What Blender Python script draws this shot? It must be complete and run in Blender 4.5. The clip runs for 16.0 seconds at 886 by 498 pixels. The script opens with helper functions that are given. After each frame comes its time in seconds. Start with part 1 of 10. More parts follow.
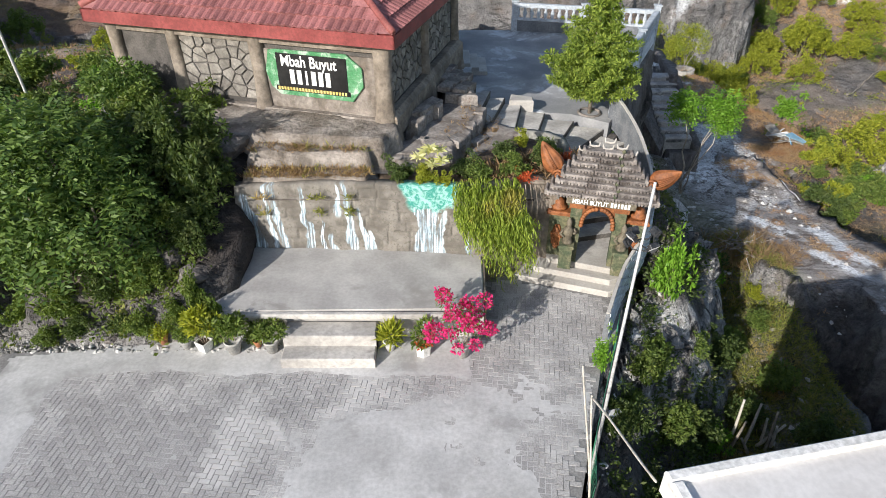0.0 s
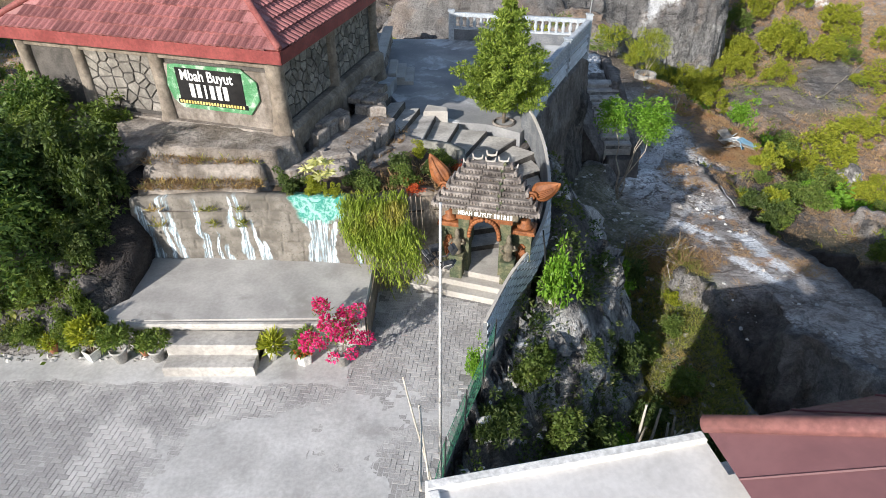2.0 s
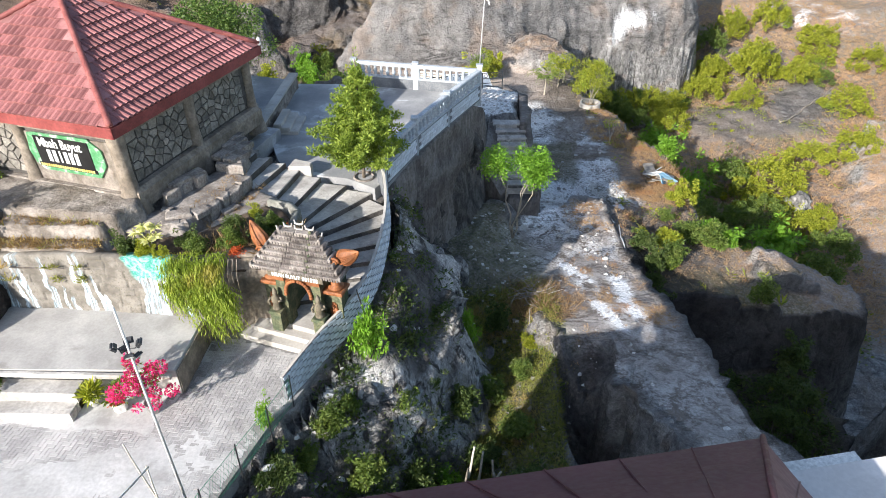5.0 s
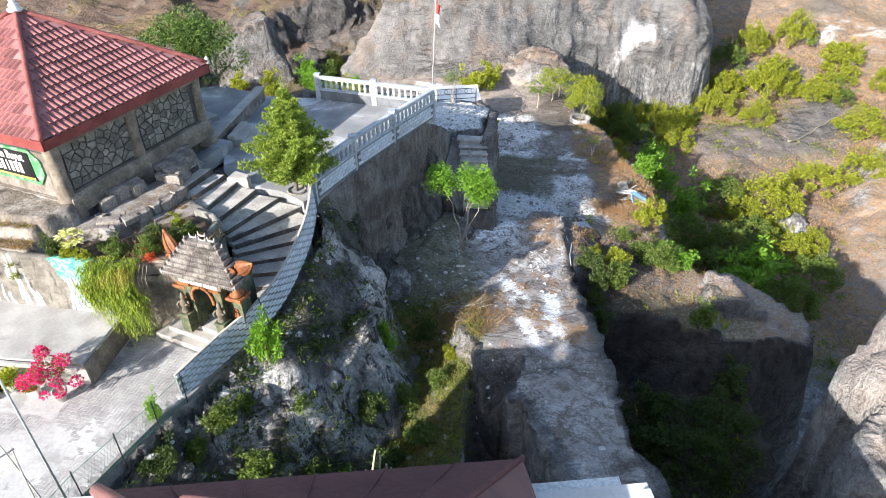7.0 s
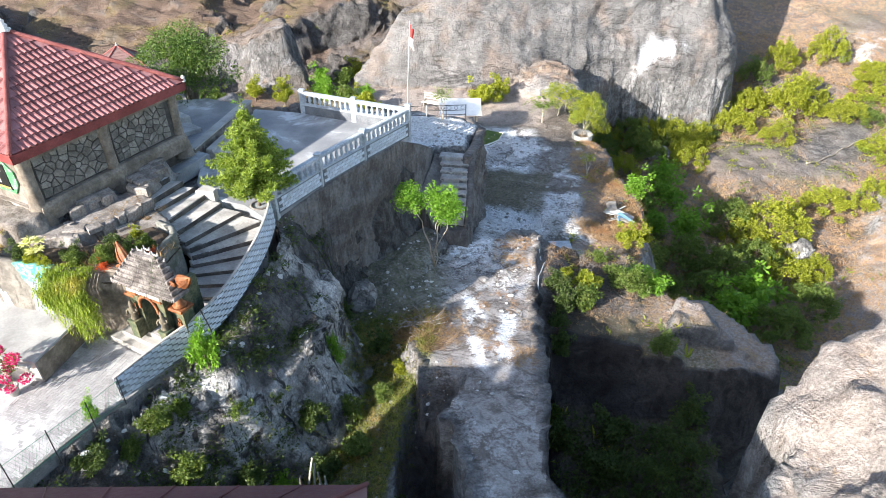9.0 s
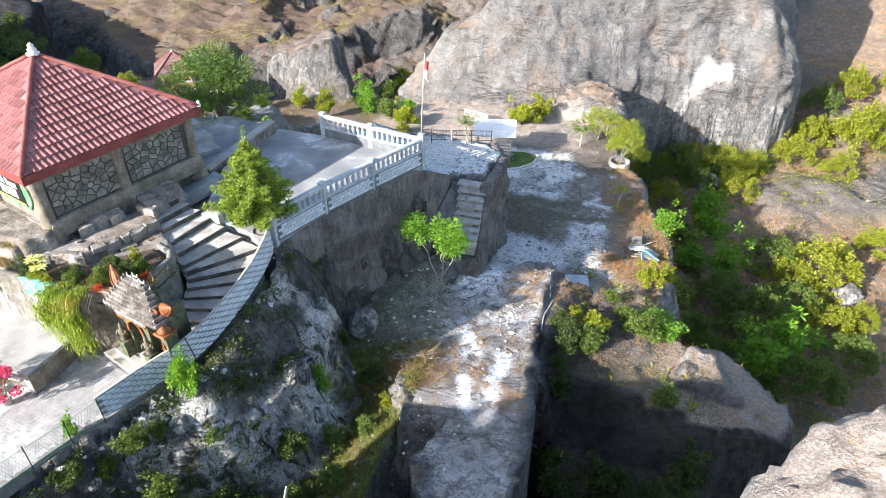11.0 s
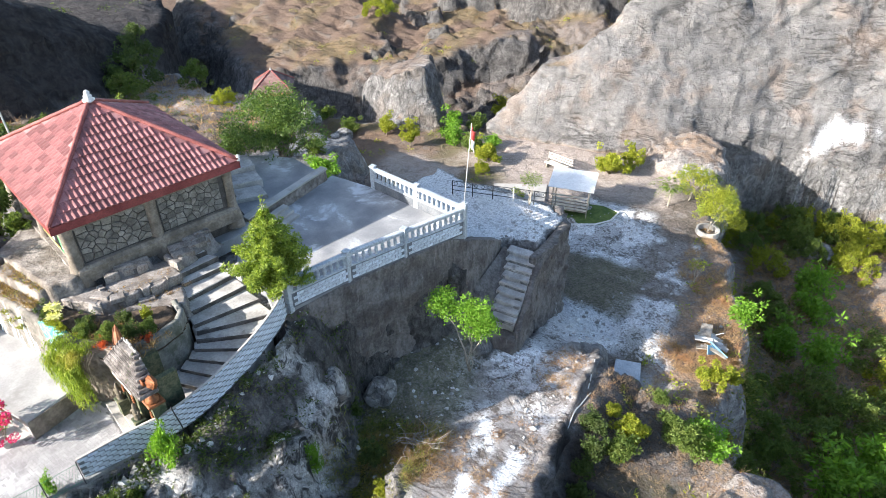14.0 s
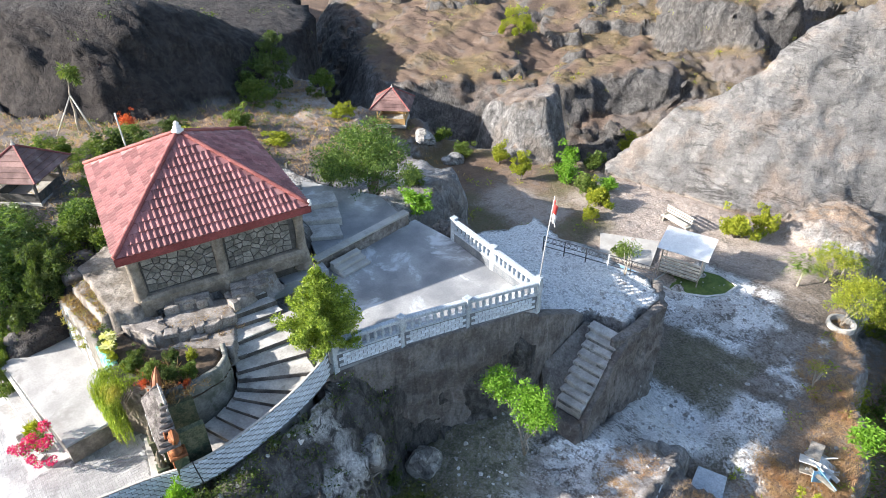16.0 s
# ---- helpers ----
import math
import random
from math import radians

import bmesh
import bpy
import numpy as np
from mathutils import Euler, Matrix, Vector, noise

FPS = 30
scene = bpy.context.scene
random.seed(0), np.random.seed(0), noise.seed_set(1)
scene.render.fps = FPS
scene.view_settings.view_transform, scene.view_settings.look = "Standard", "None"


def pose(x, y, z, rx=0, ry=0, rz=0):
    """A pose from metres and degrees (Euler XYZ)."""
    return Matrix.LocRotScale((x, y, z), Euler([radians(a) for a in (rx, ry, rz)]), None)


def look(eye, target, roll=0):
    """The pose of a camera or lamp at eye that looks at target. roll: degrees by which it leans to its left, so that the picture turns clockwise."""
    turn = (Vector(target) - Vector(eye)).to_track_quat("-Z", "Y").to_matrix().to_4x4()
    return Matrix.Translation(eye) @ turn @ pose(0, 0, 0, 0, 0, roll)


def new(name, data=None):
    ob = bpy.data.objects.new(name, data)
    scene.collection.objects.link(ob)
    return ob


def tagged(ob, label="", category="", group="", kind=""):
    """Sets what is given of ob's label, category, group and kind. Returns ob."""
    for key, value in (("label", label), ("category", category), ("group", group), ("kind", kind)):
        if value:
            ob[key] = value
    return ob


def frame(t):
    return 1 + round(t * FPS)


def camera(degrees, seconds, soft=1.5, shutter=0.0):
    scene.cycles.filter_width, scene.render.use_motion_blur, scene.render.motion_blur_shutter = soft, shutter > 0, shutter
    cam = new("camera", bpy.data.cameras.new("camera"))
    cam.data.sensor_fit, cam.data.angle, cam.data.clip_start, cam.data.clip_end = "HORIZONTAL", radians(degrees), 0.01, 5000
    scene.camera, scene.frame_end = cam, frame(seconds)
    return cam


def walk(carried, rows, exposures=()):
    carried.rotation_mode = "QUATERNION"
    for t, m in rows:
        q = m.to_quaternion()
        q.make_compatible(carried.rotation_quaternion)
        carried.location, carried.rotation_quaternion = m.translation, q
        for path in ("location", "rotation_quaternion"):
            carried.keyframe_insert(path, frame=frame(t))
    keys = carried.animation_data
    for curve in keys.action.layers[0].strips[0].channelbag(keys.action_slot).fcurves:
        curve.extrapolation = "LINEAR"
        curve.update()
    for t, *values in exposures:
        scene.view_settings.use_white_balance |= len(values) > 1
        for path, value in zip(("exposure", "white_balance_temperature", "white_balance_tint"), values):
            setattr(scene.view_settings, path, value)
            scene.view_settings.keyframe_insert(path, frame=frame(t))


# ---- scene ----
cam = camera(69.0, 16.0, soft=0.7)
METRES, EYE, TILT, LEAN, TURN = 28.0, 9.73, -35.0, 0.0, 0.0
ROWS = [
    (0.0, 0.0, 0.0, 0.0, 0.0, 0.0, 0.0),
    (0.5, 0.0193, -0.0007, -0.0006, 0.04, 0.03, 0.04),
    (1.0, 0.0417, -0.0016, -0.0008, 0.07, 0.05, 0.09),
    (1.5, 0.0665, -0.005, 0.0015, 0.1, 0.06, 0.14),
    (2.0, 0.0938, -0.0123, 0.0076, 0.1, 0.08, 0.16),
    (2.5, 0.1223, -0.0214, 0.0165, 0.11, 0.14, 0.21),
    (3.0, 0.1511, -0.031, 0.0275, 0.13, 0.16, 0.24),
    (3.5, 0.1816, -0.0403, 0.0375, 0.19, 0.18, 0.22),
    (4.0, 0.2142, -0.0485, 0.0466, 0.44, 0.18, 0.05),
    (4.5, 0.2471, -0.0556, 0.0545, 0.95, 0.19, -0.27),
    (5.0, 0.2799, -0.0624, 0.0623, 1.72, 0.17, -0.82),
    (7.5, 0.4622, -0.1009, 0.0914, 6.3, 0.04, -4.08),
    (8.0, 0.4926, -0.1063, 0.0992, 7.18, -0.06, -4.72),
    (8.5, 0.5203, -0.109, 0.1091, 8.06, -0.16, -5.37),
    (9.0, 0.5449, -0.1086, 0.1207, 9.06, -0.24, -6.05),
    (11.5, 0.6405, -0.0797, 0.2034, 16.16, -1.35, -10.87),
    (12.0, 0.655, -0.069, 0.2237, 17.76, -1.67, -11.92),
    (12.5, 0.6681, -0.056, 0.2458, 19.39, -2.01, -12.96),
    (13.0, 0.6785, -0.0402, 0.2701, 21.18, -2.44, -14.1),
    (13.5, 0.6857, -0.0217, 0.2951, 22.98, -2.88, -15.17),
    (14.0, 0.691, -0.0024, 0.321, 24.87, -3.36, -16.28),
    (14.5, 0.6946, 0.018, 0.3476, 26.95, -3.92, -17.49),
    (15.0, 0.6961, 0.0397, 0.3754, 29.54, -4.7, -18.92),
    (15.5, 0.6955, 0.0634, 0.4041, 33.39, -6.02, -20.97),
    (16.0, 0.6927, 0.0882, 0.4335, 37.45, -7.56, -22.97),
]
walk(cam, [(t, pose(0, 0, EYE, TILT, LEAN, TURN) @ pose(METRES * x, METRES * y, METRES * z, 90 + pitch, roll, yaw)) for t, x, y, z, yaw, pitch, roll in ROWS],
     [(0.0, 0.33), (3.0, 0.53), (5.0, 0.93), (7.5, 1.22), (9.0, 1.38), (13.0, 1.44), (16.0, 1.38)])

# ---- world and sun ----
SUN_A, SUN_B = 1.27, 1.76          # ground shift of a shadow per metre of height, along x and y
sun_dir = Vector((SUN_A, SUN_B, -1.0)).normalized()
sun_elev = math.asin(-sun_dir.z)
sun_az = math.atan2(-SUN_A, -SUN_B)  # compass direction of the sun, from +y towards +x
world = bpy.data.worlds.new("sky")
scene.world = world
world.use_nodes = True
wn = world.node_tree
sky = wn.nodes.new("ShaderNodeTexSky")
sky.sky_type = 'NISHITA'
sky.sun_disc = False
sky.sun_elevation = sun_elev
sky.sun_rotation = sun_az
sky.dust_density = 1.1
wn.links.new(sky.outputs[0], wn.nodes["Background"].inputs[0])
wn.nodes["Background"].inputs[1].default_value = 0.132
lamp = bpy.data.lights.new("sun", 'SUN')
lamp.energy = 5.0
lamp.angle = radians(0.55)
lamp.color = (1.0, 0.945, 0.885)
sun = new("sun", lamp)
sun.matrix_world = look((-30, -30, 40), Vector((-30, -30, 40)) + sun_dir)

# ---- mesh helpers ----
rng = random.Random(7)


def vnoise(x, y, z, seed=0):
    """Smooth value noise of numpy arrays, -1 to 1."""
    xi, yi, zi = np.floor(x).astype(np.int64), np.floor(y).astype(np.int64), np.floor(z).astype(np.int64)
    fx, fy, fz = x - xi, y - yi, z - zi
    fx, fy, fz = fx * fx * (3 - 2 * fx), fy * fy * (3 - 2 * fy), fz * fz * (3 - 2 * fz)

    def hsh(a, b, c):
        n = (a * 374761393 + b * 668265263 + c * 1274126177 + seed * 974634777) & 0xFFFFFFFF
        n = ((n ^ (n >> 13)) * 1274126177) & 0xFFFFFFFF
        n = n ^ (n >> 16)
        return (n & 0xFFFF) / 32767.5 - 1.0
    out = 0
    for dx in (0, 1):
        for dy in (0, 1):
            for dz in (0, 1):
                wgt = (fx if dx else 1 - fx) * (fy if dy else 1 - fy) * (fz if dz else 1 - fz)
                out = out + wgt * hsh(xi + dx, yi + dy, zi + dz)
    return out


def fbm(x, y, z=0.0, scale=1.0, octaves=4, seed=0, ridged=False):
    x, y = np.asarray(x, float), np.asarray(y, float)
    z = np.asarray(z, float) + 0 * x
    out, amp, f, tot = 0, 1.0, scale, 0
    for o in range(octaves):
        n = vnoise(x * f, y * f, z * f, seed + o * 17)
        out = out + amp * ((1 - 2 * np.abs(n)) if ridged else n)
        tot += amp
        amp, f = amp * 0.5, f * 2.03
    return out / tot


def sdist(poly, X, Y):
    """Distance to the polygon's outline, positive inside."""
    d2 = np.full(X.shape, 1e18)
    inside = np.zeros(X.shape, bool)
    n = len(poly)
    for i in range(n):
        (ax, ay), (bx, by) = poly[i], poly[(i + 1) % n]
        ex, ey = bx - ax, by - ay
        px, py = X - ax, Y - ay
        t = np.clip((px * ex + py * ey) / (ex * ex + ey * ey), 0, 1)
        d2 = np.minimum(d2, (px - t * ex) ** 2 + (py - t * ey) ** 2)
        if ey != 0:
            cross = (ay > Y) != (by > Y)
            inside ^= cross & (X < ex * (Y - ay) / ey + ax)
    d = np.sqrt(d2)
    return np.where(inside, d, -d)


def smooth(t):
    t = np.clip(t, 0, 1)
    return t * t * (3 - 2 * t)


class Build:
    """Collects vertices and faces of one mesh."""

    def __init__(self):
        self.v, self.f = [], []

    def add(self, verts, faces, m=None):
        o = len(self.v)
        if m is not None:
            verts = [m @ Vector(p) for p in verts]
        self.v += [tuple(p) for p in verts]
        self.f += [tuple(i + o for i in f) for f in faces]
        return self

    def box(self, c, s, m=None, b=0.0):
        """A box of centre c and size s, its upper edges chamfered by b."""
        x, y, z = s[0] / 2, s[1] / 2, s[2] / 2
        cx, cy, cz = c
        ring = [(-1, -1), (1, -1), (1, 1), (-1, 1)]
        vs = [(cx + x * i, cy + y * j, cz - z) for i, j in ring]
        if b <= 0:
            vs += [(cx + x * i, cy + y * j, cz + z) for i, j in ring]
            fs = [(3, 2, 1, 0), (4, 5, 6, 7)] + [(k, (k + 1) % 4, (k + 1) % 4 + 4, k + 4) for k in range(4)]
        else:
            vs += [(cx + x * i, cy + y * j, cz + z - b) for i, j in ring]
            vs += [(cx + (x - b) * i, cy + (y - b) * j, cz + z) for i, j in ring]
            fs = [(3, 2, 1, 0), (8, 9, 10, 11)]
            for q in (0, 4):
                fs += [(q + k, q + (k + 1) % 4, q + (k + 1) % 4 + 4, q + k + 4) for k in range(4)]
        return self.add(vs, fs, m)

    def prism(self, poly, z0, z1, m=None, b=0.0):
        """A polygon (anticlockwise) raised from z0 to z1 (numbers or one height a corner)."""
        n = len(poly)
        lo = [z0] * n if not hasattr(z0, "__len__") else z0
        hi = [z1] * n if not hasattr(z1, "__len__") else z1
        area = sum(poly[i][0] * poly[(i + 1) % n][1] - poly[(i + 1) % n][0] * poly[i][1] for i in range(n))
        if area < 0:
            poly, lo, hi = poly[::-1], lo[::-1], hi[::-1]
        cx, cy = sum(p[0] for p in poly) / n, sum(p[1] for p in poly) / n
        vs = [(p[0], p[1], a) for p, a in zip(poly, lo)]
        fs = [tuple(range(n - 1, -1, -1))]
        if b > 0:
            vs += [(p[0], p[1], a - b) for p, a in zip(poly, hi)]
            for p, a in zip(poly, hi):
                dx, dy = cx - p[0], cy - p[1]
                ln = math.hypot(dx, dy) or 1
                vs.append((p[0] + dx / ln * b * 1.3, p[1] + dy / ln * b * 1.3, a))
            rings = 2
        else:
            vs += [(p[0], p[1], a) for p, a in zip(poly, hi)]
            rings = 1
        for q in range(rings):
            fs += [(q * n + k, q * n + (k + 1) % n, (q + 1) * n + (k + 1) % n, (q + 1) * n + k) for k in range(n)]
        fs.append(tuple(rings * n + k for k in range(n)))
        return self.add(vs, fs, m)

    def tube(self, path, radii, n=8, m=None, caps=True):
        pts = [Vector(p) for p in path]
        if not hasattr(radii, "__len__"):
            radii = [radii] * len(pts)
        vs, fs = [], []
        side = Vector((0.3, 0.7, 0.2))
        for i, p in enumerate(pts):
            d = (pts[min(i + 1, len(pts) - 1)] - pts[max(i - 1, 0)]).normalized()
            if abs(d.dot(side.normalized())) > 0.95:
                side = Vector((0.9, -0.2, 0.4))
            u = d.cross(side).normalized()
            w = d.cross(u)
            for k in range(n):
                a = 2 * math.pi * k / n
                vs.append(p + (u * math.cos(a) + w * math.sin(a)) * radii[i])
        for i in range(len(pts) - 1):
            fs += [(i * n + k, i * n + (k + 1) % n, (i + 1) * n + (k + 1) % n, (i + 1) * n + k) for k in range(n)]
        if caps:
            fs += [tuple(range(n - 1, -1, -1)), tuple((len(pts) - 1) * n + k for k in range(n))]
        return self.add(vs, fs, m)

    def lathe(self, prof, n=10, m=None, caps=True):
        """A profile of (radius, z) turned round the z axis."""
        vs, fs = [], []
        for r, z in prof:
            vs += [(r * math.cos(2 * math.pi * k / n), r * math.sin(2 * math.pi * k / n), z) for k in range(n)]
        for i in range(len(prof) - 1):
            fs += [(i * n + k, i * n + (k + 1) % n, (i + 1) * n + (k + 1) % n, (i + 1) * n + k) for k in range(n)]
        if caps:
            fs += [tuple(range(n - 1, -1, -1)), tuple((len(prof) - 1) * n + k for k in range(n))]
        return self.add(vs, fs, m)

    def mesh(self, name, material, soft=False):
        me = bpy.data.meshes.new(name)
        me.from_pydata(self.v, [], self.f)
        me.validate()
        if material:
            me.materials.append(material)
        if soft:
            me.polygons.foreach_set("use_smooth", [True] * len(me.polygons))
        me.update()
        return me


def obj(name, b, material, parent=None, label="", soft=False):
    """Links a Build (or a ready mesh) as one object."""
    me = b if isinstance(b, bpy.types.Mesh) else b.mesh(name, material, soft)
    ob = new(name, me)
    if parent is not None:
        ob.parent = parent
    if label:
        ob["label"] = label
    return ob


def part(name, b, material, parent, label="", soft=False):
    return obj(name, b, material, parent, label, soft)


def thing(name, label, category, at=(0, 0, 0), rz=0.0, group="", kind=""):
    """An Empty at a thing's base that holds its parts."""
    e = new(name)
    e.matrix_world = pose(at[0], at[1], at[2], 0, 0, rz)
    e.empty_display_size = 0.2
    return tagged(e, label, category, group, kind)


def structure(name, b, material, label="", category="", soft=False):
    return tagged(obj(name, b, material, soft=soft), label, category, kind="structure")

# ---- materials ----
def nodes_of(name):
    m = bpy.data.materials.new(name)
    m.use_nodes = True
    return m, m.node_tree, m.node_tree.nodes["Principled BSDF"]


class Net:
    """Short hand for shader nodes."""

    def __init__(self, tree):
        self.t = tree
        self.co = self.n("ShaderNodeTexCoord").outputs["Object"]

    def n(self, kind, **kw):
        nd = self.t.nodes.new(kind)
        for k, val in kw.items():
            nd.inputs[k].default_value = val
        return nd

    def link(self, a, b):
        self.t.links.new(a, b)

    def noise(self, scale, detail=4.0, rough=0.55, co=None, dist=0.0):
        nd = self.n("ShaderNodeTexNoise", Scale=scale, Detail=detail, Roughness=rough, Distortion=dist)
        self.link(co or self.co, nd.inputs["Vector"])
        return nd.outputs["Fac"]

    def ramp(self, fac, lo, hi, a=0.0, b=1.0):
        nd = self.n("ShaderNodeMapRange")
        nd.interpolation_type = 'SMOOTHSTEP'
        for i, val in zip((1, 2, 3, 4), (lo, hi, a, b)):
            nd.inputs[i].default_value = val
        self.link(fac, nd.inputs[0])
        return nd.outputs[0]

    def math(self, op, a, b=0.5):
        nd = self.n("ShaderNodeMath")
        nd.operation = op
        for i, val in enumerate((a, b)):
            if isinstance(val, (int, float)):
                nd.inputs[i].default_value = val
            else:
                self.link(val, nd.inputs[i])
        return nd.outputs[0]

    def mix(self, fac, a, b, how='MIX'):
        nd = self.t.nodes.new("ShaderNodeMix")
        nd.data_type, nd.blend_type = 'RGBA', how
        for i, val in ((0, fac), (6, a), (7, b)):
            if isinstance(val, tuple):
                nd.inputs[i].default_value = (*val[:3], 1)
            elif isinstance(val, (int, float)):
                nd.inputs[i].default_value = val
            else:
                self.link(val, nd.inputs[i])
        return nd.outputs[2]

    def grey(self, val):
        nd = self.n("ShaderNodeCombineColor")
        for i in range(3):
            self.link(val, nd.inputs[i])
        return nd.outputs[0]

    def attr(self, name):
        nd = self.t.nodes.new("ShaderNodeAttribute")
        nd.attribute_name = name
        return nd.outputs["Fac"]

    def bump(self, height, strength, dist, to):
        nd = self.n("ShaderNodeBump", Strength=strength, Distance=dist)
        self.link(height, nd.inputs["Height"])
        self.link(nd.outputs[0], to.inputs["Normal"])


def mat(name, c1, c2, scale=2.0, fine=25.0, rough=0.85, bump=0.35, dist=0.01, metal=0.0, rnd=0.0, island=0.0,
        stain=None, stain_scale=0.8, stain_lo=0.55, stain_hi=0.7, spec=0.3, crack=0.0, grain=0.25):
    """A weathered surface: two colours at a large scale, fine grain, an optional stain colour, and a change from piece to piece."""
    m, tree, bs = nodes_of(name)
    k = Net(tree)
    col = k.mix(k.ramp(k.noise(scale), 0.35, 0.65), c1, c2)
    g = k.noise(fine, 5.0, 0.6)
    col = k.mix(1.0, col, k.grey(k.ramp(g, 0.25, 0.75, 1 - 1.1 * grain, 1 + 0.9 * grain)), 'MULTIPLY')
    if stain:
        col = k.mix(k.ramp(k.noise(stain_scale, 6.0, 0.65, dist=0.4), stain_lo, stain_hi), col, stain)
    if rnd:
        r = k.n("ShaderNodeObjectInfo").outputs["Random"]
        col = k.mix(1.0, col, k.grey(k.ramp(r, 0, 1, 1 - rnd, 1 + rnd)), 'MULTIPLY')
    if island:
        r = k.n("ShaderNodeNewGeometry").outputs["Random Per Island"]
        col = k.mix(1.0, col, k.grey(k.ramp(r, 0, 1, 1 - island, 1 + island)), 'MULTIPLY')
    if crack:
        bend = k.n("ShaderNodeTexNoise", Scale=1.1, Detail=5.0, Roughness=0.65)
        k.link(k.co, bend.inputs["Vector"])
        bent = k.t.nodes.new("ShaderNodeVectorMath")
        bent.operation = 'MULTIPLY_ADD'
        k.link(bend.outputs["Color"], bent.inputs[0])
        bent.inputs[1].default_value = (1.3, 1.3, 1.3)
        k.link(k.co, bent.inputs[2])
        v, e = k.n("ShaderNodeTexVoronoi", Scale=crack), k.n("ShaderNodeTexVoronoi", Scale=crack)
        e.feature = 'DISTANCE_TO_EDGE'
        k.link(bent.outputs[0], v.inputs["Vector"])
        k.link(bent.outputs[0], e.inputs["Vector"])
        sep = k.n("ShaderNodeSeparateColor")
        k.link(v.outputs["Color"], sep.inputs[0])
        joint = k.ramp(e.outputs["Distance"], 0.0, 0.08)
        col = k.mix(1.0, col, k.grey(k.ramp(sep.outputs[0], 0, 1, 0.75, 1.25)), 'MULTIPLY')
        col = k.mix(1.0, col, k.grey(k.ramp(joint, 0, 1, 0.6, 1.0)), 'MULTIPLY')
        g = k.math('ADD', g, k.math('ADD', k.math('MULTIPLY', joint, 0.5), sep.outputs[0]))
    k.link(col, bs.inputs["Base Color"])
    k.link(k.ramp(g, 0.2, 0.8, max(rough - 0.12, 0.02), min(rough + 0.1, 1)), bs.inputs["Roughness"])
    bs.inputs["Metallic"].default_value = metal
    bs.inputs["Specular IOR Level"].default_value = spec
    if bump:
        k.bump(g, bump, dist, bs)
    return m


def leaf_mat(name, c1, c2, c3=None, gloss=0.5, trans=0.35):
    """Leaves: colour changes from leaf to leaf, some light passes through."""
    m, tree, bs = nodes_of(name)
    k = Net(tree)
    r = k.n("ShaderNodeNewGeometry").outputs["Random Per Island"]
    col = k.mix(r, c1, c2)
    if c3:
        col = k.mix(k.ramp(k.noise(0.9, 2.0), 0.5, 0.68), col, c3)
    k.link(col, bs.inputs["Base Color"])
    bs.inputs["Roughness"].default_value = gloss
    bs.inputs["Specular IOR Level"].default_value = 0.25
    tr = k.n("ShaderNodeBsdfTranslucent")
    k.link(k.mix(1.0, col, (1.3, 1.35, 0.6), 'MULTIPLY'), tr.inputs["Color"])
    mx = k.n("ShaderNodeMixShader")
    mx.inputs[0].default_value = trans
    k.link(bs.outputs[0], mx.inputs[1])
    k.link(tr.outputs[0], mx.inputs[2])
    k.link(mx.outputs[0], tree.nodes["Material Output"].inputs["Surface"])
    return m


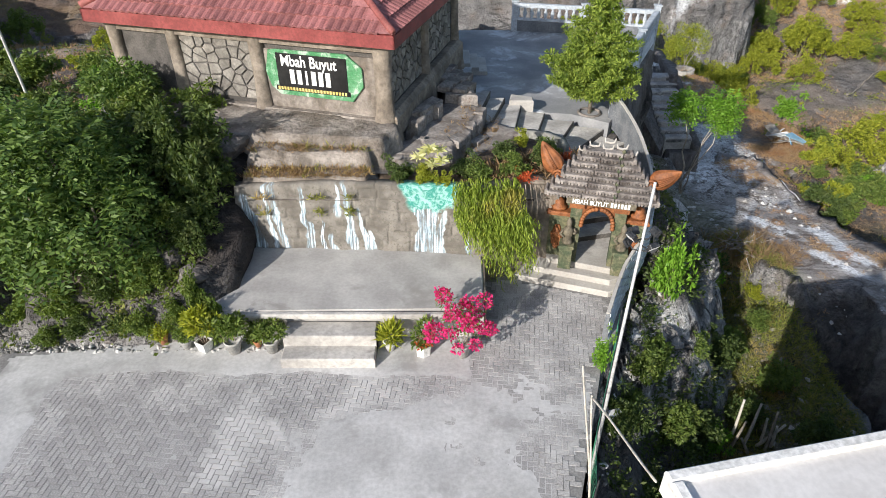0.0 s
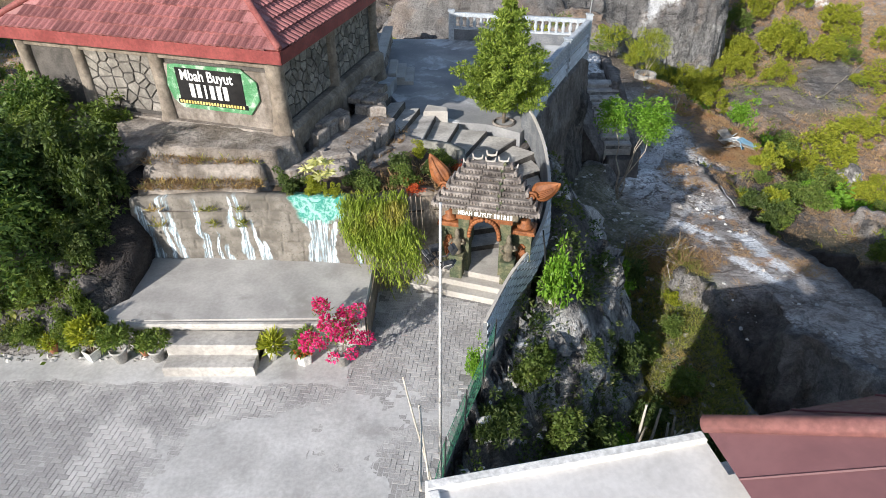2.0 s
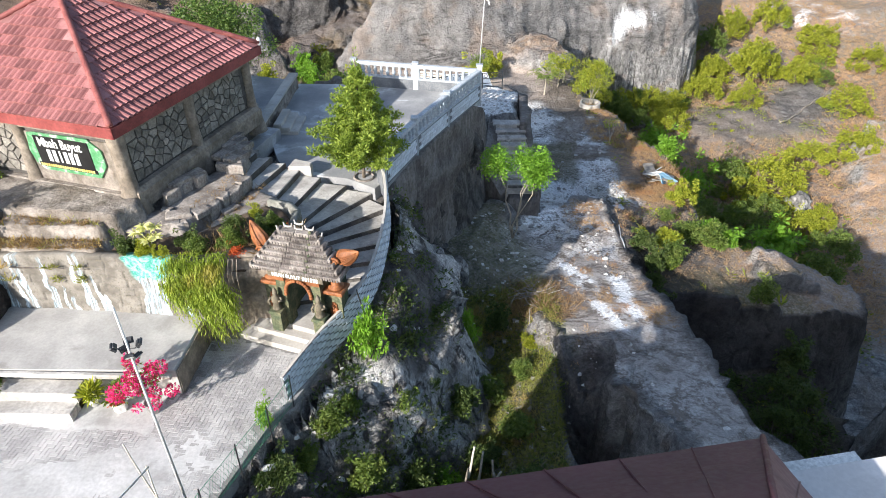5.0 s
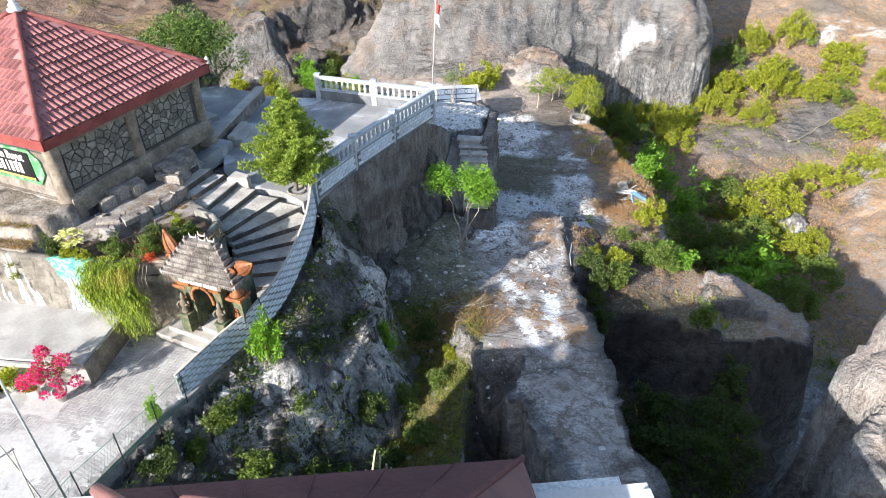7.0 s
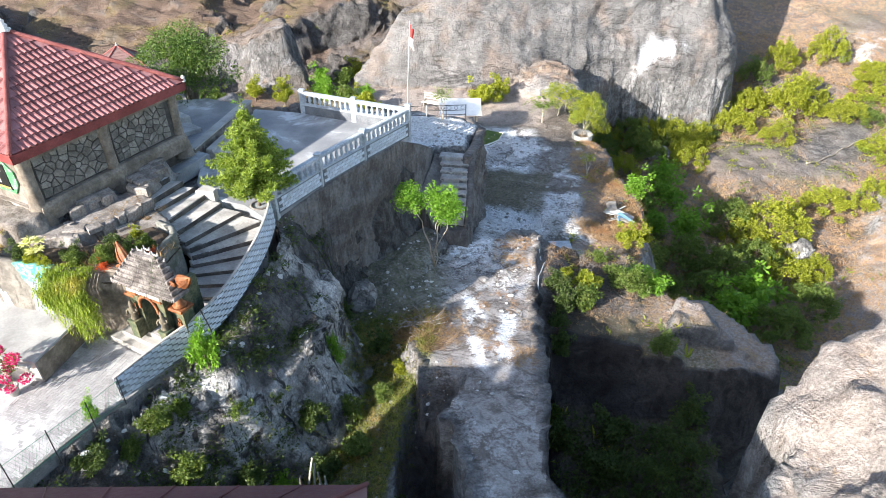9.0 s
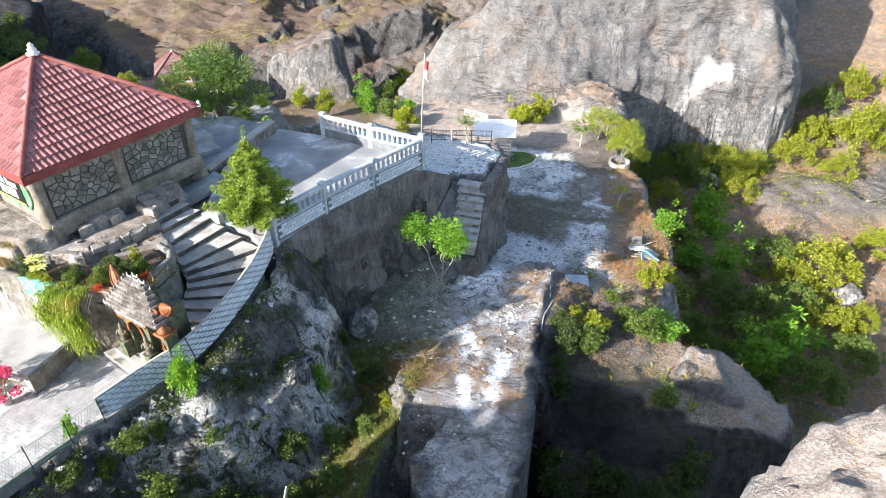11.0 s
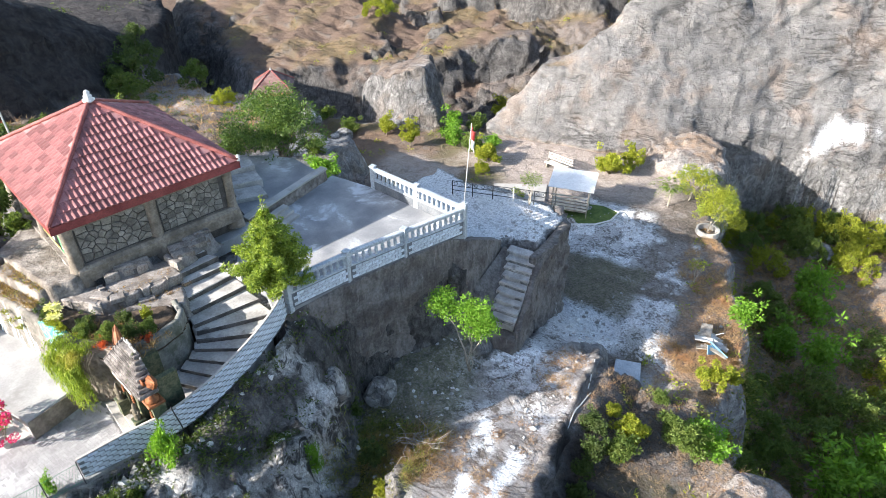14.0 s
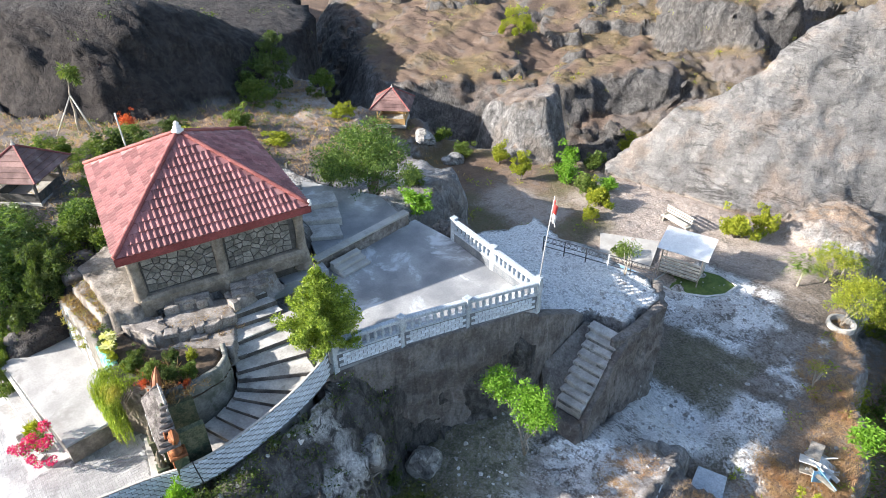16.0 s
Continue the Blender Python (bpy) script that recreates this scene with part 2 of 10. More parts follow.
def ground_mat():
    """Quarried limestone with white rubble dust, soil, dry and green grass, laid out by masks on the mesh."""
    m, tree, bs = nodes_of("quarry_ground")
    k = Net(tree)
    big, mid, fine = k.noise(0.35, 5.0, 0.6), k.noise(1.7, 6.0, 0.65, dist=0.6), k.noise(9.0, 7.0, 0.7)
    grit = k.noise(40.0, 4.0, 0.7)
    strip = k.n("ShaderNodeMapping")
    strip.inputs["Scale"].default_value = (1.0, 1.0, 0.55)
    k.link(k.co, strip.inputs["Vector"])
    run = k.noise(1.6, 8.0, 0.68, co=strip.outputs[0], dist=1.2)
    # lumpy, folded rock: leaning layers at two sizes
    layer = k.n("ShaderNodeMapping")
    layer.inputs["Scale"].default_value = (0.7, 0.7, 1.7)
    layer.inputs["Rotation"].default_value = (0.35, -0.5, 0.0)
    k.link(k.co, layer.inputs["Vector"])
    fold = k.noise(0.5, 9.0, 0.6, co=layer.outputs[0], dist=0.8)
    knob = k.noise(1.3, 9.0, 0.70, co=layer.outputs[0], dist=0.7)
    # broken faces: cells with sharp joints, the coordinates bent so that no joint runs straight
    bend = k.n("ShaderNodeTexNoise", Scale=0.9, Detail=5.0, Roughness=0.6)
    k.link(k.co, bend.inputs["Vector"])
    bent = k.t.nodes.new("ShaderNodeVectorMath")
    bent.operation = 'MULTIPLY_ADD'
    k.link(bend.outputs["Color"], bent.inputs[0])
    bent.inputs[1].default_value = (1.8, 1.8, 1.8)
    k.link(strip.outputs[0], bent.inputs[2])
    cells, joints = [], []
    for sc in (0.9, 3.1):
        v = k.n("ShaderNodeTexVoronoi", Scale=sc)
        e = k.n("ShaderNodeTexVoronoi", Scale=sc)
        e.feature = 'DISTANCE_TO_EDGE'
        k.link(bent.outputs[0], v.inputs["Vector"])
        k.link(bent.outputs[0], e.inputs["Vector"])
        sep = k.n("ShaderNodeSeparateColor")
        k.link(v.outputs["Color"], sep.inputs[0])
        cells.append(sep.outputs[0])
        joints.append(k.ramp(e.outputs["Distance"], 0.0, 0.10))
    broken = k.math('ADD', k.math('MULTIPLY', cells[0], 0.6), k.math('MULTIPLY', cells[1], 0.4))
    plain = k.math('MINIMUM', k.math('MULTIPLY', k.attr("massive"), 1.15), 1.0)
    bare = k.math('SUBTRACT', 1.0, k.math('MAXIMUM', k.attr("soil"), k.math('MULTIPLY', plain, 0.62)))
    # weathered grey rock
    rock = k.mix(k.ramp(mid, 0.35, 0.65), (0.215, 0.21, 0.207), (0.37, 0.36, 0.35))
    rock = k.mix(k.ramp(run, 0.5, 0.68), rock, (0.45, 0.44, 0.425))
    rock = k.mix(k.ramp(run, 0.46, 0.3), rock, (0.15, 0.147, 0.144))
    rock = k.mix(k.math('MULTIPLY', k.ramp(big, 0.5, 0.62), 0.45), rock, (0.28, 0.215, 0.16))
    # dark rock tone, also painted where mound, pit and hill lie in shade
    shade_darkrock = k.mix(k.ramp(run, 0.34, 0.68), (0.065, 0.062, 0.060), (0.175, 0.167, 0.16))
    rock = k.mix(k.attr("dark"), rock, shade_darkrock)
    rock = k.mix(k.math('MULTIPLY', k.attr("pale"), k.ramp(run, 0.40, 0.52)), rock, k.mix(k.ramp(fine, 0.35, 0.65), (0.40, 0.39, 0.375), (0.66, 0.655, 0.64)))
    # massive cliff: even grey, paler on the swells, brown where soil washes down
    mass = k.mix(k.ramp(fold, 0.36, 0.64), (0.18, 0.173, 0.168), (0.24, 0.232, 0.224))
    mass = k.mix(k.math('MULTIPLY', k.ramp(knob, 0.50, 0.66), 0.7), mass, (0.30, 0.29, 0.28))
    # hollows of the knob relief coloured darker, as crevice shade
    mass = k.mix(k.math('MULTIPLY', k.ramp(knob, 0.46, 0.33), 0.75), mass, (0.105, 0.10, 0.097))
    mass = k.mix(k.math('MULTIPLY', k.ramp(big, 0.52, 0.66), 0.45), mass, (0.30, 0.215, 0.16))
    mass = k.mix(k.math('MULTIPLY', k.attr("pale"), k.ramp(big, 0.44, 0.6)), mass, k.mix(k.ramp(fine, 0.35, 0.65), (0.42, 0.41, 0.40), (0.56, 0.55, 0.535)))
    # leaning cracks, gathered in places
    lean = k.n("ShaderNodeMapping")
    lean.inputs["Rotation"].default_value = (0.0, 0.75, 0.0)
    lean.inputs["Scale"].default_value = (0.35, 0.6, 1.3)
    k.link(k.co, lean.inputs["Vector"])
    vein = k.math('ABSOLUTE', k.math('SUBTRACT', k.noise(0.55, 8.0, 0.62, co=lean.outputs[0], dist=1.6), 0.5))
    crack = k.math('MULTIPLY', k.ramp(vein, 0.028, 0.004), k.ramp(k.noise(0.22, 3.0, 0.5, dist=0.5), 0.44, 0.56))
    mass = k.mix(k.math('MULTIPLY', crack, 0.55), mass, (0.07, 0.066, 0.063))
    mass = k.mix(k.math('MULTIPLY', k.ramp(k.noise(0.16, 4.0, 0.6), 0.54, 0.66), 0.5), mass, (0.27, 0.20, 0.155))
    mass = k.mix(k.math('MULTIPLY', k.attr("dark"), 0.8), mass, shade_darkrock)
    rock = k.mix(plain, rock, mass)
    rock = k.mix(bare, rock, k.mix(1.0, rock, k.grey(k.ramp(broken, 0.15, 0.85, 0.80, 1.2)), 'MULTIPLY'))
    rock = k.mix(k.math('MULTIPLY', bare, 0.6), rock, k.mix(1.0, rock, k.grey(k.ramp(joints[0], 0, 1, 0.7, 1.0)), 'MULTIPLY'))
    rock = k.mix(1.0, rock, k.grey(k.ramp(k.noise(3.5, 8.0, 0.75, dist=1.0), 0.3, 0.62, 0.78, 1.10)), 'MULTIPLY')
    # soil, paler on the trodden ridge, rust-brown on the far hills
    soil = k.mix(k.ramp(fine, 0.35, 0.65), (0.10, 0.082, 0.068), (0.235, 0.195, 0.162))
    soil = k.mix(k.math('MULTIPLY', k.ramp(mid, 0.54, 0.68), 0.5), soil, (0.33, 0.30, 0.275))
    soil = k.mix(k.math('MULTIPLY', k.attr("sandy"), 0.85), soil, k.mix(k.ramp(mid, 0.36, 0.62), (0.18, 0.155, 0.138), (0.345, 0.31, 0.285)))
    soil = k.mix(k.math('MULTIPLY', k.attr("rust"), 0.85), soil, k.mix(k.ramp(fine, 0.35, 0.65), (0.10, 0.068, 0.052), (0.20, 0.140, 0.104)))
    # pale washed soil; it also paints the sunlit half of the rock shelf
    soil = k.mix(k.math('MULTIPLY', k.attr("lit_wash"), k.ramp(mid, 0.30, 0.50, 0.35, 1.0)), soil, k.mix(k.ramp(fine, 0.34, 0.66), (0.30, 0.245, 0.21), (0.52, 0.445, 0.39)))
    col = k.mix(k.attr("soil"), rock, soil)
    col = k.mix(k.math('MULTIPLY', k.attr("sandy"), 0.5), col, k.mix(1.0, col, k.grey(k.ramp(knob, 0.35, 0.62, 0.6, 1.15)), 'MULTIPLY'))
    dustm = k.math('MULTIPLY', k.attr("dust"), k.ramp(k.math('ADD', mid, k.math('MULTIPLY', fine, 0.9)), 0.82, 1.0))
    dustm = k.math('MINIMUM', k.math('ADD', dustm, k.ramp(k.attr("dust"), 0.7, 1.0, 0.0, 0.6)), 1.0)
    col = k.mix(dustm, col, k.mix(k.ramp(fine, 0.3, 0.62), (0.56, 0.57, 0.585), (0.92, 0.92, 0.92)))
    drym = k.math('MULTIPLY', k.attr("dry"), k.ramp(k.math('ADD', mid, k.math('MULTIPLY', fine, 0.4)), 0.84, 0.56))
    dryc = k.mix(k.ramp(fine, 0.3, 0.7), (0.30, 0.185, 0.115), (0.52, 0.37, 0.245))
    dryc = k.mix(k.math('MULTIPLY', k.attr("rust"), 0.7), dryc, k.mix(k.ramp(fine, 0.3, 0.7), (0.135, 0.088, 0.058), (0.27, 0.185, 0.12)))
    col = k.mix(drym, col, dryc)
    grm = k.math('MULTIPLY', k.attr("grass"), k.ramp(fine, 0.7, 0.4))
    col = k.mix(grm, col, k.mix(k.ramp(mid, 0.3, 0.7), (0.05, 0.075, 0.022), (0.17, 0.175, 0.05)))
    # shade put into the colour: hill bank, mound hollow, rock shelf, ridge step, pit
    col = k.mix(k.attr("umber_shade"), col, k.mix(k.ramp(mid, 0.35, 0.65), (0.027, 0.024, 0.024), (0.060, 0.052, 0.049)))
    col = k.mix(1.0, col, k.grey(k.ramp(grit, 0.28, 0.72, 0.82, 1.16)), 'MULTIPLY')
    col = k.mix(1.0, col, k.grey(k.ramp(k.noise(15.0, 3.0, 0.7), 0.32, 0.66, 0.85, 1.13)), 'MULTIPLY')
    k.link(col, bs.inputs["Base Color"])
    bs.inputs["Roughness"].default_value = 0.95
    bs.inputs["Specular IOR Level"].default_value = 0.15
    hh = k.math('ADD', k.math('MULTIPLY', fine, 0.8), k.math('MULTIPLY', grit, 0.22))
    hh = k.math('ADD', hh, k.math('MULTIPLY', run, 1.2))
    hh = k.math('ADD', hh, k.math('MULTIPLY', knob, 2.6))
    hh = k.math('MULTIPLY', hh, k.math('SUBTRACT', 1.0, k.math('MULTIPLY', k.attr("sandy"), 0.72)))
    rock_only = k.math('SUBTRACT', 1.0, k.attr("soil"))
    hh = k.math('ADD', hh, k.math('MULTIPLY', k.math('MULTIPLY', fold, 3.6), rock_only))
    rough_ = k.math('ADD', k.math('MULTIPLY', joints[0], 0.7), k.math('MULTIPLY', joints[1], 0.35))
    rough_ = k.math('ADD', rough_, k.math('MULTIPLY', broken, 0.9))
    hh = k.math('ADD', hh, k.math('MULTIPLY', rough_, bare))
    hh = k.math('SUBTRACT', hh, k.math('MULTIPLY', k.math('MULTIPLY', crack, plain), 0.8))
    k.bump(hh, 0.9, 0.12, bs)
    return m


M_GROUND = ground_mat()
M_ROCK = mat("limestone", (0.16, 0.155, 0.15), (0.36, 0.345, 0.32), 1.3, 9.0, 0.95, 0.9, 0.06, stain=(0.5, 0.48, 0.45), stain_scale=1.8, stain_lo=0.56, stain_hi=0.66, crack=2.2)
M_CEMENT = mat("old_cement", (0.325, 0.314, 0.30), (0.45, 0.435, 0.415), 0.7, 14.0, 0.9, 0.35, 0.01, stain=(0.27, 0.258, 0.24), stain_scale=0.9, stain_lo=0.54, stain_hi=0.72, grain=0.09)
M_PAVER = mat("concrete_paver", (0.31, 0.302, 0.297), (0.41, 0.40, 0.392), 1.1, 30.0, 0.9, 0.35, 0.004, rnd=0.09, stain=(0.47, 0.46, 0.45), stain_scale=0.45, stain_lo=0.5, stain_hi=0.62)
M_PAVER_J = mat("concrete_paver_field", (0.31, 0.302, 0.297), (0.41, 0.40, 0.392), 1.1, 30.0, 0.9, 0.35, 0.004, island=0.09, stain=(0.47, 0.46, 0.45), stain_scale=0.45, stain_lo=0.5, stain_hi=0.62)
# darker cement than the terrace, broken by pale blotches
M_PLAZA = mat("blotched_cement_floor", (0.22, 0.226, 0.234), (0.36, 0.36, 0.358), 0.6, 14.0, 0.85, 0.3, 0.01, stain=(0.52, 0.54, 0.56), stain_scale=0.6, stain_lo=0.54, stain_hi=0.64, grain=0.10)
M_STEP = mat("worn_step_concrete", (0.33, 0.315, 0.295), (0.50, 0.48, 0.45), 1.4, 12.0, 0.92, 0.5, 0.015, stain=(0.24, 0.225, 0.21), stain_scale=1.5, stain_lo=0.56, stain_hi=0.72, grain=0.15)
M_PALE = mat("pale_concrete", (0.36, 0.34, 0.31), (0.47, 0.45, 0.415), 0.9, 18.0, 0.88, 0.3, 0.008, stain=(0.30, 0.285, 0.26), stain_scale=1.2, stain_lo=0.55, stain_hi=0.72, grain=0.10)
M_TILE = mat("red_roof_tile", (0.25, 0.10, 0.097), (0.34, 0.155, 0.15), 1.0, 20.0, 0.62, 0.3, 0.006, rnd=0.25, stain=(0.36, 0.185, 0.175), stain_scale=0.9, stain_lo=0.48, stain_hi=0.66)
M_TILE_J = mat("red_roof_tile_field", (0.25, 0.10, 0.097), (0.34, 0.155, 0.15), 1.0, 20.0, 0.62, 0.3, 0.006, island=0.25, stain=(0.36, 0.185, 0.175), stain_scale=0.9, stain_lo=0.48, stain_hi=0.66)
M_TILE_OLD = mat("old_brown_roof_tile", (0.13, 0.075, 0.068), (0.23, 0.14, 0.125), 1.4, 20.0, 0.75, 0.4, 0.01, rnd=0.25, stain=(0.28, 0.20, 0.18), stain_scale=1.2, stain_lo=0.55, stain_hi=0.7)
M_HIP = mat("dark_red_hip_cap", (0.20, 0.06, 0.055), (0.29, 0.10, 0.09), 1.5, 16.0, 0.65, 0.3, 0.006)


def cut_rock_mat():
    """Cut brown-grey rock face, streaked from top to bottom."""
    m, tree, bs = nodes_of("cut_rock_face")
    k = Net(tree)
    mp = k.n("ShaderNodeMapping")
    mp.inputs["Scale"].default_value = (3.2, 3.2, 0.35)
    k.link(k.co, mp.inputs["Vector"])
    streak = k.noise(1.6, 7.0, 0.66, co=mp.outputs[0], dist=0.5)
    mid, fine = k.noise(0.8, 6.0, 0.6, dist=0.8), k.noise(9.0, 6.0, 0.7)
    col = k.mix(k.ramp(mid, 0.36, 0.64), (0.115, 0.102, 0.094), (0.215, 0.198, 0.185))
    col = k.mix(k.math('MULTIPLY', k.ramp(streak, 0.5, 0.3), 0.6), col, (0.065, 0.058, 0.054))
    col = k.mix(k.math('MULTIPLY', k.ramp(streak, 0.56, 0.7), 0.5), col, (0.30, 0.285, 0.27))
    col = k.mix(1.0, col, k.grey(k.ramp(fine, 0.3, 0.7, 0.75, 1.2)), 'MULTIPLY')
    k.link(col, bs.inputs["Base Color"])
    bs.inputs["Roughness"].default_value = 0.95
    bs.inputs["Specular IOR Level"].default_value = 0.15
    k.bump(k.math('ADD', k.math('MULTIPLY', streak, 1.6), k.math('ADD', k.math('MULTIPLY', fine, 0.5), mid)), 0.8, 0.07, bs)
    return m


M_CLIFF = cut_rock_mat()
# pale paint whose blue-grey tint stands for the shade it lies in
M_BAL = mat("shade_blue_grey_paint", (0.36, 0.40, 0.44), (0.49, 0.52, 0.545), 1.2, 14.0, 0.75, 0.3, 0.006, stain=(0.30, 0.31, 0.31), stain_scale=1.8, stain_lo=0.56, stain_hi=0.72)
M_BENCH = mat("worn_grey_stone", (0.165, 0.145, 0.128), (0.31, 0.283, 0.258), 1.8, 14.0, 0.92, 0.6, 0.02, stain=(0.16, 0.115, 0.085), stain_scale=1.6, stain_lo=0.55, stain_hi=0.7)
# near-black stone that carries the shade of stair risers and hut walls
M_DARKSHADE = mat("shade_dark_stone", (0.07, 0.066, 0.062), (0.15, 0.14, 0.13), 2.0, 14.0, 0.95, 0.6, 0.02)
M_LEDGE = mat("dirty_lime_wash", (0.145, 0.122, 0.10), (0.32, 0.285, 0.25), 1.5, 9.0, 0.92, 0.9, 0.05, stain=(0.15, 0.13, 0.11), stain_scale=1.3, stain_lo=0.54, stain_hi=0.7)
M_BEDWALL = mat("mossy_grey_cement", (0.13, 0.135, 0.115), (0.24, 0.235, 0.21), 1.8, 12.0, 0.92, 0.5, 0.02, stain=(0.09, 0.10, 0.07), stain_scale=1.3, stain_lo=0.54, stain_hi=0.7)
M_SLAB = mat("whitewashed_slab", (0.55, 0.535, 0.52), (0.66, 0.645, 0.63), 0.9, 14.0, 0.85, 0.2, 0.006, stain=(0.46, 0.45, 0.435), stain_scale=0.8, stain_lo=0.54, stain_hi=0.72, grain=0.07)
M_FASCIA = mat("red_painted_board", (0.19, 0.042, 0.04), (0.26, 0.065, 0.06), 1.2, 16.0, 0.6, 0.15, 0.004)
M_STONE = mat("cream_facing_stone", (0.155, 0.142, 0.124), (0.265, 0.247, 0.218), 2.5, 14.0, 0.85, 0.6, 0.02, rnd=0.2, stain=(0.24, 0.215, 0.18), stain_scale=2.2, stain_lo=0.6, stain_hi=0.75)
M_MORTAR = mat("dark_mortar", (0.07, 0.065, 0.06), (0.12, 0.11, 0.10), 2.0, 20.0, 0.95, 0.5, 0.02)
M_PLASTER = mat("bark_textured_plaster", (0.165, 0.138, 0.11), (0.28, 0.24, 0.195), 1.8, 9.0, 0.9, 0.8, 0.03, stain=(0.16, 0.13, 0.10), stain_scale=2.5, stain_lo=0.58, stain_hi=0.72)
M_WHITE = mat("white_paint", (0.60, 0.60, 0.58), (0.74, 0.73, 0.71), 1.2, 14.0, 0.7, 0.2, 0.005, stain=(0.42, 0.41, 0.38), stain_scale=1.4, stain_lo=0.6, stain_hi=0.76)
# light grey brick paint with the blue of open shade mixed into its colour
M_WALLBRICK = mat("shade_blue_painted_brick", (0.50, 0.56, 0.63), (0.66, 0.70, 0.74), 1.6, 20.0, 0.85, 0.5, 0.01, rnd=0.14, stain=(0.25, 0.26, 0.27), stain_scale=2.0, stain_lo=0.58, stain_hi=0.72)
M_JOINT = mat("grey_joint", (0.13, 0.14, 0.155), (0.2, 0.21, 0.22), 2.0, 25.0, 0.95, 0.4, 0.01)
M_BEDDING = mat("grey_paving_sand", (0.19, 0.185, 0.18), (0.28, 0.274, 0.268), 2.0, 25.0, 0.95, 0.4, 0.01)
M_SMEAR = mat("cement_skim", (0.40, 0.395, 0.39), (0.53, 0.525, 0.52), 0.6, 12.0, 0.9, 0.35, 0.01, stain=(0.31, 0.302, 0.295), stain_scale=0.7, stain_lo=0.52, stain_hi=0.68, grain=0.12)
M_GREEN = mat("green_sign_paint", (0.06, 0.22, 0.09), (0.13, 0.32, 0.17), 3.0, 20.0, 0.55, 0.1, 0.002, stain=(0.42, 0.52, 0.42), stain_scale=3.0, stain_lo=0.50, stain_hi=0.62)
M_BLACK = mat("black_sign_paint", (0.010, 0.010, 0.011), (0.022, 0.022, 0.022), 2.0, 20.0, 0.45, 0.1, 0.002)
M_YELLOW = mat("yellow_letter_paint", (0.55, 0.42, 0.12), (0.68, 0.55, 0.2), 3.0, 20.0, 0.6, 0.05, 0.002)
M_LETTER = mat("white_letter_paint", (0.74, 0.74, 0.72), (0.82, 0.82, 0.80), 3.0, 20.0, 0.6, 0.05, 0.002)
M_ORANGE = mat("orange_carved_ornament", (0.17, 0.062, 0.024), (0.31, 0.118, 0.045), 5.0, 30.0, 0.6, 0.5, 0.01, stain=(0.2, 0.07, 0.03), stain_scale=6.0, stain_lo=0.55, stain_hi=0.7)
M_MOSS = mat("mossy_pillar", (0.065, 0.085, 0.05), (0.15, 0.145, 0.085), 4.0, 16.0, 0.92, 0.8, 0.02, stain=(0.24, 0.21, 0.15), stain_scale=3.0, stain_lo=0.58, stain_hi=0.72)
M_SHINGLE = mat("weathered_grey_shingle", (0.115, 0.10, 0.092), (0.26, 0.235, 0.215), 4.0, 26.0, 0.9, 0.7, 0.015, rnd=0.2, island=0.2)
M_FIGURE = mat("aged_bronze_figure", (0.10, 0.085, 0.06), (0.19, 0.165, 0.12), 6.0, 20.0, 0.7, 0.6, 0.01)
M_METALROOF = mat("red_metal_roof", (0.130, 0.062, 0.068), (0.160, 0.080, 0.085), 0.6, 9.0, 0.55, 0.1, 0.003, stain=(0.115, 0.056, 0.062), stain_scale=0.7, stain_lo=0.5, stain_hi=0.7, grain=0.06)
# darker copy of the red roof metal, shade of the sunless plane in its colour
M_METALSHADE = mat("shaded_maroon_metal_sheet", (0.085, 0.030, 0.038), (0.115, 0.042, 0.050), 0.6, 9.0, 0.6, 0.1, 0.003, stain=(0.075, 0.027, 0.033), stain_scale=0.7, stain_lo=0.5, stain_hi=0.7, grain=0.06)
M_CAP = mat("pink_ridge_cap", (0.20, 0.088, 0.083), (0.235, 0.108, 0.10), 0.6, 9.0, 0.55, 0.15, 0.004)
M_POT_W = mat("white_plastic_pot", (0.68, 0.67, 0.63), (0.76, 0.75, 0.72), 4.0, 20.0, 0.5, 0.1, 0.003, stain=(0.4, 0.36, 0.3), stain_scale=5.0, stain_lo=0.6, stain_hi=0.75)
M_POT_G = mat("grey_cement_pot", (0.33, 0.325, 0.31), (0.45, 0.44, 0.42), 4.0, 24.0, 0.85, 0.4, 0.006)
M_POT_T = mat("terracotta_pot", (0.34, 0.14, 0.07), (0.45, 0.2, 0.11), 4.0, 24.0, 0.85, 0.4, 0.006)
M_SOIL = mat("potting_soil", (0.07, 0.05, 0.035), (0.13, 0.095, 0.065), 6.0, 40.0, 1.0, 0.9, 0.02)
M_BARK = mat("tree_bark", (0.15, 0.12, 0.09), (0.28, 0.24, 0.19), 3.0, 18.0, 0.95, 0.8, 0.02)
M_PALEBARK = mat("pale_bark", (0.34, 0.29, 0.23), (0.46, 0.41, 0.34), 3.0, 18.0, 0.9, 0.6, 0.01)
M_BAMBOO = mat("dry_bamboo", (0.45, 0.42, 0.36), (0.60, 0.57, 0.50), 3.0, 20.0, 0.7, 0.2, 0.004)
M_STEEL = mat("dark_painted_steel", (0.028, 0.03, 0.033), (0.06, 0.062, 0.066), 4.0, 30.0, 0.5, 0.15, 0.002, metal=0.3)
M_POLE = mat("pale_galvanised_pole", (0.55, 0.55, 0.54), (0.66, 0.66, 0.65), 4.0, 30.0, 0.45, 0.1, 0.002, metal=0.35)
M_MESHWIRE = mat("green_plastic_netting", (0.03, 0.16, 0.09), (0.06, 0.24, 0.14), 4.0, 30.0, 0.6, 0.1, 0.002)
M_WOOD = mat("grey_weathered_wood", (0.22, 0.19, 0.155), (0.38, 0.34, 0.28), 3.0, 24.0, 0.9, 0.5, 0.01)
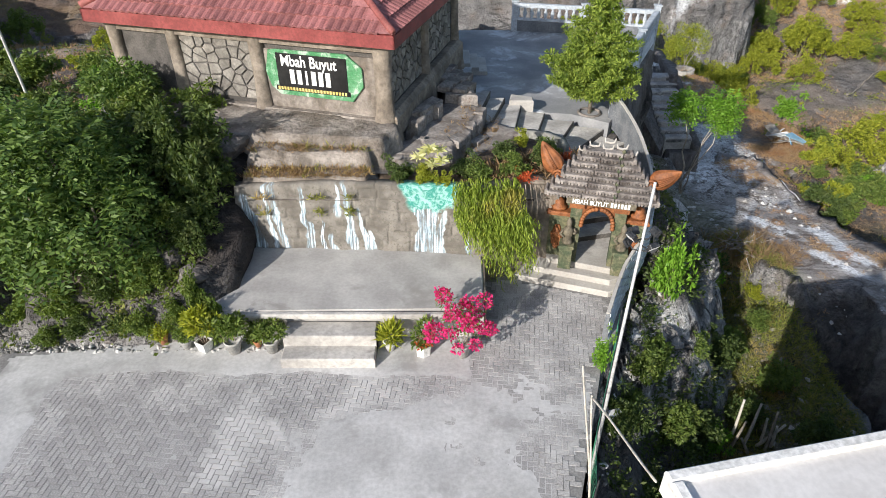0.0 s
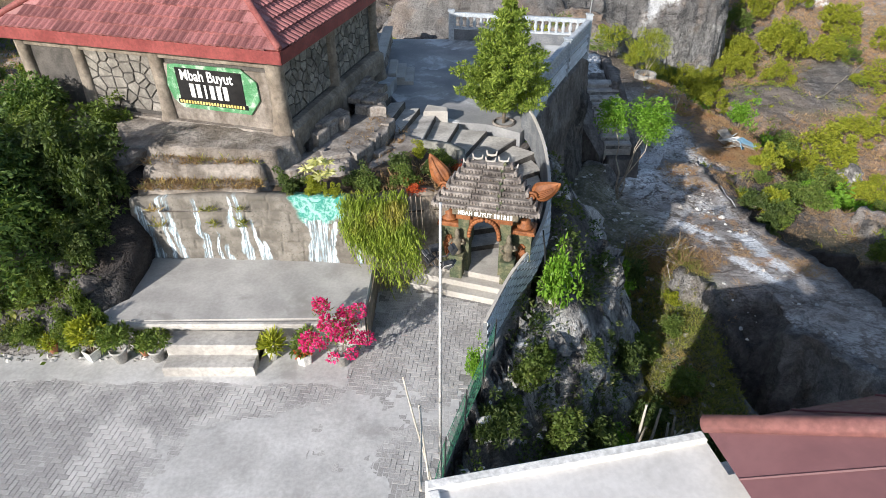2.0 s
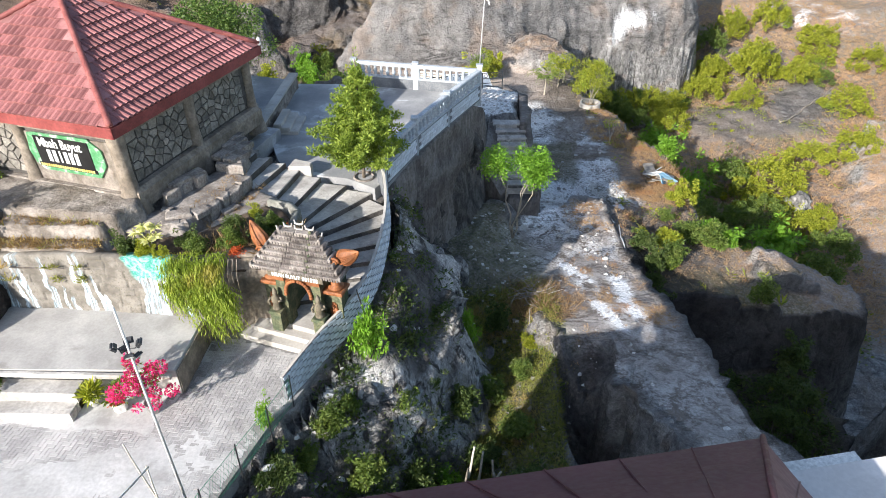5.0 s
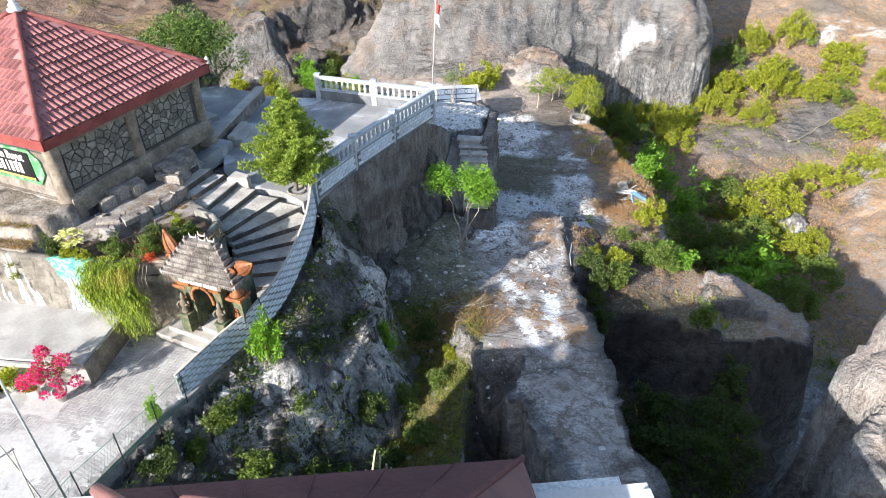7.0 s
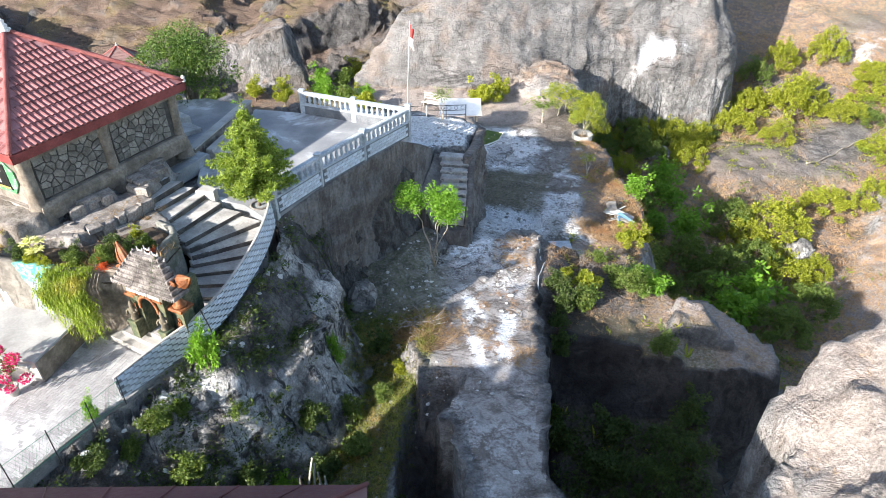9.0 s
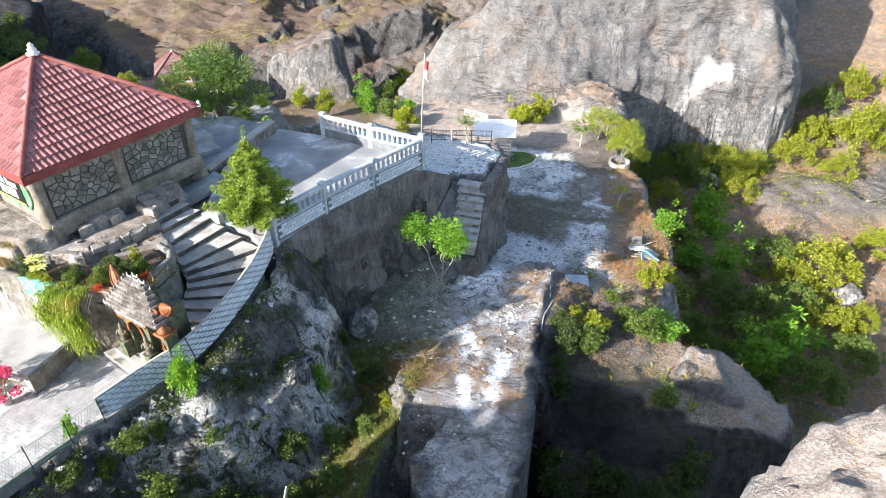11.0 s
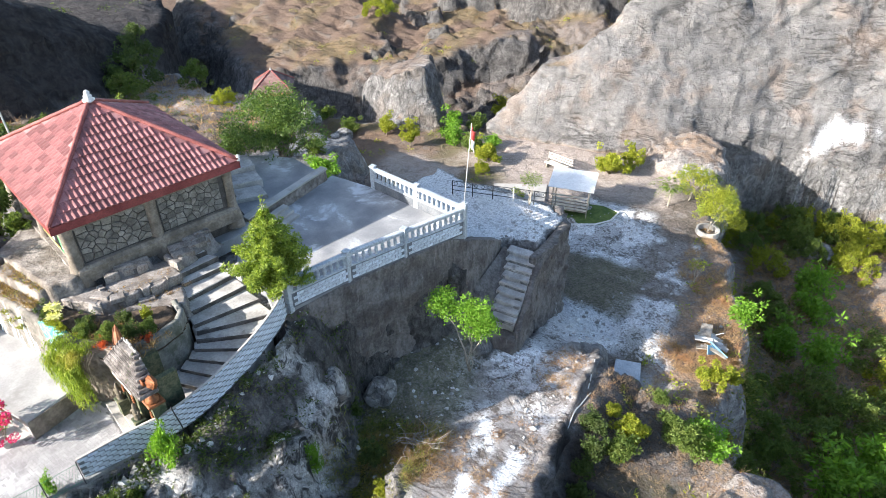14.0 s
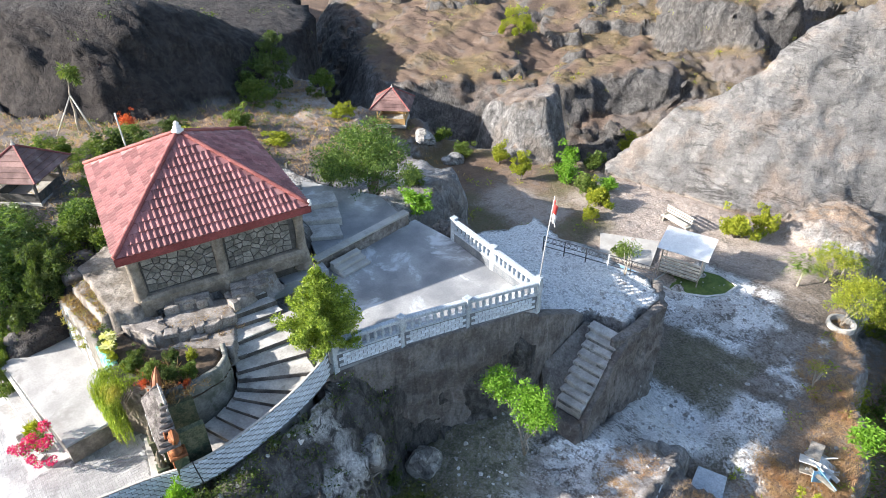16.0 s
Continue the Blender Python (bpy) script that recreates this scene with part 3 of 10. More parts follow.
M_TAN = mat("varnished_tan_wood", (0.42, 0.25, 0.10), (0.55, 0.36, 0.17), 2.0, 20.0, 0.6, 0.2, 0.005)
M_FLAGR = mat("red_flag_cloth", (0.48, 0.05, 0.045), (0.58, 0.09, 0.08), 3.0, 30.0, 0.85, 0.2, 0.004)
M_FLAGW = mat("white_flag_cloth", (0.72, 0.71, 0.70), (0.8, 0.79, 0.78), 3.0, 30.0, 0.85, 0.2, 0.004)
M_BLUE = mat("blue_plastic", (0.02, 0.08, 0.42), (0.04, 0.14, 0.55), 3.0, 30.0, 0.5, 0.3, 0.01)
M_POOL = mat("blue_painted_basin", (0.16, 0.34, 0.50), (0.28, 0.46, 0.60), 2.0, 18.0, 0.6, 0.2, 0.004)

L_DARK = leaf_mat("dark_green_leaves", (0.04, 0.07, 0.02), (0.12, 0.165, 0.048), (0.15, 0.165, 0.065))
L_MID = leaf_mat("mid_green_leaves", (0.07, 0.12, 0.025), (0.19, 0.25, 0.06), (0.25, 0.26, 0.08))
L_FRESH = leaf_mat("fresh_green_leaves", (0.12, 0.155, 0.035), (0.29, 0.325, 0.09), (0.28, 0.25, 0.08), 0.5, 0.4)
L_LIGHT = leaf_mat("bright_green_leaves", (0.11, 0.25, 0.02), (0.22, 0.38, 0.05))
L_YELLOW = leaf_mat("yellow_green_leaves", (0.17, 0.21, 0.02), (0.40, 0.41, 0.05), (0.20, 0.27, 0.04))
L_PINE = leaf_mat("yellow_green_needles", (0.10, 0.165, 0.028), (0.36, 0.44, 0.085), None, 0.5, 0.4)
L_TREE = leaf_mat("broad_dark_leaves", (0.04, 0.088, 0.022), (0.18, 0.26, 0.068), None, 0.45, 0.35)
L_DRY = leaf_mat("dry_grass_blades", (0.27, 0.165, 0.095), (0.54, 0.385, 0.235), (0.40, 0.225, 0.12), 0.8, 0.3)
L_GRASS = leaf_mat("green_grass_blades", (0.14, 0.165, 0.035), (0.36, 0.35, 0.10), (0.40, 0.29, 0.13), 0.7, 0.35)
L_PINK = leaf_mat("magenta_flower_bracts", (0.52, 0.02, 0.13), (0.72, 0.05, 0.24), None, 0.6, 0.3)
L_CREAM = leaf_mat("cream_yellow_leaves", (0.55, 0.55, 0.22), (0.72, 0.70, 0.42))
L_RED = leaf_mat("red_orange_leaves", (0.45, 0.06, 0.03), (0.6, 0.16, 0.05))
L_BROWN = leaf_mat("brown_weeds", (0.19, 0.12, 0.065), (0.40, 0.28, 0.16), (0.26, 0.17, 0.09), 0.8, 0.3)
L_WILLOW = leaf_mat("hanging_yellow_green_foliage", (0.13, 0.20, 0.025), (0.36, 0.44, 0.07), (0.34, 0.31, 0.07))

# ---- the ground: one sheet from the plaza to the horizon ----
PLAZA = [(-8.6, -6.0), (2.15, -6.0), (2.15, 6.3), (3.25, 9.6), (4.1, 11.2), (4.6, 12.0), (4.8, 14.0), (0.9, 14.0), (-4.9, 13.0), (-5.0, 10.5), (-9.6, 10.2)]
RIDGE = [(10.8, 15.4), (9.6, 18.0), (9.3, 20.3), (8.7, 24.6), (11.3, 26.4), (12.9, 28.2), (14.1, 29.9), (14.6, 30.0), (14.85, 28.2), (15.0, 25.4), (15.1, 23.3), (15.6, 19.0), (15.95, 15.0), (16.6, 10.8), (17.3, 5.0), (17.3, -4.0), (13.9, -4.0), (13.9, 10.5), (12.8, 13.0), (11.0, 13.6)]


def worley(x, y, z, scale, seed=0):
    """Broken cells: the step of each cell, -1 to 1, and how near its edge is, 0 at the edge."""
    x, y, z = x * scale, y * scale, z * scale
    xi, yi, zi = np.floor(x).astype(np.int64), np.floor(y).astype(np.int64), np.floor(z).astype(np.int64)
    f1, f2, val = np.full(x.shape, 9.0), np.full(x.shape, 9.0), np.zeros(x.shape)

    def hsh(a, b, c, k):
        n = (a * 374761393 + b * 668265263 + c * 1274126177 + (seed + k) * 974634777) & 0xFFFFFFFF
        n = ((n ^ (n >> 13)) * 1274126177) & 0xFFFFFFFF
        n = n ^ (n >> 16)
        return (n & 0xFFFF) / 65535.0
    for dx in (-1, 0, 1):
        for dy in (-1, 0, 1):
            for dz in (-1, 0, 1):
                a, b, c = xi + dx, yi + dy, zi + dz
                d = np.sqrt((a + hsh(a, b, c, 1) - x) ** 2 + (b + hsh(a, b, c, 2) - y) ** 2 + (c + hsh(a, b, c, 3) - z) ** 2)
                near_ = d < f1
                f2 = np.where(near_, f1, np.minimum(f2, d))
                val = np.where(near_, hsh(a, b, c, 4) * 2 - 1, val)
                f1 = np.where(near_, d, f1)
    return val, f2 - f1


def height(X, Y):
    """The ground's height, and the masks of what covers it."""
    n1 = fbm(X, Y, 0, 0.12, 4, 3)
    n2 = fbm(X, Y, 0, 0.5, 4, 11)
    jx = X + 0.9 * fbm(X, Y, 0, 0.33, 3, 21) + 0.09 * fbm(X, Y, 0, 1.6, 3, 27)
    jy = Y + 0.9 * fbm(X, Y, 0, 0.33, 3, 31) + 0.09 * fbm(X, Y, 0, 1.6, 3, 37)
    far = np.hypot(X, Y - 20)
    h = -14.0 + 1.4 * n1 + 0.35 * n2 + 0.02 * np.clip(far - 70, 0, 400) + 0.26 * np.clip(Y - 72, 0, 60) * smooth((X - 28) / 5)

    sx, sy = X + 1.6 * fbm(X, Y, 0, 0.13, 2, 23), Y + 1.6 * fbm(X, Y, 0, 0.13, 2, 29)

    def lay(h, poly, z, soft, rough=True, out=0.0):
        d = sdist(poly, jx, jy) if rough is True else (sdist(poly, sx, sy) if rough == 2 else sdist(poly, X, Y))
        w = smooth((d + out) / soft)
        return h * (1 - w) + z * w, w

    # west side: high ground that falls to the hollow behind
    west = 0.5 - 0.17 * np.clip(Y - 22, 0, 34) + 0.5 * n2 - 0.05 * np.clip(-12 - X, 0, 40)
    h, _ = lay(h, [(4, -40), (4, 25), (-4, 40), (-30, 48), (-90, 60), (-300, 60), (-300, -200), (4, -200)], west, 4.0)
    # quarry floor
    qf = -6.3 + 0.12 * n2
    h, quarry = lay(h, [(9, 24), (17.0, 26.5), (22.2, 27.5), (22.8, 32), (21.8, 38), (19.6, 43.5), (17.8, 49), (18, 56), (10, 60), (-4, 54), (-12, 50), (-24, 47), (-24, 40), (-4, 36), (6, 35)], qf, 1.8)
    # far hills to the north-west
    hz = -9.0 + 1.2 * smooth((-9 - X) / 9) * smooth((Y - 53) / 11) + 0.17 * np.clip(Y - 60, 0, 110) + 1.3 * smooth((fbm(X, Y, 0, 0.14, 4, 141) - 0.06) / 0.10) + 1.0 * fbm(X, Y, 0, 0.12, 5, 41, True) + 0.3 * n2
    h, hills = lay(h, [(-16, 53), (-8, 56), (2, 62), (9, 70), (12, 90), (40, 140), (-20, 190), (-90, 160), (-70, 70), (-40, 52)], hz, 9.0)
    # hill bank; its shaded side is also darkened in the ground colour
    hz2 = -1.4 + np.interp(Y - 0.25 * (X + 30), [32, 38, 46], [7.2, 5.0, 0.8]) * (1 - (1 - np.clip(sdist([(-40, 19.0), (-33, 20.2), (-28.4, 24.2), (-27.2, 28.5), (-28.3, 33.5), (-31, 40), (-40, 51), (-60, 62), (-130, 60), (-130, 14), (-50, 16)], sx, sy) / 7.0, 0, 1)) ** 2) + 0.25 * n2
    h, shadehill = lay(h, [(-40, 18.4), (-32.6, 19.6), (-27.8, 23.8), (-26.6, 28.5), (-27.7, 33.7), (-30.4, 40.4), (-39, 51.6), (-60, 64), (-130, 62), (-130, 13), (-50, 15)], hz2, 1.0, 2)
    # single crags in the hollow
    crag1 = np.interp(X, [-16.5, -13.5, -11.3, -8.0], [-5.2, -3.2, -1.9, -1.2])
    crag2 = np.interp(X, [-18, -14, -10, -3.0], [-5.2, -4.4, -4.0, -5.6]) + 0.05 * (Y - 68)
    gaz = -7.6 + 0.22 * np.clip(Y - 53, 0, 24)
    for poly, z, soft in (([(-16.6, 52.5), (-14.2, 50.2), (-10.6, 49.6), (-7.6, 50.6), (-7.4, 53.5), (-9.5, 56), (-15, 56)], crag1, 1.3),
                          ([(-17, 61), (-14, 60.6), (-11.2, 66.0), (-6.5, 70.6), (-3.2, 72.6), (-3.6, 75.6), (-10, 77.5), (-15.5, 72), (-18.0, 66)], crag2, 1.9),
                          ([(-13, 80.5), (-9.5, 79.8), (-4.5, 81.4), (-0.5, 86), (-4, 93), (-16, 94), (-18, 88)], 0.6, 1.5),
                          ([(1, 93), (5, 91), (9, 97), (3, 102), (-1, 100)], -2.0, 1.6),
                          ([(-45, 59), (-39, 54.6), (-33, 52.8), (-27, 54.8), (-24, 56.4), (-22.3, 60), (-21.6, 66), (-24, 74), (-34, 77), (-46, 72)], gaz, 3.0),
                          ([(-24.5, 42.5), (-18, 41), (-14.5, 43), (-15.5, 46.5), (-22, 48)], -4.6, 1.8),
                          ([(-1.5, 64), (1.5, 63), (3.0, 66), (0.5, 68)], -7.6, 1.0),
                          ([(11.6, 52.6), (16.4, 51.6), (17.2, 54.6), (15, 57.5), (11.6, 56.5)], -4.9, 1.4)):
        h, _ = lay(h, poly, z + 0.5 * n2 + 0.6 * fbm(X, Y, 0, 0.2, 4, 47, True), soft * 1.7, 2, 1.2)
    # the great cliff
    cl = [(-4.2, 50.6), (0.5, 51.4), (6.2, 51.9), (10.8, 54.6), (16.0, 58.0), (20.0, 61.4), (25.0, 64.2), (30.5, 65.6), (32.5, 69), (34, 82), (38, 150), (30, 150), (6, 100), (3.0, 66)]
    d = sdist(cl, X + 1.8 * fbm(X, Y, 0, 0.10, 2, 51), Y + 1.8 * fbm(X, Y, 0, 0.10, 2, 57))
    left = smooth((X - 1.0) / 8.0)
    rise = 2.2 * np.clip(d, 0, 3.0) + 1.9 * np.clip(d - 3.0, 0, 22) * (0.25 + 0.75 * left)
    cliff = smooth(d / 0.8)
    h = np.where(d > 0, np.maximum(h, -7.2 - 0.07 * np.clip(X - 8, 0, 40)) * (1 - cliff) + (-7.4 - 0.07 * np.clip(X - 8, 0, 40) + rise) * cliff, h)
    # valley side on the far right
    h, right_far = lay(h, [(33, 40), (37, 46), (43, 56), (60, 66), (120, 70), (120, 30), (60, 20), (40, 24), (36, 32)], -15.2 + 0.32 * np.clip(X - 36, 0, 40) + 0.5 * n2, 2.6)
    # pit and the rocks round it
    h, pit = lay(h, [(15.8, -6), (16.0, 10), (15.6, 22), (17.5, 24), (24, 25), (25, 18), (21.5, 12), (21.5, -6)], -9.0 + 0.4 * n2, 1.2)
    # layered rock shelf above the pit, with a lit hump on it
    strat = np.interp(X, [16, 18.7, 21.3, 23.5, 25.7], [-5.2, -5.5, -6.1, -6.45, -6.75]) + 0.10 * n2
    hump = smooth(sdist([(20.8, 22.7), (21.5, 25.6), (23.2, 26.1), (24.2, 23.9), (25.0, 22.9)], X + 0.3 * n2, Y) / 0.8)
    ds = sdist([(15.6, 22.0), (18.7, 21.5), (21.3, 21.6), (23.5, 21.4), (25.9, 22.2), (26.2, 23.7), (24.6, 25.9), (23.1, 26.4), (21.6, 26.2), (20.0, 28.2), (16.2, 27.4)], X + 0.35 * (jx - X), Y + 0.35 * (jy - Y))
    rockm = smooth((ds + 1.5) / 1.6)
    fall = strat + 0.75 * hump - 2.1 * np.clip(-ds, 0, 1.6)
    ledge = np.floor(fall / 0.42 + 0.35 * n2) * 0.42 + 0.42 * smooth((fall / 0.42 + 0.35 * n2 - np.floor(fall / 0.42 + 0.35 * n2) - 0.25) / 0.3) - 0.35 * 0.42 * n2
    ledge = np.where(ds > 0.25, 0.5 * (fall + ledge), ledge)
    h = h * (1 - rockm) + np.where(rockm > 0, ledge, h) * rockm
    br = -0.9 + 0.45 * n2 + np.clip(0.75 * (X - 22.6), 0, 2.3) - 0.10 * np.clip(Y - 9, 0, 9) - 0.12 * np.clip(X - 27, 0, 20) + 0.5 * fbm(X, Y, 0, 0.35, 3, 131, True)
    bq = br / 0.34 + 0.6 * n2
    br = 0.45 * br + 0.55 * (np.floor(bq) + smooth((bq - np.floor(bq) - 0.3) / 0.35) - 0.6 * n2) * 0.34
    h, bigrock = lay(h, [(20.6, 4), (21.2, 10.9), (22.1, 12.9), (21.75, 14.9), (22.1, 15.6), (23.6, 16.7), (25.4, 18.1), (27.5, 18.6), (32, 16.5), (40, 11), (46, 4), (46, -10), (20.6, -10)],
                     br, 0.9)
    h, shelf = lay(h, [(13.0, 20.0), (16.9, 20.4), (17.4, 24), (17.6, 28.4), (13.0, 28.4)], -5.0 + 0.75 * smooth((Y - 22.0) / 2.0) - 0.7 * np.clip(X - 15.4, 0, 2) + 0.3 * n2 - 0.15 * np.clip(Y - 24, 0, 6), 0.9)
    # gully beside the outcrop
    gz = -5.6 + 0.13 * np.clip(Y - 8, 0, 20) + 0.5 * n2
    h, gully = lay(h, [(3.0, -8), (3.0, 10), (4.4, 15), (4.4, 20), (5.5, 26.5), (10.6, 26.8), (12, 22), (12.4, 13), (14.5, 8), (14.5, -8)], gz, 1.3)
    # rubble slope between the ridge, the rock stair and the quarry floor
    slope = -3.75 - 0.40 * np.clip(Y - 25.5, 0, 6.6) - 0.10 * np.clip(X - 11.5, 0, 3) + 0.1 * n2
    h, rubble = lay(h, [(9.0, 22.5), (12.6, 24.6), (13.6, 27.8), (15.2, 31.0), (15.5, 34), (10.8, 34), (10.6, 27.5), (9.2, 25)], slope, 1.2)
    # the long ridge with the track on it
    rz = np.clip(-1.8 - 0.19 * (Y - 11), -4.1, 0.5) - 0.10 * np.clip(Y - 25.6, 0, 5) - 0.30 * np.clip(Y - 27.0, 0, 4) + 0.07 * n2
    rz = rz - (0.35 + 0.36 * np.clip(15.8 - Y, 0, 3.5)) * smooth((12.7 - X - 0.25 * (14.5 - Y)) / 0.6) * smooth((16.4 - Y) / 0.8)
    d = sdist(RIDGE, X + 0.22 * (jx - X), Y + 0.22 * (jy - Y))
    leftside = np.maximum(smooth((12.4 - X) / 3.0), 0.35 * smooth((Y - 26.0) / 1.0) * (X < 14.3))
    w = smooth((d + 0.9 * leftside) / (0.35 + 2.4 * leftside))
    h = h * (1 - w) + rz * w
    ridge = w
    # rock outcrop with the landing of the rock stair
    h, landing = lay(h, [(8.0, 26.6), (8.95, 27.2), (9.15, 29.6), (11.25, 29.75), (11.25, 30.6), (11.2, 33.2), (9.6, 34.6), (2, 35), (-2, 27), (3, 26.5)], -0.85 + 0.04 * n2, 0.4)
    h, outcrop = lay(h, [(2.4, 4), (2.45, 6.3), (3.4, 9.7), (4.3, 11.2), (5.15, 12.8), (5.65, 14.8), (5.75, 16.8), (5.1, 18.6), (5.6, 21.0), (6.7, 23.5), (8.1, 26.6), (2.9, 28.2), (-10.5, 27), (-11, 12), (-11, -8), (2.4, -8)],
                     np.where(Y < 12.6, -0.15, 0.0) - 1.6 * smooth((Y - 18.0) / 1.0), 0.55)
    # broken rock slope that falls away from the boundary wall
    wall_edge = [(2.3, 4), (2.45, 6.3), (3.4, 9.7), (4.3, 11.2), (5.15, 12.8), (5.65, 14.8), (5.75, 16.8), (5.1, 18.6), (5.6, 21.0), (6.7, 23.5), (8.1, 26.6), (2.9, 28.2), (-10.5, 27), (-11, 12), (-11, -8), (2.3, -8)]
    dout = -sdist(wall_edge, X + 0.5 * (jx - X), Y + 0.5 * (jy - Y))
    foot = np.interp(Y, [4, 10.4, 13, 15, 17, 19, 27], [-0.4, -0.15, 0.22, 0.88, 1.44, 1.58, 1.5])
    fall = np.interp(Y, [4, 9, 12, 15, 17.5, 19.5, 22, 27], [2.2, 1.5, 1.05, 1.15, 1.35, 2.2, 5.0, 7.0])
    crag = foot - fall * (np.clip(dout, 0, 9) + 0.22 * np.clip(dout, 0, 9) ** 2) + 0.75 * fbm(X, Y, 0, 0.6, 4, 45, True) * smooth(dout / 0.6) - 0.1
    shoulder = smooth((crag - h) / 0.5) * (dout > 0)
    h = np.where(dout > 0, np.maximum(h, crag), h)
    # grassy bank on the gully side of the ridge
    bank = -3.45 - 0.62 * np.clip(10.9 - X, 0, 9) + 0.25 * n2 - 0.10 * np.clip(15.5 - Y, 0, 9)
    onbank = smooth((X - 7.2) / 1.0) * smooth((11.6 - X) / 0.6) * smooth((20.5 - Y) / 1.5) * smooth((Y - 6) / 2)
    h = np.where(onbank > 0.02, np.maximum(h, bank * onbank + -20 * (1 - onbank)), h)
    h = np.where(outcrop > 0.5, np.maximum(h, np.where(Y < 12.6, -0.15, 0.0) - 1.6 * smooth((Y - 18.0) / 1.0)), h)
    # built-up levels
    h, upper = lay(h, [(4.6, 17.9), (4.9, 18.6), (5.7, 21.0), (6.7, 23.7), (8.1, 26.5), (2.9, 27.4), (-1.0, 27.4), (-9.6, 27.0), (-10.5, 17.0), (-5.0, 14.2), (-1.4, 14.0), (1.6, 15.2), (2.4, 17.0)], 1.45, 0.4, False)
    h, house = lay(h, [(-0.9, 14.3), (-0.8, 15.6), (-0.1, 17.2), (0.1, 18.6), (0.0, 21.0), (-1.2, 23.0), (-8.5, 24.5), (-10, 16.8), (-5.5, 14.6), (-2.0, 14.0)], 2.85 + 0.04 * n2, 0.5, False)
    # planted mound with the big tree
    h, mound = lay(h, [(-4.6, 10.7), (-4.7, 14.6), (-9.0, 16.4), (-10.8, 14.0), (-9.6, 10.5), (-7.0, 10.4)], 0.35 + 0.75 * np.clip(Y - 10.6, 0, 3.6) + 0.25 * n2, 0.9)
    h, plaza = lay(h, PLAZA, -0.12, 0.3, False, 0.1)
    masks = dict(quarry=quarry, hills=hills, cliff=cliff, pit=pit, ridge=ridge, rubble=rubble, landing=landing, gully=gully,
                 mound=mound, right_far=right_far, bigrock=bigrock, rockm=rockm, plaza=plaza, house=house, upper=upper,
                 shoulder=shoulder, onbank=onbank, shadehill=shadehill, outcrop=outcrop, n1=n1, n2=n2)
    return h, masks


def steps_between(stops):
    """Grid lines: (position, spacing) stops, the spacing changing evenly between them."""
    out = [stops[0][0]]
    for (a, sa), (b, sb) in zip(stops, stops[1:]):
        while out[-1] < b - 1e-6:
            t = (out[-1] - a) / (b - a)
            out.append(min(b, out[-1] + sa * (1 - t) + sb * t))
    return np.array(out)


gx = steps_between([(-2500, 500), (-200, 30), (-60, 0.75), (-14, 0.32), (-6, 0.2), (2, 0.15), (17, 0.15), (34, 0.26), (50, 0.6), (120, 6), (2500, 600)])
gy = steps_between([(-2500, 500), (-60, 20), (-4, 1.0), (6, 0.2), (30, 0.17), (40, 0.3), (50, 0.2), (68, 0.2), (82, 0.35), (104, 0.8), (200, 15), (2500, 600)])
GX, GY = np.meshgrid(gx, gy, indexing="ij")
GH, MK = height(GX, GY)
hx = np.gradient(GH, gx, axis=0)
hy = np.gradient(GH, gy, axis=1)
steep = np.hypot(hx, hy)
rocky = smooth((steep - 0.45) / 0.8)
for _ in range(5):
    for g_ in (hx, hy):
        g_[1:-1, 1:-1] = (g_[1:-1, 1:-1] * 2 + g_[2:, 1:-1] + g_[:-2, 1:-1] + g_[1:-1, 2:] + g_[1:-1, :-2]) / 6
ln = np.sqrt(1 + hx * hx + hy * hy)
amp = (1 - MK["plaza"]) * (1 - 0.85 * MK["upper"]) * (0.10 + 0.55 * rocky + 0.28 * MK["hills"] * (1 - rocky))
near = 1.0 / (1.0 + np.clip(np.hypot(GX - 10, GY - 20) - 30, 0, 100) / 40)
coarse = smooth((1.9 - steep) / 1.0)      # fine relief only where the grid is fine enough to carry it
coarse = np.maximum(coarse, 0.24 * MK["cliff"])
cellv, edge = worley(GX + 0.5 * MK["n2"], GY, GH * 0.8, 0.8, 5)
cellv2, edge2 = worley(GX, GY + 0.3 * MK["n2"], GH, 0.28, 9)
rug = fbm(GX, GY, GH, 0.30, 2, 61, True) * 0.7 + fbm(GX, GY, GH, 0.42, 6, 63, True) * 0.55 * coarse + 0.45 * cellv2 * smooth(edge2 / 0.3)
rug = rug + coarse * (0.75 * cellv * smooth(edge / 0.18) - 0.35 * (1 - smooth(edge / 0.12)))
flute = smooth((-2.5 - GH) / 3.5) * smooth((GX - 9) / 5)      # water-worn flutes at the foot of the cliff
cliff_rel = 0.85 * fbm(GX, GY, GH * 1.3, 0.17, 4, 65, True) + 0.35 * fbm(GX + 0.5 * GH, GY, GH * 1.6, 0.42, 3, 67, True) + 0.42 * fbm(GX * 0.3, GY * 0.3, GH - 0.75 * GX, 0.55, 4, 69, True)
cliff_rel = cliff_rel + 0.45 * flute * fbm(GX * 2.6, GY * 2.6, GH * 0.35, 0.35, 3, 70, True)
rug = rug * (1 - 0.7 * MK["cliff"]) + 0.85 * cliff_rel * MK["cliff"] * smooth((9.5 - steep) / 3.0)
rug = rug * amp * (1 - 0.1 * MK["cliff"]) * (1 + 0.9 * (1 - near) * rocky) * (1 - 0.2 * MK["bigrock"]) * (1 - 0.5 * MK["rockm"])
keep = np.clip(1 - 0.8 * MK["ridge"] * (1 - rocky), 0, 1) * np.clip(1 - 0.7 * MK["landing"] * (1 - rocky), 0, 1)
rug = rug * keep * (1 - 0.8 * np.clip(4 * MK["outcrop"] * (1 - MK["outcrop"]), 0, 1))
rug = rug * (1 - 0.7 * MK["shoulder"] * smooth((11.8 - GY) / 1.5))
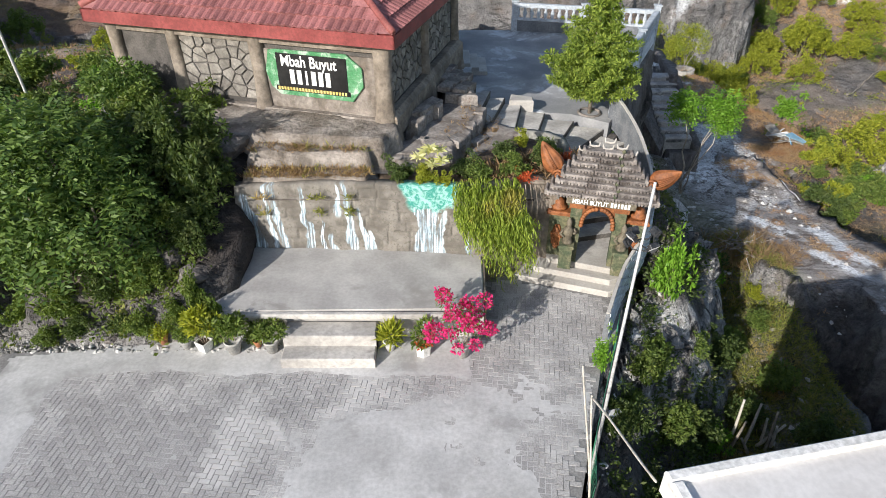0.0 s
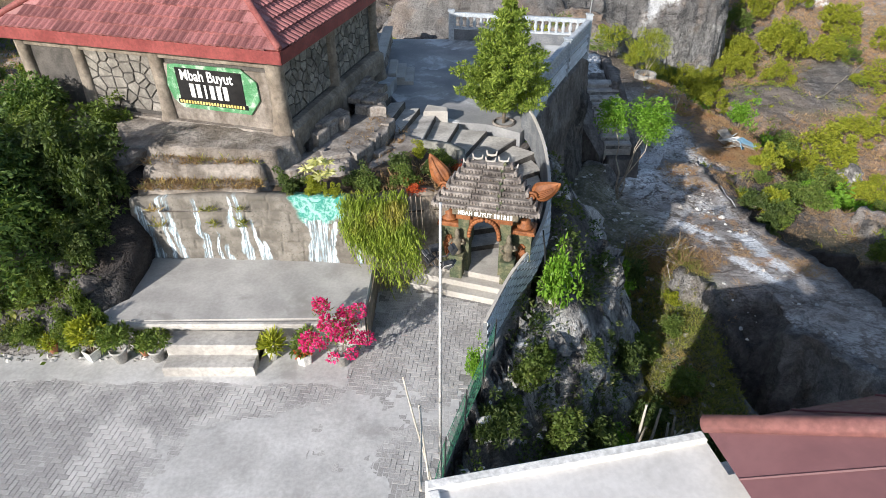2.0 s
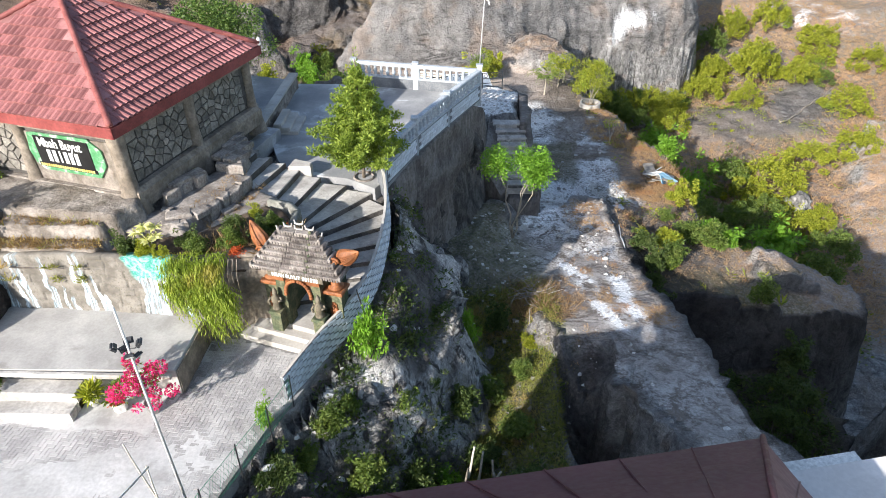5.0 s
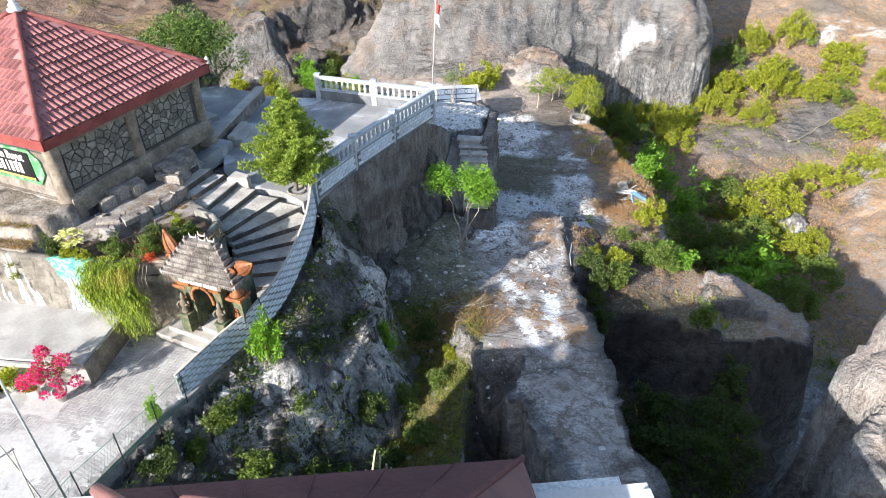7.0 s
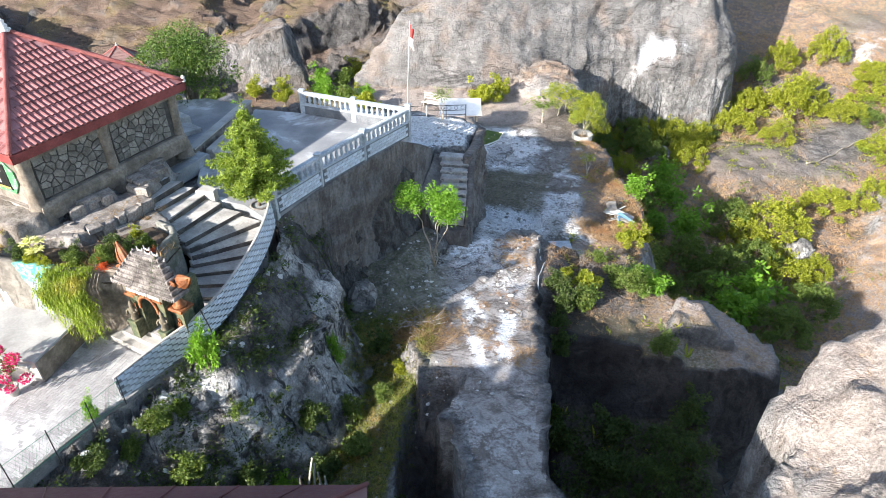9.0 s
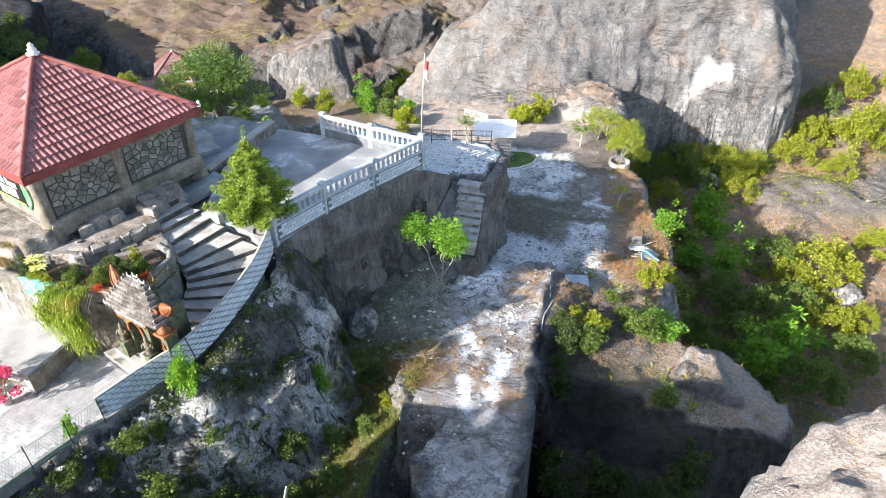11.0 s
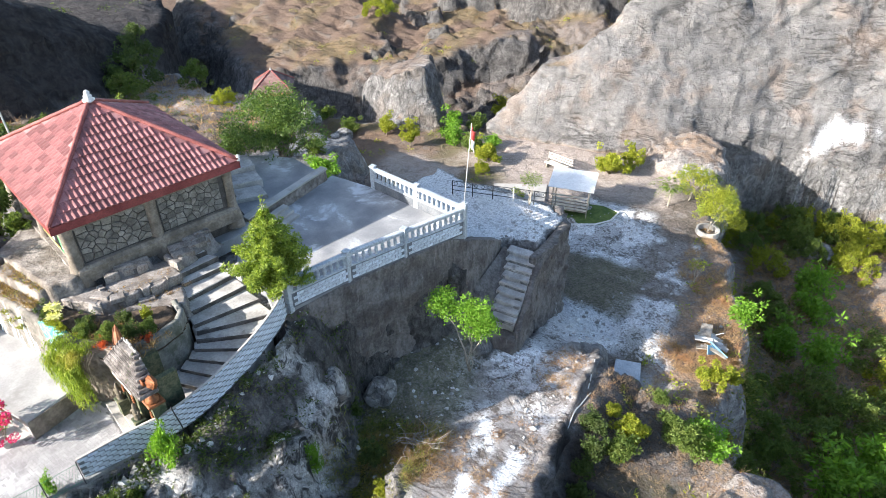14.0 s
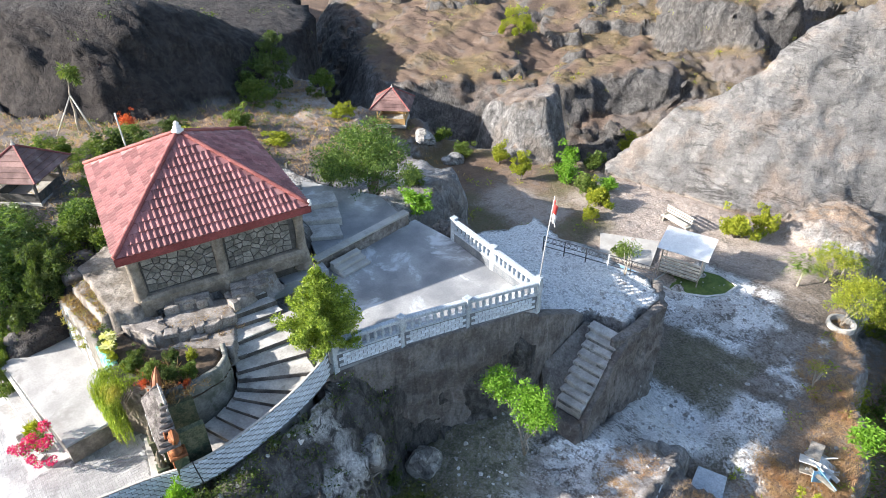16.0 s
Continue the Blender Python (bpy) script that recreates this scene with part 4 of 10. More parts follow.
VX, VY, VZ = GX - hx / ln * rug, GY - hy / ln * rug, GH + rug / ln * 0.8


def ground_z(x, y):
    i, j = min(max(int(np.searchsorted(gx, x)), 1), len(gx) - 1), min(max(int(np.searchsorted(gy, y)), 1), len(gy) - 1)
    tx, ty = (x - gx[i - 1]) / (gx[i] - gx[i - 1]), (y - gy[j - 1]) / (gy[j] - gy[j - 1])
    q = VZ[i - 1:i + 1, j - 1:j + 1]
    return float((q[0, 0] * (1 - ty) + q[0, 1] * ty) * (1 - tx) + (q[1, 0] * (1 - ty) + q[1, 1] * ty) * tx)


ni, nj = GX.shape
verts = np.stack([VX, VY, VZ], -1).reshape(-1, 3)
ii, jj = np.meshgrid(np.arange(ni - 1), np.arange(nj - 1), indexing="ij")
a = (ii * nj + jj).ravel()
quads = np.stack([a, a + nj, a + nj + 1, a + 1], -1)
gm = bpy.data.meshes.new("ground")
gm.vertices.add(len(verts))
gm.vertices.foreach_set("co", verts.ravel())
gm.loops.add(quads.size)
gm.loops.foreach_set("vertex_index", quads.ravel().astype(np.int32))
gm.polygons.add(len(quads))
gm.polygons.foreach_set("loop_start", np.arange(0, quads.size, 4, dtype=np.int32))
gm.polygons.foreach_set("use_smooth", np.ones(len(quads), bool))
gm.update(calc_edges=True)
flat = 1 - rocky
patch = smooth((fbm(GX, GY, 0, 0.35, 4, 71) + 0.15) / 0.4)
track = np.zeros_like(GX)
for xa, xb in ((12.25, 13.35), (13.7, 14.35)):     # two pale, worn wheel tracks on the ridge
    at_ = xa + (xb - xa) * np.clip((21.4 - GY) / 4.6, 0, 1.2)
    track = np.maximum(track, smooth(1.25 - np.abs(GX - at_ + 0.35 * MK["n2"]) / 0.42) * smooth((GY - 16.3 + MK["n2"]) / 0.9) * smooth((22.0 - GY + 1.5 * MK["n2"]) / 1.2))
track = track * smooth((fbm(GX * 1.5, GY, 0, 0.9, 4, 73) + 0.42) / 0.4)
blot = smooth((fbm(GX, GY, 0, 0.7, 5, 77) + 0.05) / 0.25)
qx, qy = GX + 0.9 * fbm(GX, GY, 0, 0.55, 4, 121), GY + 0.9 * fbm(GX, GY, 0, 0.55, 4, 123)


def field(x0, x1, y0, y1, soft=0.9):
    """A patch of the quarry floor with a torn edge."""
    return smooth(np.minimum(np.minimum(qx - x0, x1 - qx), np.minimum(qy - y0, y1 - qy)) / soft + 0.5)


worn = np.clip(field(8.3, 13.6, 38.4, 45.0) * (0.55 + 0.6 * blot) + field(13.2, 17.2, 36.8, 43.0) * (0.12 + 0.85 * blot) + field(13.6, 17.2, 30.8, 35.6) * (0.75 + 0.5 * blot)
               + field(10.6, 13.4, 30.0, 33.6) * 0.9 + field(15.6, 18.4, 27.6, 30.2) * (0.3 + 0.7 * blot) + 0.35 * field(4.0, 10.0, 36.0, 41.0) * blot, 0, 1)
mud = np.clip(field(10.4, 14.8, 33.9, 38.6) + 0.6 * field(15.4, 16.6, 29.6, 33.4), 0, 1)
worn = worn * (1 - 0.85 * mud)
bare_rock = smooth(1.6 - 1.6 * np.hypot((GX - 43 - 0.45 * (GY - 65)) / 5.5, (GY - 65) / 10.5))
lit_wash = np.clip(field(-3.0, 14.0, 45.6, 53.0, 1.6) + field(-7.5, -1.0, 40.8, 45.0, 1.6) + 0.7 * field(2.0, 8.0, 38.5, 47.0, 1.6) * (1 - worn), 0, 1) * MK["quarry"]
# the last term puts sunlight on the shelf's east half into the colour
lit_wash = np.clip(lit_wash + 0.9 * field(-29, -20.5, 35.5, 44.5, 1.6) + 0.9 * field(-15, -9.3, 13.5, 19.5, 1.6) + MK["bigrock"] + 0.5 * MK["right_far"] + 0.1 * bare_rock + MK["rockm"] * smooth((GX - 19.6) / 1.5), 0, 1)
dust = flat * np.clip(MK["rubble"] * (1 - 0.75 * MK["ridge"]) * (0.7 + 0.6 * blot) * (1 - 0.7 * mud) + worn * MK["quarry"] + MK["landing"] * 1.6
                      + 1.3 * track * MK["ridge"] + 0.4 * MK["ridge"] * blot * smooth((GY - 20.5) / 2) * smooth((28.5 - GY) / 2) + 0.15 * MK["ridge"] * (GX > 12.6) * blot * smooth((15.5 - GY) / 1) + 0.1 * MK["ridge"], 0, 1)
drip = smooth((fbm(GX * 2.2, GY, GH * 0.45, 0.5, 4, 97) + 0.22) / 0.18)      # white run-off on the cliff
spot = smooth(1.6 - 1.6 * np.hypot((GX - 24.4) / 2.6, (GH + 5.7) / 1.1)) + smooth(1.5 - 1.5 * np.hypot((GX - 22.9 - 0.35 * (GH + 5)) / 1.2, (GH + 6.3) / 2.9))
dust = np.clip(dust + MK["cliff"] * np.clip(spot, 0, 1) * drip * 0.95 + 0.9 * smooth(1.4 - 1.4 * np.hypot((GX - 52) / 9, (GY - 84) / 5)) * smooth((blot - 0.2) / 0.3), 0, 1)
valley = smooth((GX - 17) / 4) * smooth((GY - 26) / 5) * (1 - MK["cliff"]) * (1 - MK["quarry"])
bare = smooth(1.6 - 1.6 * np.hypot((GX - 43 - 0.45 * (GY - 65)) / 5.5, (GY - 65) / 10.5)) * valley
westside = smooth((-9 - GX) / 2) * smooth((GY - 8) / 3) * (1 - MK["shadehill"])
sandy = MK["ridge"] * flat * (1 - 0.8 * smooth((12.9 - GX - 0.25 * (14.5 - GY)) / 0.6) * smooth((16.4 - GY) / 0.8))
soil = flat * (1 - 0.7 * bare_rock) * np.clip(0.75 * MK["bigrock"] + 0.7 * MK["rockm"] * smooth((GX - 19.6) / 1.5) + 0.95 * MK["quarry"] * (1 - dust) + 1.0 * MK["ridge"] + MK["mound"] + 0.9 * MK["pit"] + 0.6 * MK["gully"] * (1 - MK["ridge"]) + (0.45 + 0.5 * patch) * smooth(2.5 * np.maximum(MK["hills"], smooth((GY - 60) / 6) * smooth((16 - GX) / 6))) * (1 - MK["cliff"]) + 0.8 * westside + 0.85 * valley, 0, 1)
soil = np.maximum(soil, 0.65 * MK["bigrock"] * smooth((GX - 22.6) / 0.8))
rust_far = np.clip(MK["hills"] + smooth((GY - 60) / 6) * smooth((16 - GX) / 6) * (1 - MK["cliff"]), 0, 1)
rim = MK["quarry"] * smooth((GX - 16.3 - 0.9 * MK["n2"]) / 1.2) * (1 - worn)
strip = smooth(1.5 - np.abs(GX - np.interp(GY, [28, 31, 33.6, 38, 42.7, 47], [21.2, 20.9, 20.1, 18.9, 18.3, 17.9]) - 0.5 * MK["n2"]) / 0.75) * smooth((GY - 28) / 1) * smooth((47 - GY) / 2)
ridge_grass = MK["ridge"] * (1 - track) * smooth((fbm(GX, GY, 0, 0.8, 4, 113) + 0.12) / 0.2) * np.clip(smooth((12.9 - GX) / 0.8) * smooth((GY - 14.6) / 1.0) * smooth((20.8 - GY) / 1.2) + smooth((GX - 14.1) / 0.4) * smooth((GY - 16.4) / 0.8) * smooth((20.5 - GY) / 1.5)
    + 0.9 * smooth(1.4 - np.hypot(GX - 13.4, (GY - 21.3) / 1.3)) + smooth(1.5 - np.hypot(GX - 13.9, (GY - 26.2) / 1.6)) + 0.8 * smooth(1.2 - np.hypot(GX - 13.6, (GY - 18.2) / 2.0)), 0, 1)
dry = flat * np.clip(0.9 * strip + 0.45 * smooth(2.5 * rust_far) * (0.15 + 0.75 * patch) + valley * (1 - bare) * smooth((0.45 - MK["n1"]) / 0.5) + 0.85 * rim * smooth((fbm(GX, GY, 0, 0.55, 4, 99) + 0.4) / 0.4) + ridge_grass + 0.5 * MK["rockm"]
                     + 0.35 * MK["bigrock"] * smooth((MK["n2"] - 0.1) / 0.2) + (0.5 * MK["quarry"] * smooth((GY - 50) / 3) + 0.5 * MK["quarry"] * smooth((2 - GX) / 3)) * (1 - 0.7 * lit_wash) + 0.4 * westside * patch, 0, 1)
grass = flat * np.clip(0.2 * valley * (1 - bare) * patch + MK["onbank"] + 0.5 * MK["gully"] + 0.5 * MK["pit"] + 0.35 * MK["hills"] * patch + 0.5 * MK["quarry"] * smooth((4 - GX) / 3) * patch * (1 - 0.8 * lit_wash) + 0.35 * mud * MK["quarry"], 0, 1)
# dark rock, plus painted shade: mound under the tree, pit walls, shelf front, hill bank
dark = rocky * np.clip(smooth((8.8 - GX) / 1.2) * smooth((GY - 17.5) / 2) * (GY < 29) * 0.85 + 0.9 * MK["shoulder"] + 0.8 * MK["pit"] * (1 - MK["bigrock"]) + 0.95 * smooth((-4.2 - GX) / 0.6) * smooth((GX + 11) / 1) * smooth((GY - 10.2) / 0.5) * smooth((16.5 - GY) / 1) + 1.0 * MK["rockm"] * smooth((23.4 - GY) / 1.0) + 0.8 * smooth((GX - 14.2) / 0.6) * smooth((17.5 - GX) / 0.6) * smooth((27 - GY) / 2), 0, 1) + 0.85 * MK["shadehill"] + 0.6 * bare + 0.9 * MK["hills"] * (0.45 + 0.55 * rocky) + 0.5 * rocky * smooth((-4 - GX) / 2) * smooth((GY - 44) / 4)
pale = np.clip(MK["cliff"] * 0.08 + MK["bigrock"] * (0.12 + 0.35 * rocky) + 0.35 * MK["rockm"] + MK["right_far"] * 0.7 + 1.1 * MK["shoulder"] * smooth((18.2 - GY) / 1.2) * smooth((fbm(GX, GY, GH, 0.35, 4, 83) - 0.02) / 0.2)
               , 0, 1)
rust = np.clip(MK["hills"] + smooth((GY - 60) / 6) * smooth((16 - GX) / 6) * (1 - MK["cliff"]) + 0.8 * westside * smooth((GY - 24) / 4) + 0.6 * MK["quarry"] * smooth((3 - GX) / 4), 0, 1)
dry = dry * (1 - 0.6 * field(-29, -20.5, 35.5, 44.5, 1.6))
# the near-black mask paints shade on slopes and hollows, along with brown soil
for nm, arr in (("dust", dust), ("rust", rust), ("lit_wash", lit_wash), ("umber_shade", np.clip(0.7 * MK["rockm"] * smooth((19.8 - GX) / 1.2) + 0.8 * MK["ridge"] * smooth((12.9 - GX - 0.25 * (14.5 - GY)) / 0.6) * smooth((16.0 - GY) / 0.8) + 0.75 * MK["rockm"] * rocky * smooth((23.6 - GY) / 1.0) + 0.5 * MK["pit"] * (1 - MK["bigrock"]) * (1 - MK["rockm"]) + MK["shadehill"] * (0.75 + 0.35 * rocky) * 1.1 + smooth((-4.3 - GX) / 0.4) * smooth((GX + 7.2) / 0.8) * smooth((GY - 11.2) / 0.5) * smooth((15.0 - GY) / 0.8), 0, 1) * 0.9), ("soil", soil), ("dry", dry), ("grass", grass), ("dark", np.clip(dark, 0, 1)), ("pale", pale), ("sandy", sandy), ("massive", np.clip(MK["cliff"] + 0.45 * MK["hills"] + 0.4 * MK["bigrock"] + 0.6 * MK["rockm"] + 0.8 * MK["ridge"] * flat, 0, 1))):
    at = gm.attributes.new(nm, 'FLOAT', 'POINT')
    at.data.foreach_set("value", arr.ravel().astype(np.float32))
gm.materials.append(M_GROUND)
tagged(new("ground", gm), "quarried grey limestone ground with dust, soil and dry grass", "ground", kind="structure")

# ---- built setting: pavement, terrace, walls, stairs ----
PZ = 1.78       # upper plaza
TZ = 0.80       # mural terrace

pav = structure("pavement", Build().prism([(-8.6, -5.9), (2.2, -5.9), (2.25, 6.2), (3.3, 9.6), (3.75, 10.4), (4.1, 11.4), (4.6, 12.3), (1.2, 13.4), (0.5, 12.8), (-4.95, 12.6), (-5.0, 10.35), (-9.4, 10.0)], -0.5, -0.010), M_BEDDING,
                "grey herringbone block pavement partly smeared with cement", "pavement")

terrace = structure("terrace", Build().prism([(-4.95, 10.45), (0.88, 10.55), (0.95, 12.9), (-4.95, 13.2)], -0.1, TZ, b=0.03), M_CEMENT,
                    "raised smooth cement terrace before a mural wall", "terrace")
# thin panel that puts the side's shade and dirt into a brown colour
part("side_face", Build().prism([(0.90, 10.6), (0.93, 10.56), (0.985, 12.75), (0.94, 12.75)], -0.05, TZ - 0.04), M_PLASTER, terrace, "brown weathered side face")
part("coping", Build().box((-2.05, 10.40, TZ - 0.06), (5.75, 0.14, 0.10), b=0.03), M_STEP, terrace, "worn cement edge")

steps = thing("steps", "two broad worn cement steps up to the terrace", "steps", (-2.38, 10.0, 0), kind="structure")
for i, (y0, y1, z) in enumerate(((9.57, 10.46, 0.25), (9.97, 10.46, 0.52))):
    part("step", Build().box((0, (y0 + y1) / 2 - 10.0, z / 2 - 0.03), (1.95, y1 - y0, z + 0.06), b=0.025), M_STEP, steps)


def relief_wall(name, line, nz, ns, lean, tops, base, material, seed, rough=0.05, thick=0.5, blocks=True):
    """A standing wall along a plan line, its face carved into uneven blocks."""
    pts = [Vector((*p, 0)) for p in line]
    seg = [(b - a).length for a, b in zip(pts, pts[1:])]
    total = sum(seg)
    S = np.linspace(0, total, ns)
    px = np.interp(S, np.cumsum([0] + seg), [p.x for p in pts])
    py = np.interp(S, np.cumsum([0] + seg), [p.y for p in pts])
    top = np.interp(S / total, np.linspace(0, 1, len(tops)), tops)
    tx, ty = np.gradient(px), np.gradient(py)
    ll = np.hypot(tx, ty)
    nx, ny = ty / ll, -tx / ll
    T = np.linspace(0, 1, nz)
    SS, TT = np.meshgrid(S, T, indexing="ij")
    Z = base + TT * (top[:, None] - base)
    d = rough * fbm(SS, Z, 0, 1.1, 4, seed) + 0.4 * rough * fbm(SS, Z, 0, 5.0, 3, seed + 5)
    if blocks:
        row = Z / 0.27 + 0.75 * fbm(SS, Z, 0, 0.7, 3, seed + 9)
        ri = np.floor(row)
        col = SS / 0.55 + 0.37 * ri + 0.8 * vnoise(SS * 0.9, ri * 3.1, 0 * SS, seed + 3)
        fr, fc = row - ri, col - np.floor(col)
        fade = smooth((fbm(SS, Z, 0, 0.9, 3, seed + 21) + 0.22) / 0.3)       # joints worn away in places
        groove = np.minimum(np.minimum(fr, 1 - fr) * 0.27, np.minimum(fc, 1 - fc) * 0.55)
        d = d - 0.032 * fade * (1 - smooth(groove / 0.03)) + 0.02 * vnoise(ri * 7.7, np.floor(col) * 5.3, 0 * SS, seed + 1)
    X = px[:, None] + nx[:, None] * (d - lean * TT)
    Y = py[:, None] + ny[:, None] * (d - lean * TT)
    back = np.stack([px - nx * thick, py - ny * thick], -1)
    b = Build()
    vs = [tuple(v) for v in np.stack([X, Y, Z], -1).reshape(-1, 3)]
    fs = [(i * nz + j, (i + 1) * nz + j, (i + 1) * nz + j + 1, i * nz + j + 1) for i in range(ns - 1) for j in range(nz - 1)]
    o = len(vs)
    for i in range(ns):
        vs += [(back[i, 0], back[i, 1], top[i]), (back[i, 0], back[i, 1], base)]
    for i in range(ns - 1):
        fs += [(i * nz + nz - 1, (i + 1) * nz + nz - 1, o + 2 * i + 2, o + 2 * i), (o + 2 * i, o + 2 * i + 2, o + 2 * i + 3, o + 2 * i + 1)]
    fs += [tuple([j for j in range(nz)] + [o, o + 1]), tuple([(ns - 1) * nz + j for j in range(nz - 1, -1, -1)] + [o + 2 * ns - 1, o + 2 * ns - 2])]
    b.add(vs, fs)
    return b


def mural_mat():
    """Grey-brown carved cement with painted waterfalls: white and blue streaks, and a turquoise pool."""
    m, tree, bs = nodes_of("painted_mural_wall")
    k = Net(tree)
    sep = k.n("ShaderNodeSeparateXYZ")
    k.link(k.co, sep.inputs[0])
    x, z = sep.outputs[0], sep.outputs[2]
    n1, fine = k.noise(2.2, 5.0, 0.6), k.noise(14.0, 6.0, 0.65)
    base = k.mix(k.ramp(n1, 0.35, 0.65), (0.125, 0.113, 0.097), (0.225, 0.208, 0.182))
    base = k.mix(k.ramp(fine, 0.50, 0.72), base, (0.105, 0.10, 0.08))
    mp = k.n("ShaderNodeMapping")
    mp.inputs["Scale"].default_value = (22.0, 1.0, 1.1)
    k.link(k.co, mp.inputs["Vector"])
    thread = k.noise(1.0, 4.0, 0.65, co=mp.outputs[0], dist=0.3)
    wob = k.math('MULTIPLY', k.math('SUBTRACT', k.noise(1.7, 3.0), 0.5), 0.42)
    xx = k.math('ADD', x, wob)

    def band(x0, half, z0, z1, lean):
        drift = k.math('MULTIPLY', k.math('SUBTRACT', z1, z), lean)
        d = k.math('ABSOLUTE', k.math('SUBTRACT', k.math('SUBTRACT', xx, x0), drift))
        wide = k.math('MULTIPLY', d, k.ramp(z, z0, z1, 0.75, 1.35))
        s_ = k.ramp(wide, half * 1.4, half * 0.4)
        s_ = k.math('MULTIPLY', s_, k.ramp(z, z1 + 0.08, z1 - 0.1))
        return k.math('MULTIPLY', s_, k.ramp(z, z0 - 0.1, z0 + 0.12))
    total = None
    for x0, half, z0, z1, lean in ((-4.62, 0.13, 0.8, 2.2, 0.10), (-4.50, 0.07, 0.8, 1.7, 0.16), (-4.16, 0.06, 0.8, 2.42, 0.08), (-4.02, 0.08, 0.8, 2.46, 0.16), (-3.86, 0.05, 0.8, 1.6, 0.10), (-3.30, 0.07, 0.8, 2.4, 0.07), (-3.16, 0.05, 0.8, 1.5, 0.05),
                             (-2.86, 0.05, 0.8, 1.55, 0.04), (-2.62, 0.06, 0.8, 1.2, 0.03), (-2.46, 0.06, 1.7, 2.45, 0.05), (-2.28, 0.08, 0.8, 2.48, 0.08), (-1.98, 0.06, 0.8, 1.9, 0.14), (-1.74, 0.08, 0.8, 1.3, 0.06),
                             (-0.62, 0.10, 0.8, 2.05, 0.10), (-0.42, 0.14, 0.8, 2.1, 0.02), (-0.22, 0.13, 0.8, 2.05, 0.0), (0.02, 0.08, 0.8, 1.9, -0.06), (0.55, 0.05, 0.8, 1.2, 0.03)):
        s_ = band(x0, half, z0, z1, lean)
        total = s_ if total is None else k.math('MAXIMUM', total, s_)
    paint = k.mix(k.ramp(thread, 0.42, 0.60), (0.13, 0.28, 0.40), (0.66, 0.74, 0.78))
    col = k.mix(k.math('MULTIPLY', k.ramp(total, 0.1, 0.75), k.ramp(thread, 0.40, 0.56, 0.10, 0.95)), base, paint)
    # pale blue spray round the falls, and the turquoise pool with a ragged lower edge
    mist = k.math('MULTIPLY', k.ramp(total, 0.0, 0.3), k.ramp(k.noise(5.0, 4.0, 0.6), 0.45, 0.65, 0.0, 0.35))
    col = k.mix(mist, col, (0.34, 0.44, 0.48))
    rag = k.math('ADD', z, k.math('MULTIPLY', k.math('SUBTRACT', k.noise(4.5, 4.0, 0.7), 0.5), 0.7))
    half_w = k.math('ADD', k.math('ABSOLUTE', k.math('ADD', xx, 0.28)), k.math('MULTIPLY', k.math('SUBTRACT', 2.45, z), 0.45))
    pool = k.math('MULTIPLY', k.ramp(half_w, 0.74, 0.60), k.ramp(rag, 1.84, 2.02))
    col = k.mix(pool, col, k.mix(k.ramp(k.noise(6.0, 5.0, 0.65, dist=1.4), 0.40, 0.62), (0.035, 0.25, 0.20), (0.30, 0.55, 0.50)))
    k.link(col, bs.inputs["Base Color"])
    bs.inputs["Roughness"].default_value = 0.85
    k.bump(fine, 0.5, 0.02, bs)
    return m


M_MURAL = mural_mat()
structure("wall_mural", relief_wall("wall_mural", [(-4.85, 12.80), (-2.5, 12.72), (0.0, 12.56), (1.0, 12.45)], 60, 260, 0.22, [2.35, 2.5, 2.5, 2.5], 0.6, M_MURAL, 5), M_MURAL,
          "carved cement wall painted with blue-white waterfalls and a green pool", "wall", True)
structure("wall_planter", relief_wall("wall_planter", [(0.95, 12.47), (1.5, 12.75), (2.0, 13.0), (2.75, 13.05)], 40, 90, 0.15, [2.5, 2.45, 2.45, 2.4], -0.1, M_PLASTER, 15, 0.12), M_PLASTER,
          "brown root-textured cement wall of the flower bed", "wall", True)
structure("wall_bed", relief_wall("wall_bed", [(2.75, 13.1), (3.05, 13.7), (3.25, 14.5), (3.22, 15.3), (2.85, 15.85), (2.1, 16.15)], 24, 70, 0.06, [2.45, 2.52, 2.55, 2.5, 2.45], 0.2, M_BEDWALL, 25, 0.05, 0.25, False), M_BEDWALL,
          "curved grey cement retaining wall of the flower bed", "wall", True)


